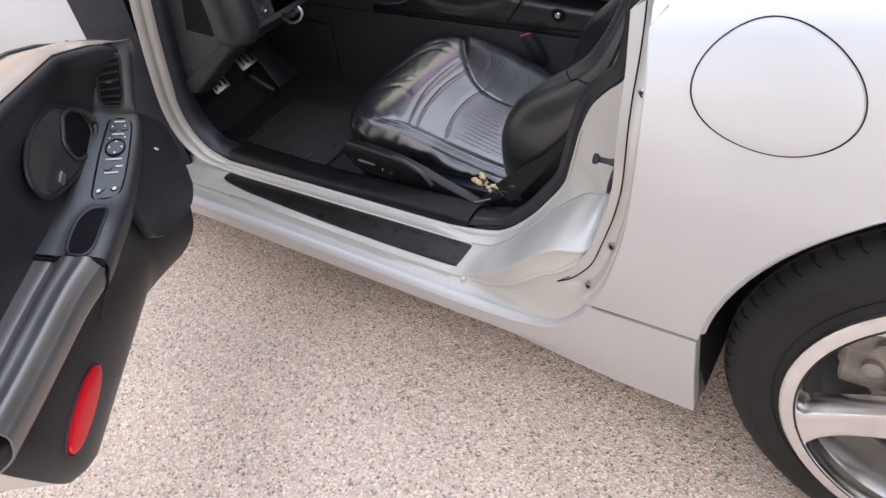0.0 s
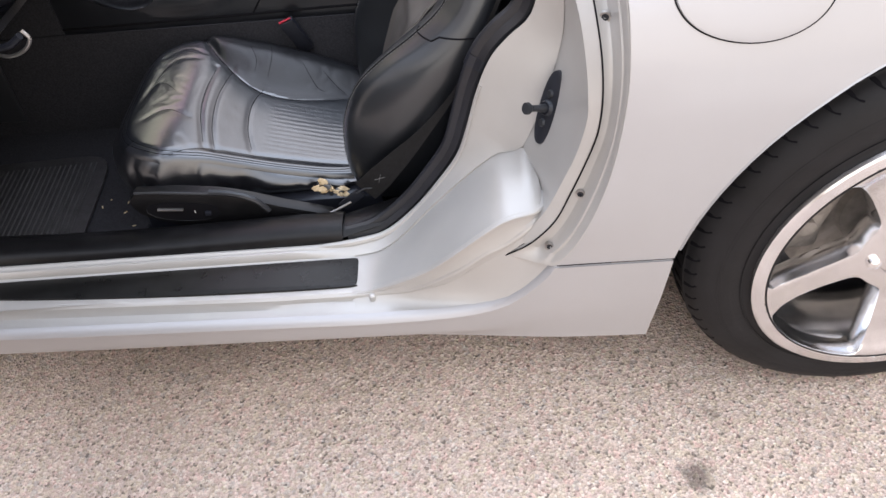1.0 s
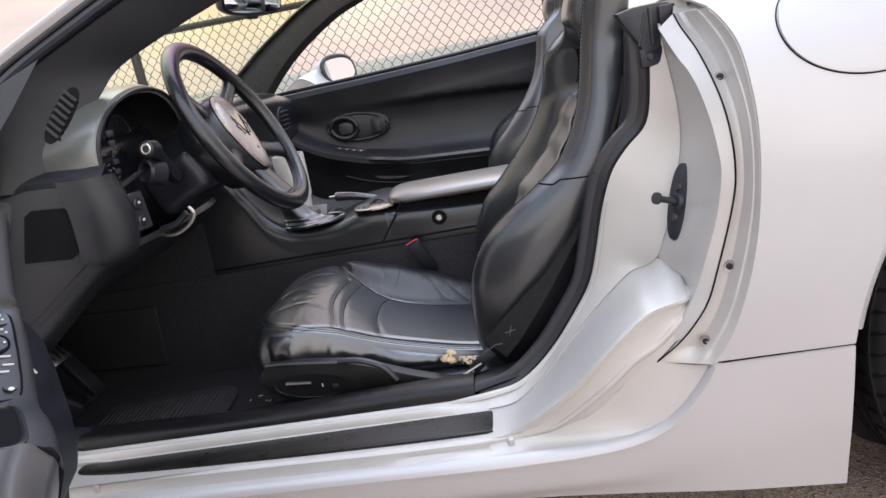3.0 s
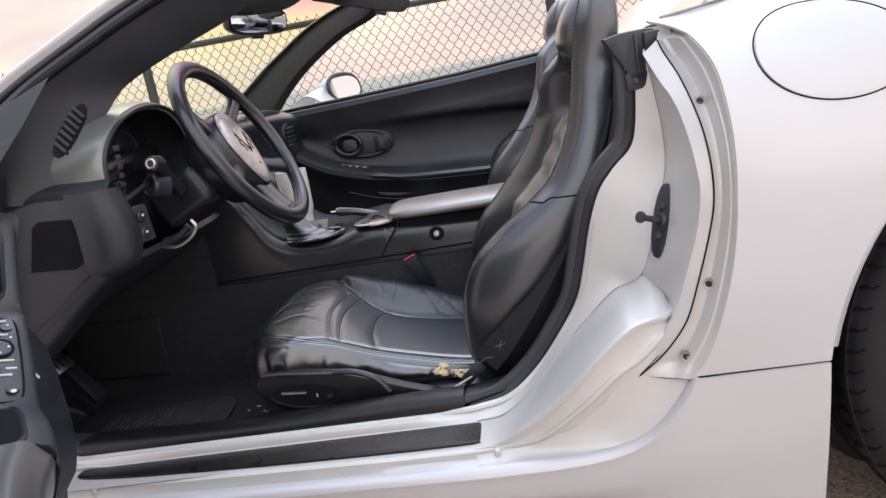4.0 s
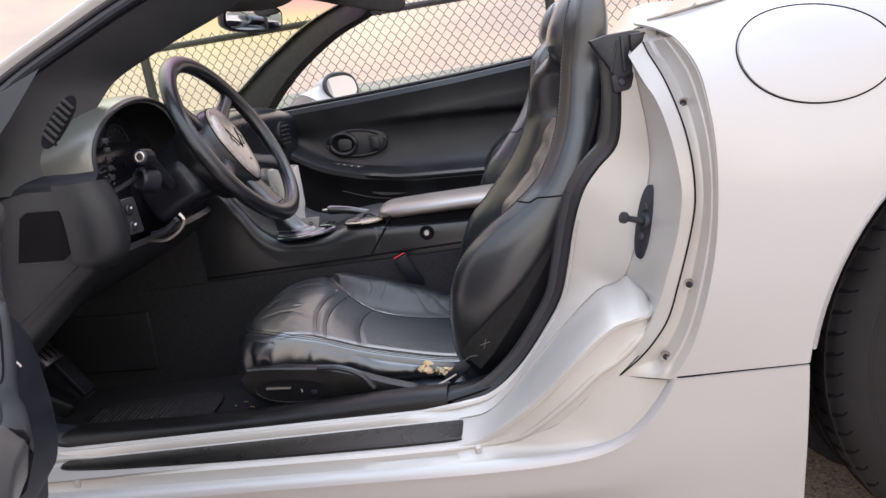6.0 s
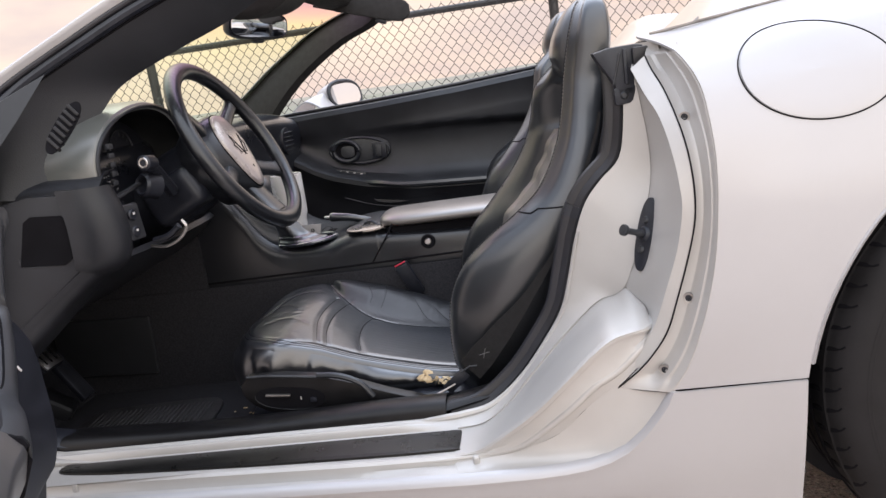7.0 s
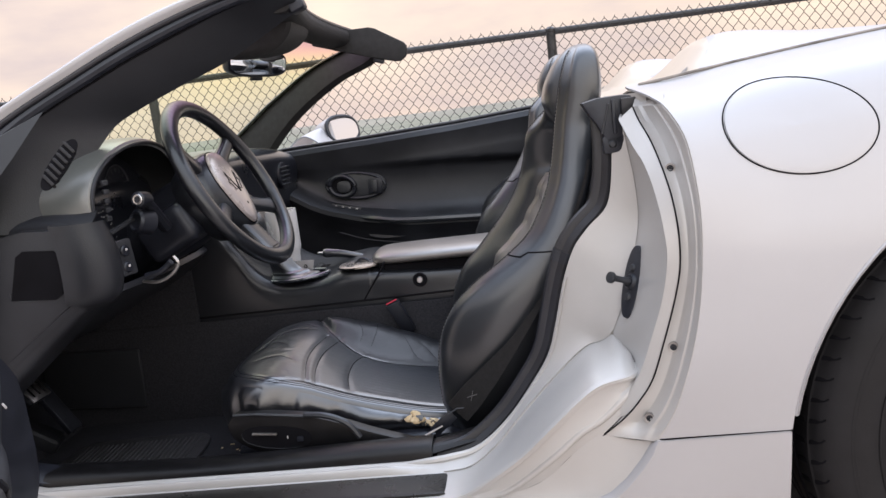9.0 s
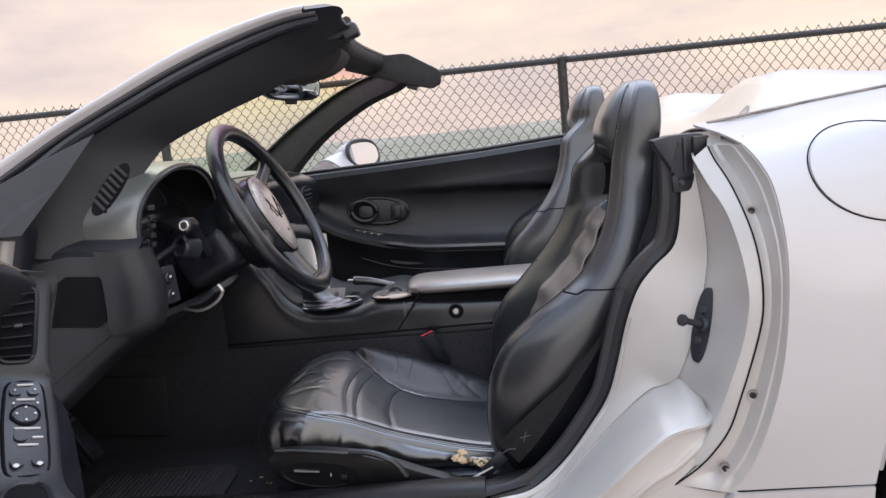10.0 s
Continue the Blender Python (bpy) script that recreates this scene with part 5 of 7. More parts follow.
face = [[(-1.10 - 0.05 * k, HY - 0.176 * math.cos(t) * r, 0.70 + 0.122 * math.sin(t) * r) for r in (0.01, 0.5, 1.0)] for t, k in zip(np.linspace(0, math.pi, 25), np.zeros(25))]
part("gauge_face", sheet(face, 0.004), BLACK, dash)
for gy, gz, r in ((0.375, 0.755, 0.040), (0.475, 0.755, 0.040), (0.315, 0.735, 0.022), (0.545, 0.735, 0.022)):
    m = pose(-1.094, gy, gz, 0, 90, 0)
    part("gauge_ring", lathe([(r, 0.0), (r + 0.003, 0.002), (r + 0.004, 0.0), (r, 0.0)], 32, m), GREY, dash)
    tick = bmesh.new()
    for k in range(11):
        t = radians(-130 + 26 * k)
        rbox(0.0012, 0.0022, 0.008, 0.0004, 1, pose(-1.0925, gy, gz) @ pose(0, 0, 0, math.degrees(t), 0, 0) @ pose(0, 0, r * 0.8), tick)
    part("gauge_marking", tick, BOWL, dash)["kind"] = "stuff"
    part("gauge_needle", rbox(0.001, 0.0016, r * 0.8, 0.0004, 1, pose(-1.090, gy, gz, 120, 0, 0) @ pose(0, 0, r * 0.35)), REDBTN, dash)
# driver information buttons down the left of the cluster
for k in range(5):
    part("cluster_button", rbox(0.007, 0.011, 0.009, 0.002, 2, pose(-1.004 - 0.003 * k, 0.274 + 0.003 * k, 0.772 - 0.0155 * k, 0, 6, -20)), GREY, dash)
part("column_vent", rbox(0.010, 0.070, 0.006, 0.002, 2, pose(-1.004, 0.300, 0.693, 12, 0, -8)), GREY, dash)
lab = bmesh.new()
random.seed(8)
for k in range(44):
    rbox(0.001, 0.002 + 0.004 * random.random(), 0.003, 0.0004, 1, pose(-1.058 - 0.012 * random.random(), 0.338 + 0.0095 * (k % 5) + 0.003 * random.random(), 0.664 + 0.0088 * (k // 5) + 0.003 * random.random(), 8, 0, 0), lab)
part("warning_lamp_marking", lab, STITCH, dash)["kind"] = "stuff"
shoulder = [[(x, 0.300, 0.733), (x + 0.004, 0.262, 0.7315), (x + 0.010, 0.240, 0.724), (x + 0.008, 0.228, 0.712), (x - 0.004, 0.224, 0.695)] for x in (-1.20, -1.12, -1.07, -1.035, -1.02)]
part("dash_shoulder", sheet(net(shoulder, 3, 3), 0.004), TRIM, dash)
# end of the dash: padded knee bolster, light switch, end cap with a recess
cap_m = Matrix.Translation((0, 0.212, 0)) @ Matrix.Rotation(radians(90), 4, "X")
part("dash_end_cap", plate([(-1.26, 0.47), (-1.20, 0.475), (-1.085, 0.565), (-1.055, 0.585), (-1.050, 0.69), (-1.064, 0.708), (-1.12, 0.712), (-1.26, 0.69)], 0.014, cap_m, 0.004), TRIM, dash, sharp=25)
# dark plate on the cap paints the recess's shade
part("end_cap_recess_shade", plate([(-1.160, 0.600), (-1.082, 0.595), (-1.067, 0.604), (-1.060, 0.664), (-1.070, 0.676), (-1.122, 0.680), (-1.136, 0.672)], 0.002, Matrix.Translation((0, -0.0145, 0)) @ cap_m, 0.0), SEAM, dash)
part("recess_rim", tube(cr([(-1.160, 0.1975, 0.612), (-1.156, 0.1975, 0.600), (-1.125, 0.1975, 0.5965), (-1.090, 0.1975, 0.5975), (-1.082, 0.1975, 0.606)], 4), 0.0014, 6), GREY, dash)
bol = net([[(-1.064, 0.206, 0.716), (-1.030, 0.208, 0.712), (-1.012, 0.226, 0.708), (-1.030, 0.250, 0.700)],
           [(-1.056, 0.203, 0.66), (-1.020, 0.205, 0.655), (-0.998, 0.228, 0.652), (-1.030, 0.250, 0.645)],
           [(-1.058, 0.203, 0.61), (-1.024, 0.206, 0.605), (-1.003, 0.228, 0.602), (-1.034, 0.252, 0.598)],
           [(-1.066, 0.208, 0.592), (-1.044, 0.214, 0.588), (-1.030, 0.235, 0.585), (-1.055, 0.256, 0.582)]], 6, 6)
part("knee_bolster", sheet(bol, 0.02), TRIM, dash)
low = net([[(-1.055, 0.23, 0.585), (-1.03, 0.40, 0.585), (-1.03, 0.60, 0.585), (-1.06, 0.74, 0.58)], [(-1.12, 0.225, 0.535), (-1.11, 0.40, 0.53), (-1.11, 0.60, 0.53), (-1.13, 0.74, 0.525)], [(-1.29, 0.22, 0.455), (-1.29, 0.40, 0.45), (-1.29, 0.60, 0.45), (-1.30, 0.74, 0.45)]], 5, 5)
part("lower_dash_panel", sheet(low, 0.012), TRIM, dash)
band = net([[(-1.036, 0.200, 0.597), (-1.100, 0.198, 0.556), (-1.178, 0.196, 0.503), (-1.27, 0.194, 0.445)], [(-1.020, 0.203, 0.594), (-1.080, 0.202, 0.557), (-1.158, 0.200, 0.503), (-1.25, 0.198, 0.440)], [(-1.008, 0.214, 0.590), (-1.062, 0.212, 0.556), (-1.136, 0.210, 0.500), (-1.225, 0.206, 0.432)], [(-1.010, 0.25, 0.584), (-1.064, 0.25, 0.548), (-1.138, 0.25, 0.490), (-1.225, 0.25, 0.422)]], 5, 5)
part("under_dash_strip", sheet(band, 0.004), TRIM, dash)
sw = part("light_switch", rbox(0.012, 0.044, 0.064, 0.010, 3, pose(-1.000, 0.278, 0.640, 0, -5, -14)), GREY, dash, "dark grey light switch pod")
for dz in (0.013, -0.016):
    part("button", lathe([(0, 0.004), (0.008, 0.004), (0.010, 0.002), (0.010, 0), (0, 0)], 18, pose(-0.994, 0.276, 0.640 + dz, 0, 90, -14)), BLACK, sw)
    part("button_mark", rbox(0.001, 0.005, 0.004, 0.0003, 1, pose(-0.9895, 0.275, 0.642 + dz, 0, 0, -14)), WHITE, sw)
# far vent
m = pose(-1.088, 1.50, 0.682, 0, 90, 0)
v = part("air_vent", plate(super_ellipse(0.045, 0.055, 2.4, 32), 0.010, m, 0.003), BLACK, dash)
for k in range(5):
    part("vent_slat", rbox(0.004, 0.09, 0.004, 0.001, 1, pose(-1.074, 1.50, 0.654 + 0.014 * k, 0, 20, 0)), GREY, v)

# ---- steering column and wheel ----
col = new("steering_column")
col.parent = car
WC = Vector((-0.884, 0.535, 0.733))
TILT = 26
ax = Vector((math.cos(radians(TILT)), 0, math.sin(radians(TILT))))
M_W = axes(WC, (0, 1, 0), ax.cross(Vector((0, 1, 0))))
if (M_W.to_3x3() @ Vector((0, 0, 1))).dot(ax) < 0:
    M_W = M_W @ Matrix.Rotation(radians(180), 4, "X")
wup = (M_W.to_3x3().inverted() @ Vector((-math.sin(radians(TILT)), 0, math.cos(radians(TILT)))))
part("column_shroud", lathe([(0, -0.06), (0.055, -0.06), (0.068, -0.075), (0.072, -0.14), (0.066, -0.22), (0.05, -0.30), (0, -0.30)], 24, M_W), BLACK, col)
part("column_cowl", rbox(0.12, 0.12, 0.085, 0.025, 4, pose(-1.00, 0.50, 0.655, 0, -26, 0)), BLACK, col)
part("stalk", tube(cr([(-0.985, 0.420, 0.672), (-0.978, 0.385, 0.694), (-0.969, 0.345, 0.718), (-0.962, 0.315, 0.732)], 4), 0.0085, 10, scales=np.linspace(1.5, 1.2, 13)), BLACK, col, "black turn signal stalk")
part("stalk_knob", lathe([(0, 0.012), (0.010, 0.012), (0.0135, 0.009), (0.0140, -0.012), (0.010, -0.02), (0, -0.02)], 20, pose(-0.960, 0.302, 0.735, 82, 0, -10)), BLACK, col)
part("stalk_cap", lathe([(0.006, 0.0006), (0.0085, 0.0008), (0.0095, 0), (0.006, 0)], 20, pose(-0.9605, 0.2895, 0.7365, 82, 0, -10)), BRUSHED, col)
part("ignition_collar", lathe([(0, 0.014), (0.013, 0.014), (0.014, 0.028), (0.017, 0.031), (0.021, 0.027), (0.023, 0.0), (0, 0.0)], 26, pose(-0.975, 0.345, 0.690, 75, 0, -25)), BLACK, col)
lv = part("column_lever", tube(cr([(-0.995, 0.32, 0.588), (-0.962, 0.31, 0.586), (-0.932, 0.305, 0.598), (-0.916, 0.303, 0.616), (-0.922, 0.303, 0.630)], 6), 0.0030, 8), STEEL, col, "silver-edged tilt lever")
part("lever_web", tube(cr([(-0.985, 0.315, 0.598), (-0.955, 0.310, 0.604), (-0.930, 0.306, 0.620)], 6), 0.0055, 8), BLACK, lv)
wheel_ob = new("steering_wheel")
wheel_ob.parent = car
wheel_ob["label"] = "black leather three-spoke steering wheel"
ring = [M_W @ (Vector((math.cos(t), math.sin(t), 0)) * 0.1750) for t in np.linspace(0, 2 * math.pi, 72, endpoint=False)]
part("wheel_rim", sweep([tuple(p) for p in ring], circle(0.0175, 14, 0.0145), up=tuple(ax), closed=True), RIMHIDE, wheel_ob)
seamr = [M_W @ (Vector((math.cos(t) * 0.1600, math.sin(t) * 0.1600, 0.0))) for t in np.linspace(0, 2 * math.pi, 72, endpoint=False)]
part("rim_stitching", tube([tuple(p) for p in seamr], 0.0015, 5, closed=True), STITCH, wheel_ob)
yaxis = 1 if wup.y > 0 else -1
def pad_outline(n=56):
    out = []
    for k in range(n):
        t = 2 * math.pi * k / n
        v = math.copysign(abs(math.sin(t)) ** 0.88, math.sin(t))
        u = 0.052 * math.copysign(abs(math.cos(t)) ** 0.82, math.cos(t)) * (1 + 0.30 * min(0.0, v))
        out.append((u, (0.070 if v > 0 else 0.094) * v))
    return out


def on_wheel(u, v, w):
    """Wheel plane: u across, v up, w towards the driver."""
    return tuple(M_W @ Vector((u, v * yaxis, w)))


PAD_O = pad_outline()
cover = [[on_wheel(u * g, v * k + 0.004, w) for u, v in PAD_O] for g, k, w in ((1.60, 0.98, -0.085), (1.74, 1.10, -0.066), (1.76, 1.13, -0.046), (1.60, 1.12, -0.026), (1.30, 1.08, -0.014), (1.04, 1.03, -0.0075))]
part("airbag_housing", grid(cover, wrap_v=True), RIMHIDE, wheel_ob, "black moulded airbag housing")
pad_rows = [[on_wheel(u * k, v * k + 0.004, w) for u, v in PAD_O] for k, w in ((1.02, -0.012), (1.005, -0.005), (0.97, -0.001), (0.90, 0.001), (0.70, 0.003), (0.45, 0.0045), (0.20, 0.005), (0.03, 0.0052))]
# the cover's brightness is reflected light painted as colour
part("airbag_cover", grid(pad_rows, wrap_v=True, cap=True), HUBVINYL, wheel_ob, "airbag cover with an embossed flag emblem, sky sheen painted pale")
part("cover_groove", tube([on_wheel(u * 1.022, v * 1.022 + 0.004, -0.0075) for u, v in PAD_O], 0.0016, 5, closed=True), SEAM, wheel_ob)
SPOKES = [(sg * a[0], a[1], sg * b[0], b[1], w0, w1) for sg in (1, -1) for a, b, w0, w1 in (((0.050, 0.050), (0.142, 0.100), 0.020, 0.016), ((0.045, -0.040), (0.158, -0.078), 0.019, 0.020))] + [(0.0, -0.070, 0.0, -0.174, 0.036, 0.042)]
for u0, v0, u1, v1, w0, w1 in SPOKES:
    d = Vector((u1 - u0, v1 - v0, 0)).normalized()
    e = Vector((-d.y, d.x, 0))
    rows = []
    for k, wk, h, top in ((0.0, 1.0, 0.020, -0.014), (0.30, 0.92, 0.016, -0.010), (0.60, 0.86, 0.013, -0.004), (0.85, 1.0, 0.013, 0.002), (1.0, 1.35, 0.012, 0.004)):
        w = (w0 + (w1 - w0) * k) * wk
        rows.append([on_wheel(u0 + (u1 - u0) * k + e.x * w * c, v0 + (v1 - v0) * k + e.y * w * c, top - h * 0.75 + h * 0.75 * g) for c, g in super_ellipse(1, 1, 2.6, 18)])
    part("spoke", grid(net(rows, 4, 1), wrap_v=True, cap=True), RIMHIDE, wheel_ob)
    part("spoke_seam", tube([on_wheel(u0 + (u1 - u0) * 0.80 + e.x * c, v0 + (v1 - v0) * 0.80 + e.y * c, 0.0022 - 6 * c * c) for c in np.linspace(-0.016, 0.016, 9)], 0.0010, 5), SEAM, wheel_ob)
emb = bmesh.new()
for sgn in (1, -1):
    flag = [(0.0, -0.020), (0.010 * sgn, -0.004), (0.017 * sgn, 0.018), (0.024 * sgn, 0.022), (0.021 * sgn, 0.009), (0.027 * sgn, 0.002), (0.019 * sgn, -0.006), (0.016 * sgn, -0.016), (0.006 * sgn, -0.014)]
    for line_ in (flag + flag[:1], [(0.003 * sgn, -0.010), (0.015 * sgn, 0.006), (0.024 * sgn, 0.008)], [(-0.004 * sgn, -0.022), (0.022 * sgn, 0.026)]):
        tube([on_wheel(x, y - 0.002, 0.0052 - 0.55 * (x * x + y * y)) for x, y in line_], 0.0009, 5, bm=emb)
part("embossed_flag_mark", emb, SEAM, wheel_ob)
part("cover_dimple", lathe([(0, 0.0004), (0.003, 0.0006), (0.0035, 0), (0, 0)], 14, M_W @ Matrix.Translation((0, -0.050 * yaxis, 0.0035))), SEAM, wheel_ob)

# ---- floor, pedals ----
fl = [[(x, y, 0.155 if x > -1.45 else 0.155 + (-1.45 - x) * 1.1) for y in (0.24, 0.45, 0.73)] for x in (-0.12, -0.6, -1.0, -1.2, -1.40, -1.45, -1.60, -1.80)]
part("footwell_carpet", sheet(fl, 0.006), CARPET, car, "black footwell carpet with a few crumbs")
part("footwell_carpet", sheet(mirrored(fl), 0.006), CARPET, car)
mat_m = pose(-1.20, 0.445, 0.166, 0, 0, 3)
fm = tagged(part("floor_mat", plate(super_ellipse(0.16, 0.16, 6, 40), 0.006, mat_m, 0.002), MATTE), "black ribbed rubber floor mat in the driver footwell", "floor mat")
ribs = bmesh.new()
for k in range(24):
    rbox(0.004, 0.26, 0.004, 0.0015, 1, mat_m @ pose(-0.13 + 0.0113 * k, 0, 0.007), ribs)
part("rib", ribs, MATTE, fm)["kind"] = "stuff"
crumb = bmesh.new()
random.seed(21)
for k in range(26):
    x, y = random.uniform(-1.12, -0.93), random.uniform(0.27, 0.58)
    rbox(random.uniform(0.002, 0.010), random.uniform(0.0015, 0.004), 0.002, 0.0005, 1, pose(x, y, 0.1625, 0, 0, random.uniform(0, 180)), crumb)
tagged(part("crumbs", crumb, FOAM), "pale dry crumbs scattered on the dark carpet", "debris", kind="stuff")
for nm, x, y, z, w, h in (("brake_pedal", -1.375, 0.478, 0.346, 0.062, 0.050), ("clutch_pedal", -1.400, 0.385, 0.320, 0.055, 0.050)):
    m = pose(x, y, z, 0, 52, 0)
    pd = part(nm, rbox(h, w, 0.012, 0.004, 2, m), BLACK, car)
    part("pad_plate", rbox(h * 0.94, w * 0.94, 0.004, 0.0018, 2, m @ pose(0, 0, 0.0076)), BRUSHED, pd, "brushed metal pad")
    for k in (-1, 0, 1):
        part("pad_slot", rbox(0.030, 0.006, 0.0024, 0.001, 1, m @ pose(0, 0.017 * k, 0.0092)), SEAM, pd)
    part("pedal_arm", tube([(x - 0.01, y, z + 0.01), (x - 0.09, y, z + 0.10), (x - 0.12, y, z + 0.25)], 0.008, 8), BLACK, pd)
part("accelerator_pedal", rbox(0.13, 0.045, 0.014, 0.004, 2, pose(-1.40, 0.575, 0.27, 0, 58, 0)), BLACK, car)
part("foot_rest", rbox(0.10, 0.07, 0.04, 0.015, 3, pose(-1.475, 0.60, 0.196, 0, 40, 20)), GREY, car)
part("tunnel_side_panel", rbox(0.250, 0.008, 0.145, 0.02, 3, pose(-1.382, 0.708, 0.286, 0, 3, 0)), GREY, car, "dark grey panel on the tunnel wall")
tun = [[(x, 0.739, z) for z in (0.14, 0.3, 0.44, 0.58)] for x in np.linspace(-1.8, -1.10, 6)]
low = [[(x, 0.7265, z) for z in (0.14, 0.27, 0.400)] for x in np.linspace(-1.8, -0.25, 8)]
part("tunnel_carpet", sheet(low, 0.004), CARPET, car)
part("tunnel_wall", sheet(tun, 0.01), CARPET, car)
part("tunnel_wall", sheet(mirrored(tun), 0.01), CARPET, car)

# ---- centre console ----
con = new("centre_console")
con.parent = car
con["label"] = "black centre console with padded armrest lid"
crow = []
for x, zt, near, far in ((-1.45, 0.74, 0.0, 0.0), (-1.28, 0.73, 0.0, 0.0), (-1.12, 0.70, 0.0, 0.0), (-1.035, 0.63, 0.0, 0.0), (-0.990, 0.565, 0.0, 0.0), (-0.950, 0.503, 0.0, 0.0), (-0.905, 0.472, 0.0, 0.0), (-0.85, 0.465, 0.0, 0.0), (-0.80, 0.467, 0.0, 0.0), (-0.76, 0.478, 0.0, 0.006), (-0.72, 0.486, 0.0, 0.012), (-0.680, 0.482, 0.004, 0.022), (-0.650, 0.474, 0.008, 0.035), (-0.45, 0.464, 0.008, 0.035), (-0.12, 0.460, 0.008, 0.035)):
    h = [(0.728, 0.15), (0.733, 0.30), (0.735, 0.405), (0.736, zt - 0.045), (0.740, zt - 0.022 + near), (0.750, zt - 0.007 + near * 0.6), (0.778, zt)]
    crow.append([(x, y, z) for y, z in h] + [(x, CY, zt + 0.002)] + [(x, 2 * CY - y, z - far * (1 if z > 0.43 else 0)) for y, z in h[::-1]])
part("console_body", sheet(net(crow, 6, 3), 0.004), CONSOLE, con)
part("console_groove", tube([(x, 0.7345, 0.407 + 0.012 * (k / 9) ** 2) for k, x in enumerate(np.linspace(-1.40, -0.30, 10))], 0.0025, 6), SEAM, con)
part("console_groove", tube([(-0.697, 0.735, 0.41), (-0.672, 0.7358, 0.445), (-0.648, 0.738, 0.478), (-0.638, 0.75, 0.496)], 0.002, 6), SEAM, con)
bt = part("button_ring", lathe([(0.009, 0.002), (0.0145, 0.003), (0.017, 0.0), (0.009, 0.0)], 24, pose(-0.558, 0.7355, 0.448, 90, 0, 0)), SEAM, con)
part("button_stud", lathe([(0, 0.003), (0.006, 0.003), (0.008, 0.0), (0, 0.0)], 20, pose(-0.558, 0.7345, 0.448, 90, 0, 0)), BRUSHED, bt, "silver button stud")
lrow = []
for x, k, h in ((-0.674, 0.40, 0.25), (-0.670, 0.62, 0.60), (-0.658, 0.82, 0.88), (-0.636, 0.94, 0.98), (-0.58, 1.0, 1.0), (-0.45, 1.02, 1.05), (-0.30, 1.02, 1.02), (-0.22, 0.94, 0.85), (-0.20, 0.80, 0.5)):
    lrow.append([(x, 0.838 + 0.094 * k * c, 0.4985 + 0.0165 * h * q) for c, q in super_ellipse(1, 1, 2.7, 40)])
part("armrest_lid", grid(net(lrow, 5, 1), wrap_v=True, cap=True), WORN, con, "worn padded leather armrest lid, sheen in its colour")
part("lid_gap", rbox(0.43, 0.150, 0.030, 0.004, 1, pose(-0.43, 0.838, 0.473)), SEAM, con)
lip = [(-0.706 + 0.047 * c, 0.784 + 0.046 * q, 0.489 + 0.035 * min(0.0, 0.047 * c)) for c, q in super_ellipse(1, 1, 2.6, 40)]
# the cream colour here paints the sky's reflection on the console
part("latch_bezel", plate([(a, b) for a, b, z in lip], 0.004, Matrix.Translation((0, 0, 0.4872)), 0.0015), SHEEN, con, "shiny latch surround, sky reflection painted pale")
part("bezel_edge", tube([(a - 0.001, b, 0.4885) for a, b, z in lip[10:31]], 0.0018, 6), SEAM, con)
for dx, dy, mat in ((-0.018, -0.014, GREY), (-0.006, 0.022, BLACK)):
    part("latch_dot", tube([(-0.706 + dx + 0.009 * math.cos(t), 0.784 + dy + 0.012 * math.sin(t), 0.4918) for t in np.linspace(0, 2 * math.pi, 20, endpoint=False)], 0.0013, 5, closed=True), mat, con)
part("latch_hook", tube(cr([(-0.716, 0.812, 0.492), (-0.706, 0.810, 0.498), (-0.694, 0.806, 0.497), (-0.684, 0.802, 0.490)], 4), 0.0032, 8), BLACK, con)
part("latch_tongue", rbox(0.022, 0.030, 0.012, 0.004, 2, pose(-0.672, 0.800, 0.486, 0, 20, 0)), BLACK, con)
ring_s = [(-0.867 + 0.080 * math.cos(t), 0.801 + 0.054 * math.sin(t), 0.4725 + 0.05 * max(0.0, 0.08 * math.cos(t))) for t in np.linspace(0, 2 * math.pi, 40, endpoint=False)]
part("shifter_bezel", sweep(ring_s, circle(0.0050, 8), closed=True), GLOSS, con)
# flat dark plate in place of the shaded opening round the boot
part("shifter_well", plate([(x * 0.97 - 0.026, y * 0.97 + 0.024) for x, y, z in ring_s], 0.003, Matrix.Translation((0, 0, 0.4705))), SEAM, con)
boot = []
for h, r, dx in ((0.0, 0.058, 0.006), (0.006, 0.056, 0.004), (0.010, 0.044, 0.0), (0.016, 0.041, -0.006), (0.020, 0.034, -0.012), (0.045, 0.027, -0.026), (0.075, 0.022, -0.042), (0.110, 0.016, -0.058), (0.125, 0.012, -0.064)):
    boot.append([(-0.877 + dx + r * (1 + 0.10 * math.sin(4 * t + 30 * h)) * math.cos(t), 0.800 + r * 0.78 * (1 + 0.10 * math.sin(4 * t + 30 * h)) * math.sin(t), 0.472 + h) for t in np.linspace(0, 2 * math.pi, 44, endpoint=False)])
part("shifter_boot", grid(net(boot, 3, 1), wrap_v=True, cap=True), POLISHED, con, "folded black leather shifter boot")
part("shift_knob", lathe([(0, 0.03), (0.016, 0.027), (0.025, 0.012), (0.025, -0.008), (0.014, -0.03), (0, -0.032)], 24, pose(-0.950, 0.80, 0.615, 0, -28, 0)), LEATHER, con)
cardm = Matrix.Translation((0, 0.836, 0)) @ Matrix.Rotation(radians(90), 4, "X")
card = part("boot_retainer", plate([(-0.888, 0.470), (-0.880, 0.505), (-0.829, 0.503), (-0.838, 0.470)], 0.0015, cardm, 0.0004), CARD, con, "pale grey retainer plate standing behind the boot")
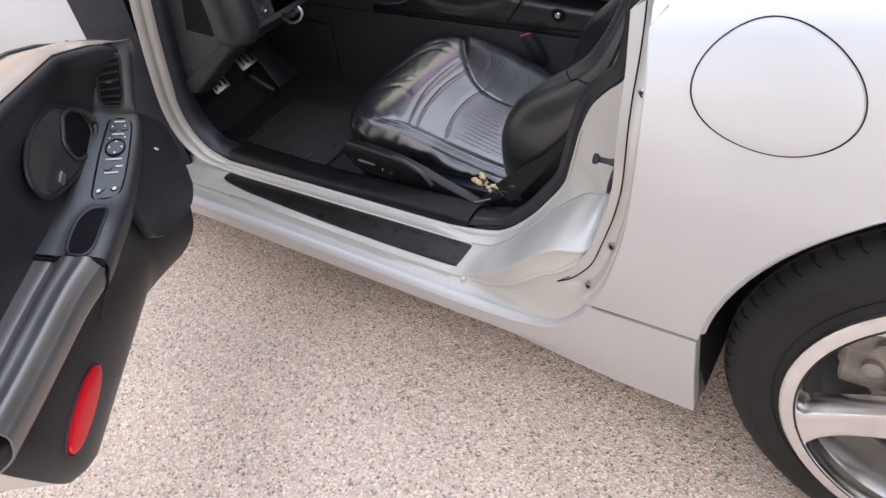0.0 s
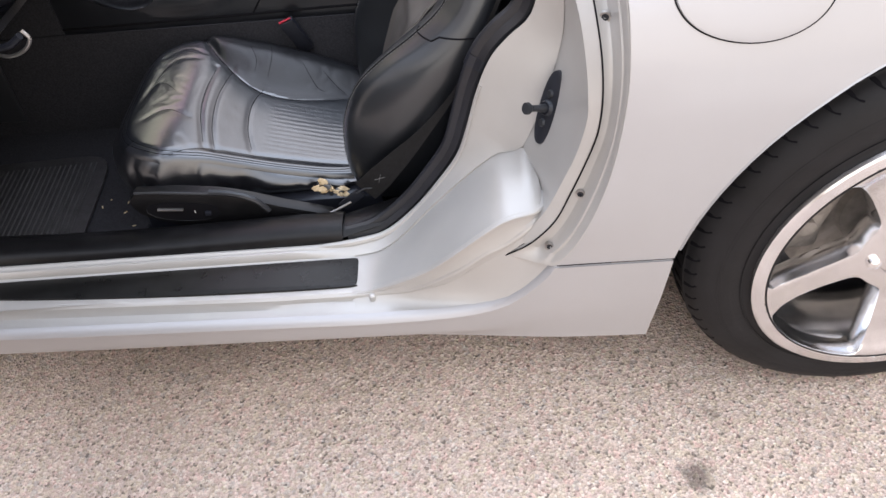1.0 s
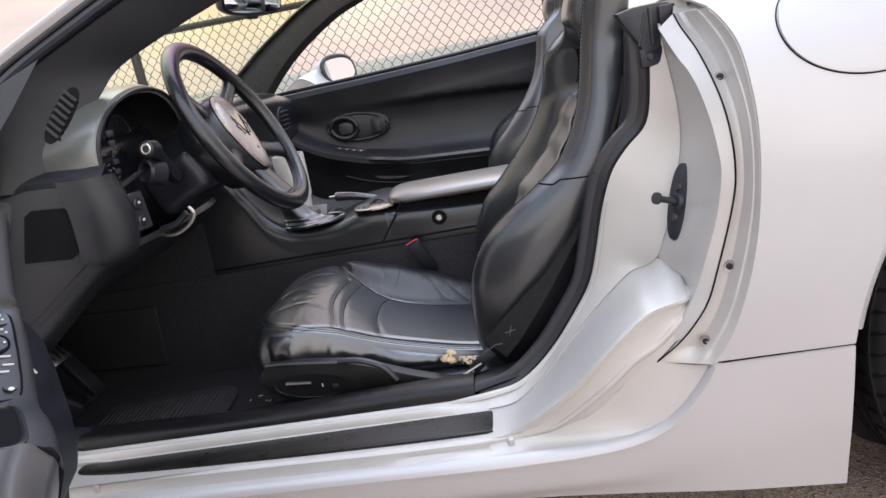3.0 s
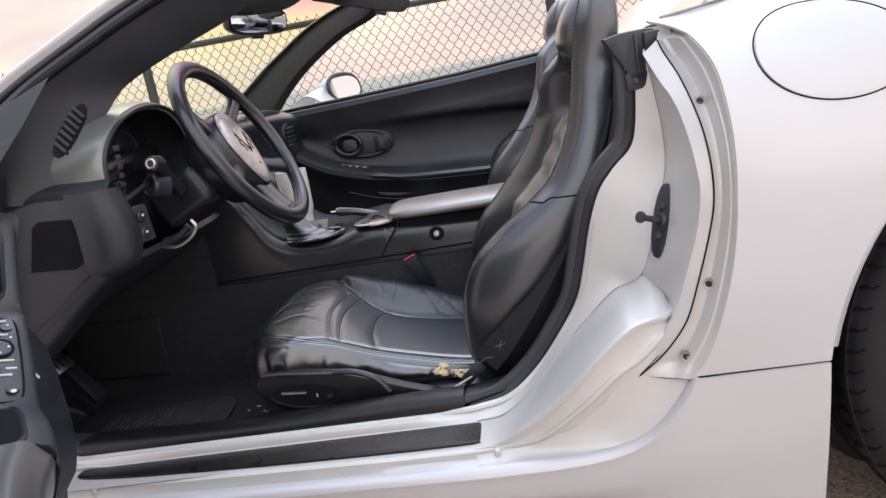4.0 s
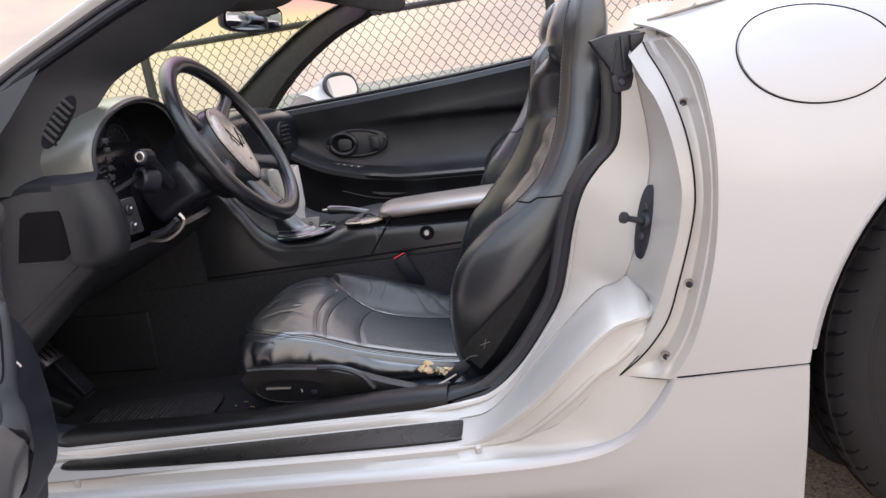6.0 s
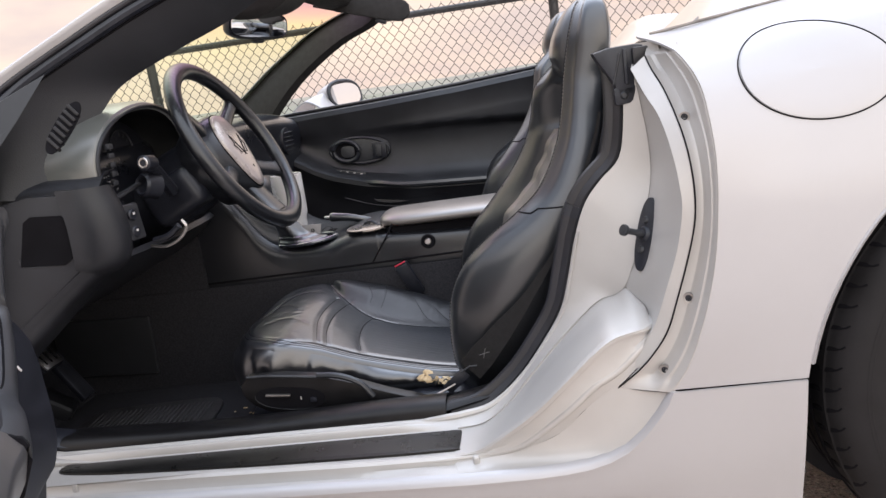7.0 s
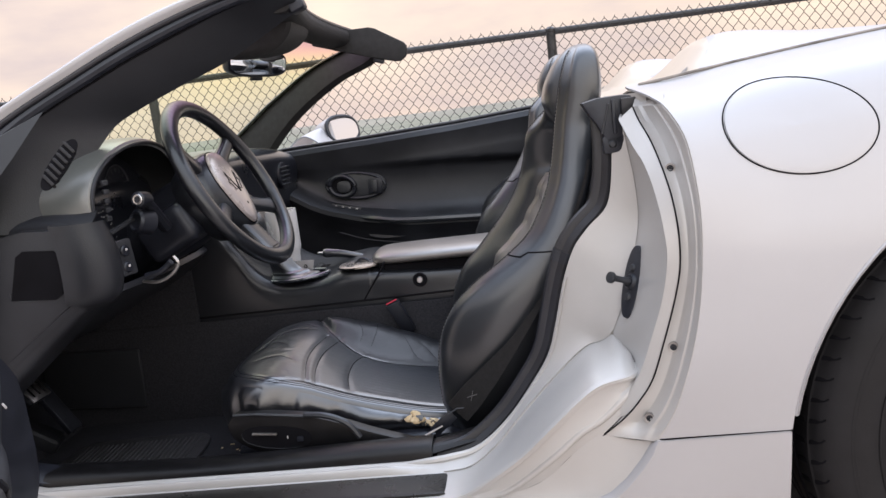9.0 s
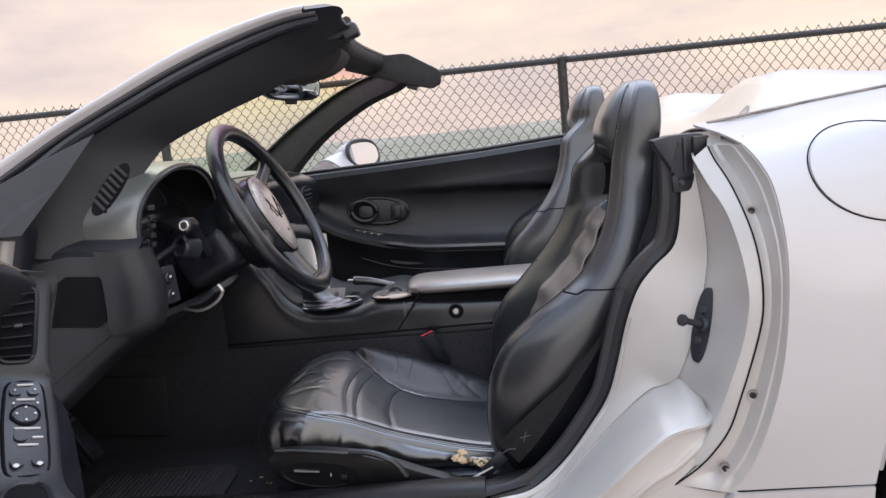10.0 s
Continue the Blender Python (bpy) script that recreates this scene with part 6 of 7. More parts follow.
part("retainer_hole", lathe([(0.0028, 0.0012), (0.0042, 0.0012), (0.0046, 0), (0.0028, 0)], 18, pose(-0.8525, 0.8345, 0.489, 90, 0, 0)), SEAM, card)
part("cable", tube(cr([(-0.835, 0.83, 0.474), (-0.826, 0.832, 0.488), (-0.812, 0.835, 0.493), (-0.802, 0.838, 0.486), (-0.806, 0.836, 0.474)], 6), 0.0009, 6), GREY, con)
hb = part("hand_brake", tube(cr([(-0.712, 0.930, 0.4785), (-0.740, 0.930, 0.4845), (-0.780, 0.930, 0.4945), (-0.815, 0.930, 0.4995), (-0.8285, 0.930, 0.5005)], 5), 0.0118, 16, scales=np.interp(np.arange(21), (0, 6, 17, 20), (0.52, 0.74, 1.0, 0.86))), POLISHED, con, "black leather hand brake lever")
part("brake_shank", tube([(-0.668, 0.932, 0.470), (-0.690, 0.931, 0.474), (-0.713, 0.930, 0.478)], 0.0048, 10), STEEL, hb, "bare steel shank")
part("release_button", lathe([(0, 0.017), (0.0020, 0.0165), (0.0030, 0.014), (0.0032, 0.0), (0, 0)], 12, pose(-0.828, 0.930, 0.5015, 0, -88, 0)), BRUSHED, hb)
# dark strip painted for the shade under the lever
part("brake_well", rbox(0.17, 0.034, 0.004, 0.001, 1, pose(-0.755, 0.930, 0.462, 0, 3, 0)), SEAM, con)

mug = empty("travel_mug", "brushed steel travel mug with a dark lid, in the cup holder", "mug")
mug.location = (-0.9225, 0.920, 0.460)
part("mug_body", lathe([(0, 0), (0.031, 0), (0.0325, 0.003), (0.0335, 0.045), (0.0350, 0.056), (0.0385, 0.064), (0.0390, 0.070), (0.0395, 0.120), (0.0395, 0.164), (0.0388, 0.1665), (0.0375, 0.166), (0.0372, 0.150), (0, 0.150)], 40), MUGSTEEL, mug)
part("mug_lid", lathe([(0, 0.156), (0.028, 0.157), (0.034, 0.160), (0.0360, 0.160), (0.0366, 0.152), (0, 0.1515)], 36), BLACK, mug)
part("lid_spout", rbox(0.020, 0.014, 0.006, 0.002, 2, pose(0.018, -0.010, 0.1605, 0, 0, -30)), GREY, mug)


# ---- seats ----
CREASES = [([(-0.756, 0.105), (-0.762, 0.02), (-0.758, -0.055), (-0.738, -0.145)], 0.0034, 0.0052),
           ([(-0.728, 0.115), (-0.740, 0.01), (-0.735, -0.08), (-0.720, -0.148)], 0.0032, 0.0052),
           ([(-0.668, 0.085), (-0.682, 0.015), (-0.679, -0.06), (-0.663, -0.125)], 0.0026, 0.0052),
           ([(-0.800, 0.205), (-0.780, 0.170), (-0.744, 0.120), (-0.690, 0.072), (-0.613, 0.062), (-0.50, 0.095)], 0.0040, 0.0067),
           ([(-0.800, -0.200), (-0.755, -0.160), (-0.711, -0.142), (-0.642, -0.131), (-0.525, -0.123), (-0.46, -0.12)], 0.0030, 0.0067),
           ([(-0.872, -0.05), (-0.849, 0.03), (-0.804, -0.005)], 0.0014, 0.0075),
           ([(-0.868, -0.02), (-0.84, 0.10), (-0.79, 0.12)], 0.0013, 0.0075),
           ([(-0.85, -0.09), (-0.815, -0.06), (-0.775, -0.075)], 0.0013, 0.0075),
           ([(-0.86, 0.12), (-0.82, 0.15), (-0.785, 0.14)], 0.0012, 0.0060),
           ([(-0.70, 0.175), (-0.685, 0.14), (-0.688, 0.11)], 0.0015, 0.0060),
           ([(-0.66, 0.185), (-0.655, 0.15), (-0.664, 0.10)], 0.0013, 0.0060),
           ([(-0.60, 0.16), (-0.57, 0.11), (-0.55, 0.10)], 0.0013, 0.0060),
           ([(-0.56, 0.15), (-0.53, 0.12), (-0.51, 0.105)], 0.0012, 0.0060)]
wrk = random.Random(12)
for _ in range(16):
    x_, y_ = wrk.uniform(-0.86, -0.77), wrk.uniform(-0.15, 0.15)
    dx_, dy_ = wrk.uniform(0.005, 0.035), wrk.uniform(-0.05, 0.05)
    CREASES.append(([(x_, y_), (x_ + dx_ * 0.5, y_ + dy_ * 0.5 + wrk.uniform(-0.01, 0.01)), (x_ + dx_, y_ + dy_)], 0.0006, 0.0060))
for _ in range(9):
    x_ = wrk.uniform(-0.72, -0.50)
    CREASES.append(([(x_, 0.19), (x_ + wrk.uniform(-0.02, 0.02), 0.16), (x_ + wrk.uniform(-0.03, 0.03), wrk.uniform(0.10, 0.13))], 0.0010, 0.0055))
LINES = [(cr(l, 8), d, w) for l, d, w in CREASES]
ZC_X = (-0.90, -0.86, -0.80, -0.75, -0.70, -0.66, -0.60, -0.50, -0.40)
ZC_Z = (0.386, 0.393, 0.391, 0.373, 0.348, 0.330, 0.311, 0.286, 0.278)
SEAT_X, SEAT_A, SEAT_W, SEAT_P = -0.656, 0.252, 0.214, 4.2


def cushion_z(x, y):
    z = cr(list(zip(ZC_X, ZC_Z)), 8)
    z = np.interp(x, z[:, 0], z[:, 1])
    fy = np.interp(x, (-0.80, -0.744, -0.69, -0.613, -0.50), (0.20, 0.12, 0.075, 0.064, 0.095))
    rise = np.interp(x, (-0.82, -0.74, -0.66, -0.58, -0.50, -0.42), (0.0, 0.022, 0.040, 0.034, 0.022, 0.01))
    z = z + rise * smooth01((y - fy) / np.maximum(0.03, 0.17 - fy))
    ny = np.interp(x, (-0.80, -0.72, -0.64, -0.50), (-0.20, -0.145, -0.131, -0.121))
    z += 0.006 * smooth01((ny - y) / 0.04) * smooth01((x + 0.82) / 0.1)
    rib = smooth01((x + 0.655) / 0.02) * smooth01((y + 0.115) / 0.01) * smooth01((0.058 - y) / 0.01)
    z += 0.00009 * rib * np.cos(2 * math.pi * (y + 0.02 * (x + 0.6)) / 0.0125)
    for L, d, w in LINES:
        r = np.full(x.shape, 9.0)
        for (ax_, ay_), (bx_, by_) in zip(L[:-1], L[1:]):
            ux, uy = bx_ - ax_, by_ - ay_
            k = np.clip(((x - ax_) * ux + (y - ay_) * uy) / (ux * ux + uy * uy), 0, 1)
            r = np.minimum(r, np.hypot(x - ax_ - k * ux, y - ay_ - k * uy))
        z += -0.55 * d * np.exp(-(r / w) ** 2)
    return z


def cushion_xyz(u, v):
    """Points of the cushion's top for u towards the rear and v across, both from -1 to 1."""
    top = np.maximum(np.abs(u), np.abs(v))
    k = top / np.maximum(1e-9, (np.abs(u) ** SEAT_P + np.abs(v) ** SEAT_P) ** (1 / SEAT_P))
    x = SEAT_X + SEAT_A * u * k
    near = np.interp(x, (-0.885, -0.86, -0.80, -0.74, -0.67, -0.50), (0.190, 0.198, 0.205, 0.182, 0.165, 0.160))
    y = np.where(v < 0, near, SEAT_W) * v * k
    z = cushion_z(x, y)
    d = (1 - top) * 0.21
    roll = np.where((v < -0.6) & (np.abs(v) > np.abs(u)), 0.014, 0.026)
    z = z - roll * (1 - np.sqrt(np.clip(1 - (np.clip(0.030 - d, 0, 1) / 0.030) ** 2, 0, 1)))
    for dd in (0.012, 0.019):
        z = z - 0.0010 * np.exp(-((d - dd) / 0.0022) ** 2)
    return x, y, z


def cushion_mesh():
    n, m = 170, 160
    u, v = np.meshgrid(np.linspace(-1, 1, n + 1), np.linspace(-1, 1, m + 1), indexing="ij")
    u, v = np.copysign(np.abs(u) ** 0.93, u), np.copysign(np.abs(v) ** 0.93, v)
    x, y, z = cushion_xyz(u, v)
    P = np.stack((x, y, z), axis=-1)
    bm = grid(P)
    bm.verts.ensure_lookup_table()
    idx = lambda i, j: bm.verts[i * (m + 1) + j]
    loop_ = [(0, j) for j in range(m)] + [(i, m) for i in range(n)] + [(n, j) for j in range(m, 0, -1)] + [(i, 0) for i in range(n, 0, -1)]
    base = [idx(*q).co.copy() for q in loop_]
    top_bm, bm = bm, bmesh.new()
    ring = [bm.verts.new(c) for c in base]
    wr = random.Random(4)
    folds = [(wr.uniform(-0.86, -0.46), wr.uniform(0.007, 0.014), wr.uniform(0.002, 0.005), wr.uniform(-0.5, 0.7)) for _ in range(30)]
    for f in (0.12, 0.25, 0.4, 0.55, 0.7, 0.85, 1.0):
        new_ring = []
        for b in base:
            out = Vector((b.x - SEAT_X, b.y * 1.0, 0)).normalized()
            z = b.z + (0.262 - b.z) * f
            bulge = 0.019 * math.sin(math.pi * min(1, 0.15 + 0.85 * f)) + 0.003 * math.sin(b.x * 60 + f * 3) * (1 - f)
            for fx, fw, fd, sl in folds:
                bulge -= fd * math.exp(-((b.x - fx - sl * 0.1 * f) / fw) ** 2) * math.sin(math.pi * f)
            new_ring.append(bm.verts.new((b.x + out.x * bulge, b.y + out.y * bulge, z)))
        for k in range(len(ring)):
            bm.faces.new((ring[k], ring[(k + 1) % len(ring)], new_ring[(k + 1) % len(ring)], new_ring[k]))
        ring = new_ring
    return top_bm, bm


# backrest levels: height, crest x, centre x, rear x, half width
BACK_ST = ((0.262, -0.475, -0.430, -0.345, 0.190), (0.31, -0.484, -0.428, -0.335, 0.205), (0.37, -0.484, -0.408, -0.315, 0.214), (0.43, -0.474, -0.388, -0.290, 0.218), (0.485, -0.446, -0.366, -0.265, 0.217), (0.525, -0.402, -0.348, -0.245, 0.213), (0.560, -0.350, -0.312, -0.230, 0.206), (0.595, -0.306, -0.288, -0.218, 0.197), (0.635, -0.279, -0.266, -0.205, 0.184), (0.672, -0.262, -0.246, -0.192, 0.170), (0.692, -0.256, -0.218, -0.186, 0.162), (0.715, -0.250, -0.205, -0.182, 0.153), (0.755, -0.242, -0.205, -0.175, 0.140), (0.778, -0.238, -0.232, -0.172, 0.134), (0.810, -0.231, -0.250, -0.160, 0.132), (0.840, -0.224, -0.246, -0.156, 0.130), (0.866, -0.216, -0.234, -0.156, 0.124), (0.886, -0.208, -0.220, -0.158, 0.112), (0.899, -0.198, -0.206, -0.163, 0.094), (0.906, -0.190, -0.194, -0.170, 0.070))


def back_mesh(y0):
    rows = []
    for z, c, m, r, w in BACK_ST:
        mid = (c * 0.45 + r * 0.55)
        half = [(0.0, m), (0.22, m), (0.40, m * 0.9 + c * 0.1), (0.52, m * 0.55 + c * 0.45), (0.66, c + 0.008), (0.80, c), (0.92, c + 0.012), (1.0, c * 0.72 + r * 0.28), (1.04, mid), (1.02, r * 0.85 + c * 0.15), (0.93, r), (0.5, r + 0.008), (0.0, r + 0.010)]
        lean = -0.042 * float(smooth01((z - 0.50) / 0.10) * smooth01((0.815 - z) / 0.06))
        far = [(a, x + lean * max(0.0, min(1.0, (a - 0.40) / 0.2)) * (1.0 if k < 9 else 0.0)) for k, (a, x) in enumerate(half)]
        sides = (half, far) if y0 < CY else (far, half)
        ring = [(x, y0 - w * a, z) for a, x in sides[0][::-1]] + [(x, y0 + w * a, z) for a, x in sides[1][1:]]
        rows.append(ring)
    P = net(rows, 5, 4)
    return P


def car_seat(y0, driver):
    s = new("driver_seat" if driver else "passenger_seat")
    s.parent = car
    s["label"] = "black leather bucket seat" + (", torn at the rear outer corner" if driver else "")
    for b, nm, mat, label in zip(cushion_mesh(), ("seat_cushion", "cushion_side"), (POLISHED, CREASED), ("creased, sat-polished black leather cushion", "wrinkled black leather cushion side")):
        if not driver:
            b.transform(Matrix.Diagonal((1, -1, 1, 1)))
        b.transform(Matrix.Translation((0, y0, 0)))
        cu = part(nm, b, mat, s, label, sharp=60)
        if nm == "seat_cushion":
            cu.data.materials.append(CREASED)
            cu.data.materials.append(BOLSTER)
            edge_v = np.linspace(-1, 1, 161)
            for f in cu.data.polygons:
                i, j = divmod(f.index, 160)
                far = (f.center.y - y0) * (1 if driver else -1) - np.interp(f.center.x, (-0.80, -0.744, -0.69, -0.613, -0.50), (0.20, 0.12, 0.075, 0.064, 0.095))
                if f.center.x > -0.80 and far > 0:
                    f.material_index = 2
                if abs(edge_v[j]) > 0.925 and abs(edge_v[j]) > abs(i / 85 - 1):
                    f.material_index = 1
    # thin dark tubes paint the shade that lies in the creases
    for k, (L, d, w) in enumerate(LINES[:13]):
        sg = 1 if driver else -1
        zz = cushion_z(L[:, 0], L[:, 1])
        part("cushion_crease_shade", tube([(q[0], y0 + sg * q[1], h + 0.0001) for q, h in zip(L[1:-1], zz[1:-1])], 0.0011 if k < 4 else 0.0006, 5, scales=np.sin(np.linspace(0.25, math.pi - 0.25, len(L) - 2)) ** 0.5), SEAM, s)
    # twin seams round the front and the sides of the cushion
    for c in (0.943, 0.908):
        u = np.r_[np.linspace(0.9, -c, 60), np.full(60, -c), np.linspace(-c, 0.9, 60)]
        v = np.r_[np.full(60, -c), np.linspace(-c, c, 60), np.full(60, c)]
        xs_, ys_, zs_ = cushion_xyz(u, v)
        part("cushion_seam", tube([(a, y0 + (1 if driver else -1) * b_, h + 0.0003) for a, b_, h in zip(xs_, ys_, zs_)], 0.0006, 5), SEAM, s)
    P = back_mesh(y0)
    b = grid(P, cap=True)
    bmesh.ops.remove_doubles(b, verts=b.verts, dist=1e-6)
    part("seat_back", b, LEATHER, s, "black leather seat back with an integral headrest", sharp=60)
    # crest seams with stitches each side, cross seams, pleated insert
    nv = P.shape[1]
    jc = {-1: 7 * 4, 1: nv - 1 - 7 * 4}
    for side in (-1, 1):
        line = P[4:-6, jc[side]]
        part("back_seam", tube(line + np.array((-0.0002, 0, 0)), 0.0012, 6), SEAM, s)
        st = bmesh.new()
        for off in (-0.0045, 0.0045):
            pts = even(line + np.array((-0.0004 + 0.0006 * abs(off) / 0.0045, off, 0.0006)), 230)
            for a_, b_ in zip(pts[:-1:2], pts[1::2]):
                tube([a_, b_], 0.0007, 5, bm=st)
        part("back_stitching", st, STITCH, s)["kind"] = "stuff"
        i = 31
        js = range(jc[side] - 14, jc[side] + 3) if side < 0 else range(jc[side] - 2, jc[side] + 15)
        part("bolster_seam", tube(np.array([P[i + (1 if abs(j - jc[side]) > 6 else 0), j] for j in js]) + np.array((-0.0003, 0, 0.0)), 0.0014, 6), SEAM, s)
    mid = nv // 2
    ins = []
    for k in range(4, 47):
        ins.append([P[k, j] + np.array((-0.0035 - 0.0022 * math.cos(k * 1.05) * (1 if 18 < k < 46 else 0.3), 0, 0)) for j in range(mid - 9, mid + 10)])
    part("back_insert", sheet(ins, 0.003), WORN, s, "pleated worn leather insert")
    # near-black sheet over the leather paints the shade of the headrest gap
    part("headrest_hollow_shade", sheet([[P[k, j] + np.array((-0.002, 0, 0)) for j in range(mid - 10, mid + 11)] for k in range(52, 62)], 0.002), SEAM, s)
    # plastic side shield with switches
    sy = y0 - 0.232 if driver else y0 + 0.232
    sg = 1 if driver else -1
    mm = Matrix.Translation((0, sy + (0.012 if driver else 0.0), 0)) @ Matrix.Rotation(radians(90), 4, "X")
    shield = part("side_shield", plate([tuple(p) for p in cr([(-0.845, 0.346), (-0.859, 0.328), (-0.848, 0.300), (-0.81, 0.276), (-0.74, 0.258), (-0.60, 0.245), (-0.50, 0.245), (-0.52, 0.268), (-0.60, 0.296), (-0.66, 0.320), (-0.71, 0.334), (-0.78, 0.344)], 3)], 0.022, mm, 0.008), SILLBLACK, s, "black plastic seat side shield")
    part("shield_ridge", tube(cr([(-0.718, sy - 0.008 * sg, 0.338), (-0.68, sy - 0.010 * sg, 0.334), (-0.645, sy - 0.011 * sg, 0.318), (-0.625, sy - 0.010 * sg, 0.290)], 5), 0.0055, 8), GREY, shield)
    part("shield_lip", tube(cr([(-0.845, sy - 0.006 * sg, 0.346), (-0.80, sy - 0.008 * sg, 0.345), (-0.72, sy - 0.008 * sg, 0.335)], 5), 0.0025, 6), GREY, shield)
    # the recess is a dark oval laid on, shade as colour
    part("switch_recess_shade", plate(super_ellipse(0.062, 0.020, 2.6, 32), 0.002, Matrix.Translation((-0.772, sy - 0.0095 * sg, 0.302)) @ Matrix.Rotation(radians(90), 4, "X") @ Matrix.Rotation(radians(-6), 4, "Z")), SEAM, shield)
    part("switch_bezel", tube([(-0.772 + 0.062 * math.cos(t), sy - 0.0105 * sg, 0.302 - 0.10 * 0.062 * math.cos(t) + 0.021 * math.sin(t)) for t in np.linspace(math.pi * 0.95, math.pi * 1.75, 24)], 0.0012, 6), GREY, shield)
    part("switch_bar", rbox(0.044, 0.008, 0.004, 0.0015, 2, pose(-0.792, sy - 0.0125 * sg, 0.3105, 0, 5, 0)), STEEL, shield, "silver-edged switch bar")
    part("switch_knob", rbox(0.011, 0.008, 0.008, 0.002, 2, pose(-0.730, sy - 0.0125 * sg, 0.2965)), BLACK, shield)
    part("switch_mark", rbox(0.0015, 0.001, 0.006, 0.0003, 1, pose(-0.752, sy - 0.0125 * sg, 0.301)), WHITE, shield)
    part("seat_track", rbox(0.46, 0.03, 0.03, 0.004, 1, pose(-0.66, y0 - 0.17, 0.19)), BLACK, s)
    part("seat_track", rbox(0.46, 0.03, 0.03, 0.004, 1, pose(-0.66, y0 + 0.17, 0.19)), BLACK, s)
    part("seat_pan", rbox(0.44, 0.38, 0.055, 0.01, 2, pose(-0.65, y0, 0.235)), BLACK, s)
    return s


ds = car_seat(0.492, True)
ps = car_seat(2 * CY - 0.492, False)
ps.location = (0.030, 0.0, 0.040)
for q in ps.children:
    if q.name.startswith(("seat_cushion", "cushion", "side_shield")):
        q.location.z -= 0.115
        q.location.x += 0.05
# the tear at the cushion's rear outer corner
rt = random.Random(3)
for k in range(26):
    n = rt.randint(5, 8)
    r = rt.uniform(0.004, 0.012)
    out = [(r * rt.uniform(0.5, 1.2) * math.cos(2 * math.pi * q / n), 0.6 * r * rt.uniform(0.4, 1.2) * math.sin(2 * math.pi * q / n)) for q in range(n)]
    f = rt.random()
    b = plate(out, 0.003, pose(-0.545 + 0.055 * f + rt.uniform(-0.006, 0.006), 0.300 - 0.014 * f + rt.uniform(-0.010, 0.008), 0.296 - 0.012 * f + rt.uniform(-0.006, 0.008), rt.uniform(20, 75), rt.uniform(-30, 30), rt.uniform(-50, 50)), 0.001)
    part("torn_foam_tuft", b, FOAM if k % 3 else LEATHER, ds, "ragged yellow foam showing through torn leather")
rec = part("recline_lever", tube(cr([(-0.560, 0.232, 0.268), (-0.548, 0.230, 0.276), (-0.530, 0.234, 0.281), (-0.505, 0.240, 0.290), (-0.48, 0.246, 0.300)], 5), 0.0032, 8, scales=np.linspace(1.0, 0.6, 21)), STEEL, ds, "small bright recline lever")
part("lever_grip", rbox(0.030, 0.010, 0.008, 0.003, 2, pose(-0.556, 0.231, 0.271, 0, -30, 8)), BLACK, rec)

# ---- seat belt and buckle ----
belt = new("seat_belt")
belt.parent = car
belt["label"] = "black woven seat belt"
strap = [(-0.022, -0.0008), (-0.022, 0.0008), (0.022, 0.0008), (0.022, -0.0008)]
BP = cr([(-0.452, 0.246, 0.322), (-0.425, 0.243, 0.350), (-0.385, 0.242, 0.392), (-0.345, 0.241, 0.436), (-0.292, 0.240, 0.507), (-0.248, 0.240, 0.593), (-0.212, 0.24, 0.678), (-0.200, 0.24, 0.72)], 6)
bw = np.interp(np.arange(len(BP)), (0, 6, 12, 18, 24, 42), (1.0, 1.0, 0.75, 0.42, 0.16, 0.10))
part("strap", sweep(BP, strap, up=(-0.15, -1, 0.1), scales=bw), WEB, belt)
for q in (-1, 1):
    part("cross_stitching", rbox(0.018, 0.001, 0.0008, 0.0003, 1, pose(-0.424, 0.2412, 0.351, 0, -44 + 30 * q, 0)), STITCH, belt)
part("anchor_plate", rbox(0.045, 0.004, 0.020, 0.004, 2, pose(-0.478, 0.248, 0.304, 0, -38, 6)), BLACK, belt, "black belt anchor")
part("anchor_edge", tube([(-0.468, 0.2445, 0.320), (-0.452, 0.2435, 0.330), (-0.440, 0.2435, 0.330)], 0.0014, 6), GREY, belt)
bk = part("belt_buckle", rbox(0.032, 0.018, 0.085, 0.006, 2, pose(-0.608, 0.707, 0.372, 12, -22, 0)), BLACK, car, "black belt buckle with a red button")
part("release_tab", rbox(0.028, 0.004, 0.003, 0.001, 1, pose(-0.6245, 0.6945, 0.4115, 12, -22, 0)), REDBTN, bk, "red release button")

# ---- far door, seen from inside ----
fd = new("passenger_door")
fd.parent = car
fd["label"] = "closed passenger door with moulded black trim"
FD_Y = 1.60
top_line = lambda x: float(np.interp(x, (-1.16, -1.125, -0.789, -0.499, -0.215, -0.16), (0.752, 0.756, 0.767, 0.781, 0.801, 0.803)))
drow = []
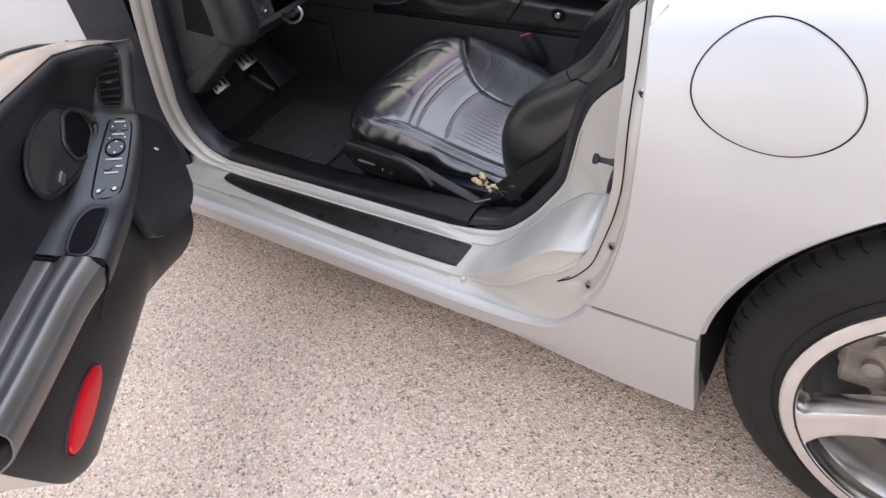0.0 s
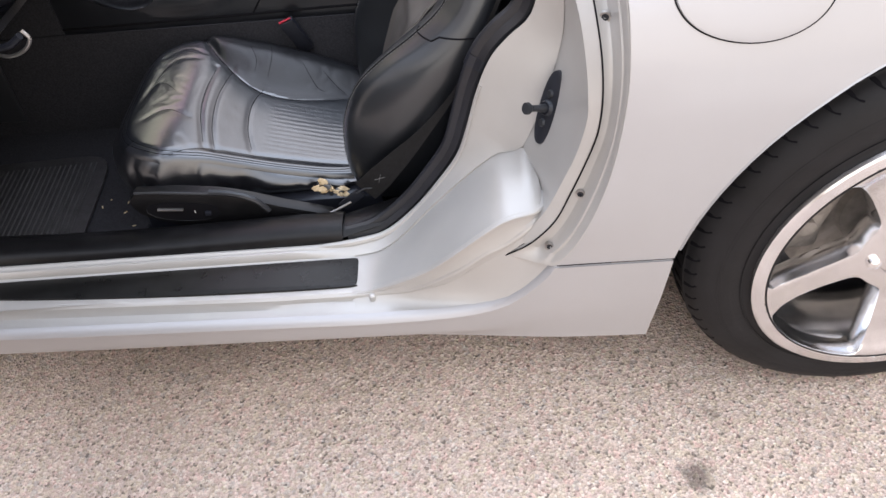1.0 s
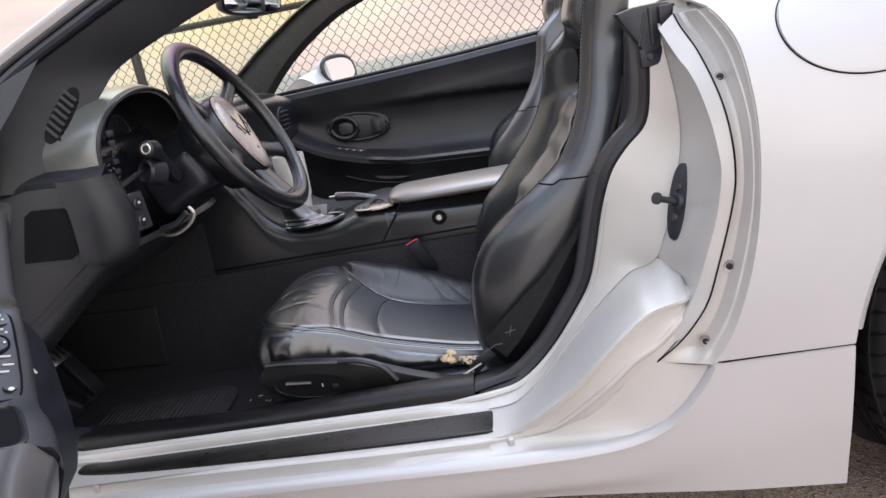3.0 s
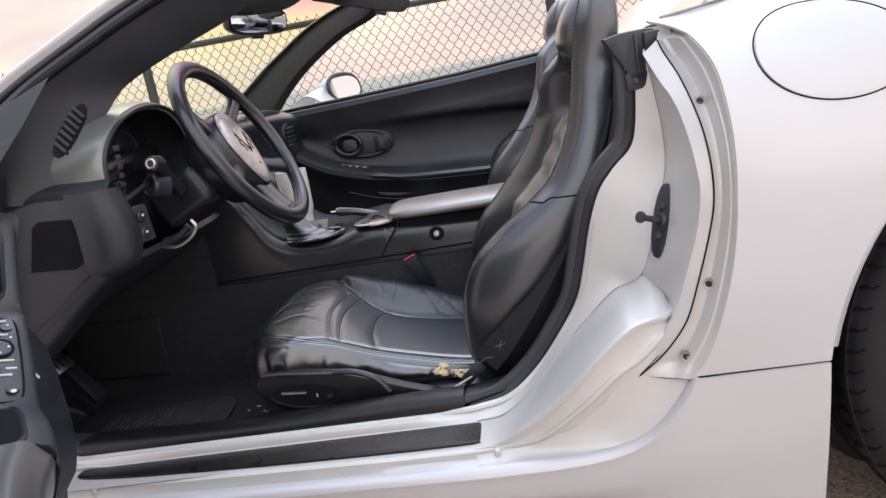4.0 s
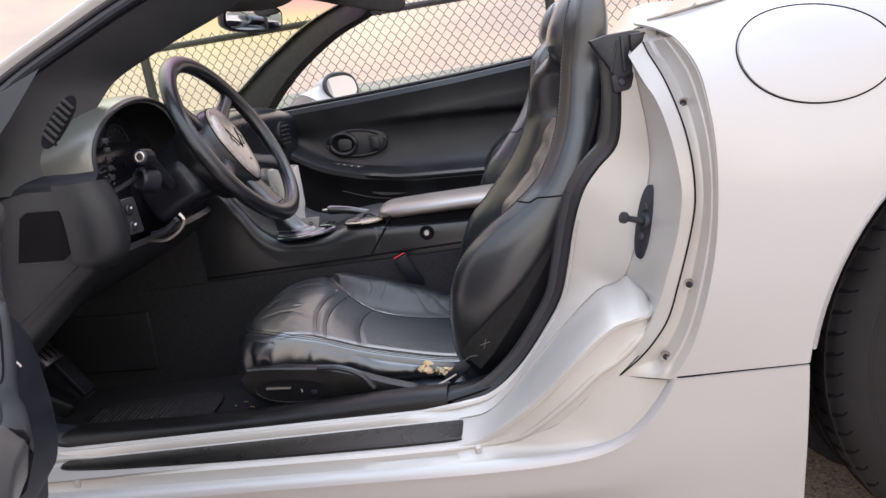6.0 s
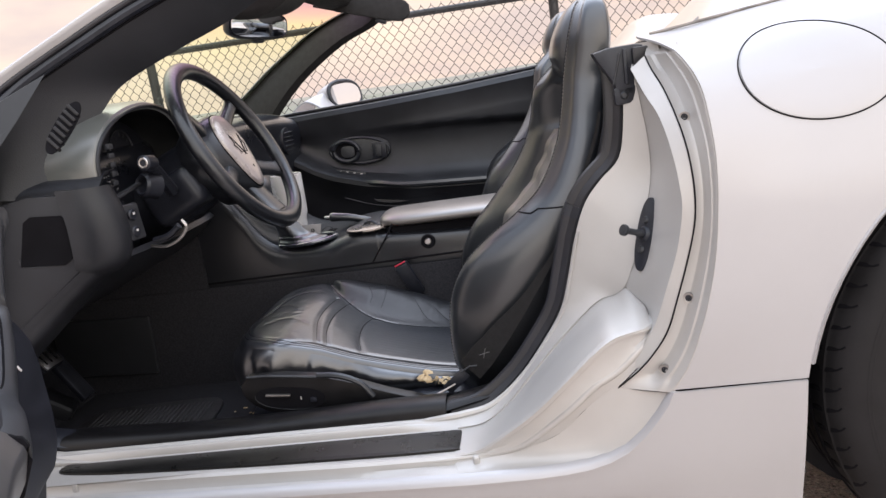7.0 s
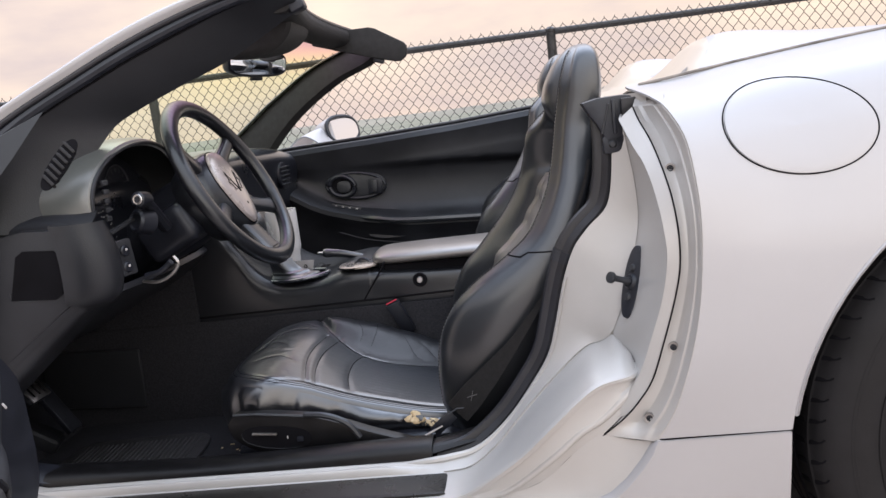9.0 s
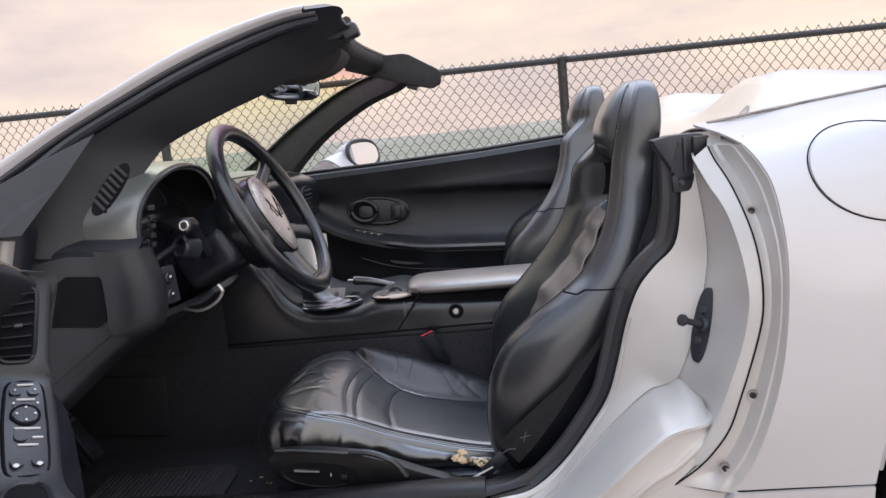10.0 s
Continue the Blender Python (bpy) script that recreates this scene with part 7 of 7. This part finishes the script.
for x in np.linspace(-1.16, -0.16, 30):
    zt = top_line(x)
    za = float(np.interp(x, (-1.16, -1.03, -0.97, -0.856, -0.68, -0.41, -0.16), (0.66, 0.575, 0.546, 0.512, 0.482, 0.468, 0.46)))
    col_ = [(x, FD_Y + 0.12, zt - 0.004), (x, FD_Y + 0.05, zt), (x, FD_Y + 0.012, zt - 0.004), (x, FD_Y, zt - 0.02), (x, FD_Y + 0.012, zt - 0.07)]
    zc = float(np.interp(x, (-1.16, -0.80, -0.53, -0.26, -0.16), (0.70, 0.668, 0.660, 0.642, 0.635)))
    deep = 0.030 * float(smooth01((x + 0.92) / 0.35))
    for k in np.linspace(0.08, 0.92, 22):
        z = zt - 0.07 + (za + 0.03 - zt + 0.07) * k
        col_.append((x, FD_Y + 0.012 + 0.012 * math.sin(math.pi * k) + deep * (float(smooth01((zc + 0.012 - z) / 0.024)) - 0.45) * math.sin(math.pi * k) ** 0.6, z))
    col_ += [(x, FD_Y + 0.004, za + 0.022), (x, FD_Y - 0.028, za + 0.010), (x, FD_Y - 0.050, za - 0.004), (x, FD_Y - 0.052, za - 0.020), (x, FD_Y - 0.030, za - 0.050), (x, FD_Y - 0.012, za - 0.09), (x, FD_Y - 0.006, za - 0.12), (x, FD_Y + 0.02, 0.28)]
    drow.append(col_)
part("door_trim", sheet(np.array(drow), 0.004), TRIM, fd)
part("window_seal", tube([(x, FD_Y + 0.055, top_line(x) + 0.006) for x in np.linspace(-1.15, -0.17, 16)], 0.006, 8), RUBBER, fd)
sh = [[(x, y, z) for y, z in ((FD_Y + 0.07, top_line(x) - 0.006), (FD_Y + 0.17, top_line(x) - 0.012), (FD_Y + 0.225, top_line(x) - 0.07), (FD_Y + 0.255, 0.55), (2 * CY - 0.02, 0.36), (2 * CY - 0.05, 0.27))] for x in np.linspace(-1.32, -0.13, 20)]
part("door_skin", sheet(net(sh, 1, 3), 0.004), SILVER, fd, "silver outer door skin")


def far_oval(name, cx, cz, a, b, y, r, mat, parent, tilt=-0.08):
    return part(name, tube([(cx + a * math.cos(t), y, cz + b * math.sin(t) + tilt * a * math.cos(t)) for t in np.linspace(0, 2 * math.pi, 40, endpoint=False)], r, 8, closed=True), mat, parent)


mfar = lambda x, y, z: Matrix.Translation((x, y, z)) @ Matrix.Rotation(radians(90), 4, "X") @ Matrix.Rotation(radians(-4), 4, "Z")
part("handle_bezel", plate(super_ellipse(0.108, 0.046, 2.5, 40), 0.008, mfar(-0.868, FD_Y + 0.016, 0.612), 0.004), GREY, fd)
far_oval("bezel_rim", -0.868, 0.612, 0.104, 0.044, FD_Y + 0.008, 0.005, BLACK, fd)
# dark oval plate stands for the shade behind the release handle
part("release_recess_shade", plate(super_ellipse(0.042, 0.034, 2.4, 30), 0.003, mfar(-0.914, FD_Y + 0.0075, 0.615), 0.0), SEAM, fd)
far_oval("release_handle", -0.914, 0.615, 0.044, 0.035, FD_Y + 0.002, 0.008, BLACK, fd)
part("release_paddle", plate(super_ellipse(0.024, 0.020, 3.0, 24), 0.006, mfar(-0.908, FD_Y + 0.004, 0.612), 0.002), GREY, fd)
part("lock_switch", rbox(0.05, 0.010, 0.055, 0.008, 2, pose(-0.798, FD_Y + 0.004, 0.604, 0, 4, 0)), BLACK, fd)
part("lock_rocker", rbox(0.020, 0.008, 0.040, 0.004, 2, pose(-0.800, FD_Y - 0.002, 0.604, 0, 4, 0)), GREY, fd)
part("window_switch_strip", rbox(0.105, 0.012, 0.012, 0.004, 2, pose(-0.905, FD_Y - 0.010, 0.542, 0, 14, 0)), GREY, fd)
for k in range(4):
    part("switch_mark", rbox(0.008, 0.002, 0.003, 0.0005, 1, pose(-0.942 + 0.024 * k, FD_Y - 0.0165, 0.551 - 0.006 * k)), WHITE, fd)
part("courtesy_lamp", plate(super_ellipse(0.064, 0.014, 2.3, 36), 0.004, mfar(-0.772, FD_Y - 0.018, 0.437), 0.0015), LENS, fd, "dull grey courtesy lamp lens")
far_oval("lamp_rim", -0.772, 0.437, 0.066, 0.016, FD_Y - 0.020, 0.0030, TRIM, fd)
part("armrest_cap", tube(cr([(-0.86, FD_Y - 0.035, 0.506), (-0.80, FD_Y - 0.052, 0.498), (-0.70, FD_Y - 0.055, 0.482), (-0.40, FD_Y - 0.055, 0.466), (-0.2, FD_Y - 0.05, 0.462)], 5), 0.012, 8), LEATHER, fd)
part("trim_seam", tube(cr([(-0.938, FD_Y - 0.026, 0.458), (-0.85, FD_Y - 0.024, 0.425), (-0.753, FD_Y - 0.022, 0.405), (-0.65, FD_Y - 0.020, 0.395), (-0.50, FD_Y - 0.018, 0.386), (-0.35, FD_Y - 0.018, 0.384)], 5), 0.0015, 6), GREY, fd)
part("door_reflector", plate([(-0.626, 0.328), (-0.620, 0.350), (-0.472, 0.347), (-0.476, 0.331)], 0.006, Matrix.Translation((0, FD_Y - 0.006, 0)) @ Matrix.Rotation(radians(90), 4, "X"), 0.0015), RED, fd, "red door reflector")

# far wing mirror
wm = new("wing_mirror")
wm.parent = car
wm["label"] = "silver wing mirror"
mc = Vector((-0.985, 1.985, 0.802))
shell = []
for x, k in ((-1.085, 0.35), (-1.07, 0.72), (-1.04, 0.95), (-1.0, 1.02), (-0.972, 1.0)):
    shell.append([(x, mc.y + 0.085 * k * (math.copysign(abs(math.cos(t)) ** 0.8, math.cos(t))), mc.z + 0.058 * k * math.copysign(abs(math.sin(t)) ** 0.8, math.sin(t))) for t in np.linspace(0, 2 * math.pi, 36, endpoint=False)])
M_AIM = Matrix.Translation(mc) @ Matrix.Rotation(radians(-34), 4, "Z") @ Matrix.Rotation(radians(-14), 4, "Y") @ Matrix.Translation(-mc)


def aimed(bm):
    bm.transform(M_AIM)
    return bm


part("mirror_shell", aimed(grid(net(shell, 4, 1), wrap_v=True, cap=True)), SILVER, wm)
part("mirror_bezel", aimed(sweep([(-0.962, mc.y + 0.080 * math.copysign(abs(math.cos(t)) ** 0.8, math.cos(t)), mc.z + 0.054 * math.copysign(abs(math.sin(t)) ** 0.8, math.sin(t))) for t in np.linspace(0, 2 * math.pi, 40, endpoint=False)], circle(0.008, 8), closed=True, up=(1, 0, 0))), BLACK, wm)
part("mirror_glass", aimed(plate(super_ellipse(0.050, 0.076, 2.6, 36), 0.003, pose(mc.x + 0.016, mc.y, mc.z, 0, 90, 0) @ pose(0, 0, 0, 8, 0, 0))), MIRROR, wm)
foot = net([[(-1.16, 1.80, 0.752), (-1.08, 1.80, 0.80), (-1.00, 1.80, 0.752)], [(-1.13, 1.86, 0.756), (-1.06, 1.86, 0.815), (-1.0, 1.86, 0.762)], [(-1.09, 1.93, 0.77), (-1.04, 1.93, 0.825), (-0.99, 1.93, 0.775)]], 5, 6)
part("mirror_foot", sheet(foot, 0.006), SILVER, wm)

# ---- the open driver door: s along the door from its hinge, d towards its inner side, z up ----
door = new("driver_door")
door.parent = car
door["label"] = "driver door standing open, black moulded inner trim"
U = Vector((0.58, -0.815, 0)).normalized()
DM = axes((-1.038, -0.068, 0), U, Vector((0, 0, 1)).cross(U))


def wrap(s):
    """The trim turns towards the driver near the hinge."""
    return 0.059 * max(0.0, 1 - s / 0.115) ** 1.2 if s > -0.02 else 0.072


def droop(s, z):
    """The lines of the trim's fittings close up and fall a little towards the rear."""
    sn = float(np.interp(s, (0, 0.03, 0.07, 0.12, 0.18, 0.25, 0.35, 0.45, 0.6, 0.7), (0, 0.033, 0.077, 0.13, 0.179, 0.237, 0.323, 0.412, 0.551, 0.648)))
    dz = float(np.interp(s, (0.12, 0.18, 0.25, 0.35, 0.45, 0.6, 0.7), (0.0, -0.004, -0.011, -0.022, -0.033, -0.050, -0.063)))
    k = float(np.interp(s, (0.12, 0.7), (1.0, 1.10)))
    return sn, 0.62 + dz + (z - 0.62) * k


def dpart(name, bm, mat, label="", bend=True, fit=True, **k):
    for v in bm.verts:
        if fit:
            v.co.x, v.co.z = droop(v.co.x, v.co.z)
        if bend:
            v.co.y += wrap(v.co.x)
    bm.transform(DM)
    return part(name, bm, mat, door, label, **k)


def dplate(outline, depth, d=0.0, bevel=0.0):
    """A plate with an outline in (s, z), standing out by depth from d."""
    b = plate([(s, -z) for s, z in outline], depth, None, bevel)
    b.transform(Matrix.Translation((0, d, 0)) @ Matrix.Rotation(radians(-90), 4, "X"))
    return b


def loop(pts, n=5):
    """A closed smooth outline."""
    p = [tuple(q) for q in pts]
    return [tuple(q) for q in cr(p[-2:] + p + p[:2], n)[2 * n:-2 * n]][: len(p) * n]


def ring_of(pts, d, r, n=6):
    return tube([(s, d, z) for s, z in pts], r, n, closed=True, up=(0, 1, 0))


S_MAX = lambda z: float(np.interp(z, (0.19, 0.231, 0.28, 0.36, 0.45, 0.60, 0.80), (0.43, 0.515, 0.58, 0.63, 0.67, 0.71, 0.72)))
D_TOP = lambda s: float(np.interp(s, (-0.02, 0.004, 0.05, 0.134, 0.327, 0.6, 0.9), (0.712, 0.719, 0.748, 0.775, 0.798, 0.804, 0.806)))
us = np.linspace(0, 1, 40)


def door_rows(spec, s0, z0):
    rows = []
    for v, d in spec:
        row = []
        for u in us:
            za = z0 - 0.02 * u
            z = za + (D_TOP(s0 + 0.72 * u) - za) * v
            row.append((s0 + (S_MAX(z) - s0) * u, d - 0.02 * max(0, (u - 0.94) / 0.06) ** 2, z))
        rows.append(row)
    return rows


rows = door_rows(((0.0, -0.105), (0.03, -0.090), (0.08, -0.070), (0.15, -0.050), (0.24, -0.038), (0.34, -0.034), (0.42, -0.036), (0.48, -0.042), (0.56, -0.052), (0.64, -0.056), (0.74, -0.054), (0.84, -0.044), (0.90, -0.026), (0.945, -0.008), (0.97, -0.006), (0.99, -0.020), (1.0, -0.055), (1.0, -0.090)), 0.0, 0.225)
trim = net(rows, 2, 1)
for p in trim.reshape(-1, 3):
    p[1] -= 0.55 * wrap(p[0]) * float(smooth01((p[2] - 0.54) / 0.06)) * float(smooth01((0.745 - p[2]) / 0.02))
dpart("door_trim", sheet(trim, 0.004), TRIM, "black moulded inner door trim", fit=False)
skin = door_rows(((0.0, -0.108), (0.06, -0.140), (0.2, -0.168), (0.45, -0.180), (0.7, -0.168), (0.88, -0.145), (0.97, -0.115), (1.0, -0.092)), -0.004, 0.222)
dpart("door_skin", sheet(net(skin, 4, 1), 0.004), SILVER, "silver outer door skin", bend=False, fit=False)
for u in (0, -1):
    a, b = even(net(rows, 2, 1)[:, u], 20), even(net(skin, 4, 1)[:, u], 20)
    if u == 0:
        a[:, 1] += 0.058
    dpart("door_edge", sheet([[tuple(p * (1 - k) + q * k) for k in (0.02, 0.5, 0.98)] for p, q in zip(a, b)], 0.003), BLACK if u == 0 else JAMB, bend=False, fit=False)
dpart("window_slot_seal", tube([(s, -0.092, D_TOP(s) + 0.003) for s in np.linspace(0.02, 0.70, 16)], 0.007, 8), RUBBER, fit=False)
dpart("hinge_arm", rbox(0.11, 0.05, 0.05, 0.008, 2, pose(-0.06, -0.07, 0.42)), STEEL, bend=False, fit=False)
dpart("hinge_arm", rbox(0.11, 0.05, 0.05, 0.008, 2, pose(-0.06, -0.07, 0.60)), STEEL, bend=False, fit=False)

# glossy pad along the top, its highlight put into the pale colour
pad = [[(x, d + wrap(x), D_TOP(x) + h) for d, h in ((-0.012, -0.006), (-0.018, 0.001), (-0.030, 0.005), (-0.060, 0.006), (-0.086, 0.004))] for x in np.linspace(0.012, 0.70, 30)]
dpart("top_pad", sheet(pad, 0.004), SHEEN, "glossy black top pad, its sheen painted pale", bend=False, fit=False)

# the console that runs from the vent past the switches into the armrest: inner and outer edge of its face
RIB_L = [(0.046, 0.004, 0.742), (0.036, -0.003, 0.712), (0.058, -0.016, 0.640), (0.077, -0.014, 0.609), (0.150, -0.020, 0.585), (0.233, -0.024, 0.560), (0.300, -0.034, 0.560), (0.373, -0.030, 0.560), (0.460, -0.033, 0.562), (0.580, -0.033, 0.565), (0.690, -0.033, 0.566)]
RIB_R = [(0.006, 0.058, 0.722), (0.016, 0.047, 0.706), (0.056, 0.032, 0.632), (0.066, 0.031, 0.598), (0.128, 0.028, 0.566), (0.208, 0.024, 0.540), (0.295, 0.032, 0.545), (0.375, 0.034, 0.545), (0.450, 0.024, 0.548), (0.600, 0.017, 0.552), (0.690, 0.012, 0.556)]
FL, FR = cr(RIB_L, 10), cr(RIB_R, 10)


def on_rib(a, k, h=0.0):
    """A point on the console's face: a along it, k across, h above it."""
    def at(a_, k_):
        i = min(max(a_ * 10, 0), len(FL) - 1.001)
        j, f = int(i), i - int(i)
        l, r = FL[j] * (1 - f) + FL[j + 1] * f, FR[j] * (1 - f) + FR[j + 1] * f
        return l * (1 - k_) + r * k_
    p = at(a, k)
    n = np.cross(at(a + 0.05, k) - at(a - 0.05, k), at(a, k + 0.05) - at(a, k - 0.05))
    n = n / np.linalg.norm(n)
    if n[1] + n[2] < 0:
        n = -n
    return p + n * h


def rib_rows(i0, i1, crown):
    rows = []
    for i in range(i0, i1 + 1):
        l, r = FL[i], FR[i]
        q = on_rib(i / 10, 0.5, crown)
        q1, q2 = on_rib(i / 10, 0.24, crown * 1.1), on_rib(i / 10, 0.76, crown * 1.2)
        q = on_rib(i / 10, 0.5, crown * (0.5 if crown < 0.005 else 1.0))
        down = np.array((0, 0, -1.0))
        rows.append([l + np.array((0, -0.03, 0.012)), l + np.array((0, -0.004, 0.003)), l, q1, q, q2, r, r + np.array((0, 0.003, -0.006)), r + np.array((0, 0.002, -0.018)), r + np.array((0.004, -0.010, -0.045)), r + np.array((0.006, -0.050, -0.075))])
    return np.array(rows)


dpart("door_console", sheet(rib_rows(0, 70, 0.002), 0.003), GREY, "black moulded console with vent and switches", bend=False, fit=False, sharp=50)
dpart("armrest", sheet([cr(r, 3) for r in rib_rows(71, 100, 0.010)], 0.003), PAD, "worn shiny black armrest pad", bend=False, fit=False, sharp=80)
dpart("armrest_end", tube([tuple(p) for p in rib_rows(70, 71, 0.006)[1]], 0.004, 6), SEAM, bend=False, fit=False)


def rib_patch(a0, a1, k0, k1, h, p=5.0):
    """A rounded-off patch on the console's face."""
    P = []
    for u in np.linspace(-1, 1, 15):
        row = []
        for v in np.linspace(-1, 1, 11):
            top = max(abs(u), abs(v))
            q = (abs(u) ** p + abs(v) ** p) ** (1 / p)
            k = top / q if q > 0 else 0
            row.append(on_rib((a0 + a1) / 2 + (a1 - a0) / 2 * u * k, (k0 + k1) / 2 + (k1 - k0) / 2 * v * k, h))
        P.append(row)
    return P


def rib_ring(a0, a1, k0, k1, h, r, p=4.0):
    return tube([tuple(on_rib((a0 + a1) / 2 + (a1 - a0) / 2 * c, (k0 + k1) / 2 + (k1 - k0) / 2 * t, h)) for c, t in super_ellipse(1, 1, p, 44)], r, 6, closed=True, up=(0.1, 0.6, 0.7))


dpart("air_vent", sheet(rib_patch(1.02, 2.08, 0.08, 0.80, 0.0058), 0.001), SEAM, "oblong side window vent", bend=False, fit=False)
dpart("vent_rim", rib_ring(0.98, 2.12, 0.04, 0.84, 0.0062, 0.0028), TRIM, bend=False, fit=False)
for k in range(7):
    a = 1.10 + 0.15 * k
    dpart("vent_slat", sweep([tuple(on_rib(a, v, 0.008)) for v in np.linspace(0.12, 0.76, 4)], [(-0.0032, -0.0006), (0.0032, 0.0006), (0.0032, 0.0014), (-0.0032, 0.0002)], up=(0.1, 0.7, 0.7)), GREY, bend=False, fit=False)
dpart("vent_tab", sweep([tuple(on_rib(1.56, v, 0.0105)) for v in np.linspace(0.36, 0.54, 3)], circle(0.003, 6), up=(0.1, 0.7, 0.7)), GREY, bend=False, fit=False)
dpart("switch_panel", sheet(rib_patch(2.92, 5.05, 0.06, 0.86, 0.0045, 6), 0.003), GREY, "grey switch panel for windows and mirrors", bend=False, fit=False)
dpart("panel_groove", rib_ring(2.90, 5.07, 0.04, 0.88, 0.0030, 0.0022, 5.0), SEAM, bend=False, fit=False)
dpart("mirror_dial", rib_ring(3.58, 4.02, 0.18, 0.74, 0.0058, 0.0014, 2.0), SEAM, bend=False, fit=False)
dpart("dial_face", sheet(rib_patch(3.62, 3.98, 0.22, 0.70, 0.0068, 2.0), 0.002), GREY, bend=False, fit=False)
for a, k in ((3.22, 0.27), (3.22, 0.65), (4.74, 0.27), (4.74, 0.66), (4.24, 0.35)):
    dpart("switch_button", sheet(rib_patch(a - 0.10, a + 0.12, k - 0.13, k + 0.13, 0.0072, 2.5), 0.003), GREY, bend=False, fit=False)
for a, k0, k1 in ((3.04, 0.30, 0.66), (3.44, 0.28, 0.66), (4.10, 0.24, 0.72), (4.28, 0.56, 0.76), (4.42, 0.28, 0.66)):
    dpart("switch_mark", tube([tuple(on_rib(a, k, 0.0056)) for k in np.linspace(k0, k1, 4)], 0.0014, 6), WHITE, bend=False, fit=False)
for a, k in ((4.86, 0.24), (4.84, 0.66), (3.22, 0.25), (3.22, 0.67), (3.66, 0.46), (3.94, 0.46), (3.80, 0.28), (3.80, 0.64), (3.56, 0.22), (3.56, 0.70)):
    big = 0.045 if a > 4.5 else 0.022
    dpart("switch_mark", sheet(rib_patch(a - big, a + big, k - big * 1.3, k + big * 1.3, 0.0082, 1.6), 0.0008), WHITE, bend=False, fit=False)
# no hollow is cut: a near-black patch stands for the pocket's shade
dpart("pull_pocket", sheet(rib_patch(5.45, 6.98, 0.18, 0.74, 0.0062, 3.6), 0.001), SEAM, "pull pocket, its inner shade painted as a flat dark patch", bend=False, fit=False)
dpart("pocket_rim", rib_ring(5.42, 7.0, 0.16, 0.76, 0.0055, 0.0030, 3.6), TRIM, bend=False, fit=False)
def inside(outline, k, c=None):
    c = c or tuple(np.mean(np.array(outline), axis=0))
    return [(c[0] + (s - c[0]) * k, c[1] + (z - c[1]) * k) for s, z in outline]


# release lever in its bowl
bowl = loop([(0.150, 0.694), (0.222, 0.706), (0.279, 0.692), (0.310, 0.661), (0.299, 0.620), (0.239, 0.597), (0.165, 0.588), (0.110, 0.600), (0.096, 0.650)])
cup = loop([(0.156, 0.674), (0.112, 0.662), (0.094, 0.618), (0.124, 0.592), (0.180, 0.606), (0.188, 0.648)])
dpart("handle_bowl", dplate(bowl, 0.006, -0.044, 0.002), BOWL, "grey bowl behind the release lever", bend=False, fit=False)
dpart("bowl_rim", ring_of(bowl, -0.040, 0.0045, 8), BLACK, bend=False, fit=False)
dpart("bowl_shade", dplate(inside(loop([(0.200, 0.640), (0.235, 0.648), (0.280, 0.634), (0.285, 0.620), (0.240, 0.604), (0.190, 0.600)]), 1.0), 0.003, -0.0375), GREY, bend=False, fit=False)
dpart("lever_cup", dplate(cup, 0.003, -0.0375), SEAM, bend=False, fit=False)
dpart("release_lever", ring_of(cup, -0.035, 0.0036, 8), GREY, "dark grey release lever", bend=False, fit=False)
dpart("release_lever", tube(cr([(0.118, -0.030, 0.664), (0.096, -0.026, 0.640), (0.096, -0.026, 0.612), (0.124, -0.030, 0.594)], 6), 0.0050, 8), BOWL, bend=False, fit=False)
dpart("lever_end", rbox(0.022, 0.004, 0.012, 0.002, 2, pose(0.246, -0.034, 0.616, 0, 20, 0)), BRUSHED, bend=False, fit=False)
# speaker bulge, reflector
spk = loop([(0.018, 0.368), (-0.004, 0.415), (-0.012, 0.470), (-0.005, 0.53), (0.022, 0.585), (0.05, 0.605), (0.085, 0.56), (0.115, 0.48), (0.125, 0.435), (0.112, 0.378), (0.065, 0.350)])
b = dplate(spk, 0.020, -0.028, 0.008)
bmesh.ops.triangulate(b, faces=b.faces)
bmesh.ops.subdivide_edges(b, edges=[e for e in b.edges if e.calc_length() > 0.03], cuts=3, use_grid_fill=True)
dpart("speaker_cover", b, BLACK, "black speaker cover")
dpart("scuff", rbox(0.010, 0.001, 0.003, 0.0004, 1, pose(0.035, -0.0065, 0.519, 0, -60, 0)), WHITE)
dpart("trim_crease", tube(cr([(0.13, -0.027, 0.468), (0.25, -0.029, 0.458), (0.40, -0.031, 0.452)], 5), 0.0016, 6), GREY)
RC, RD = np.array((0.512, 0.373)), math.radians(-4)
refl = [(RC[0] + x * math.cos(RD) - y * math.sin(RD), RC[1] + x * math.sin(RD) + y * math.cos(RD)) for x, y in super_ellipse(0.078, 0.0225, 2.1, 40)]
dpart("door_reflector", dplate(refl, 0.012, -0.040, 0.004), RED, "red door reflector", fit=False)
dpart("reflector_rim", ring_of(inside(refl, 1.05), -0.036, 0.0028), BLACK, fit=False)
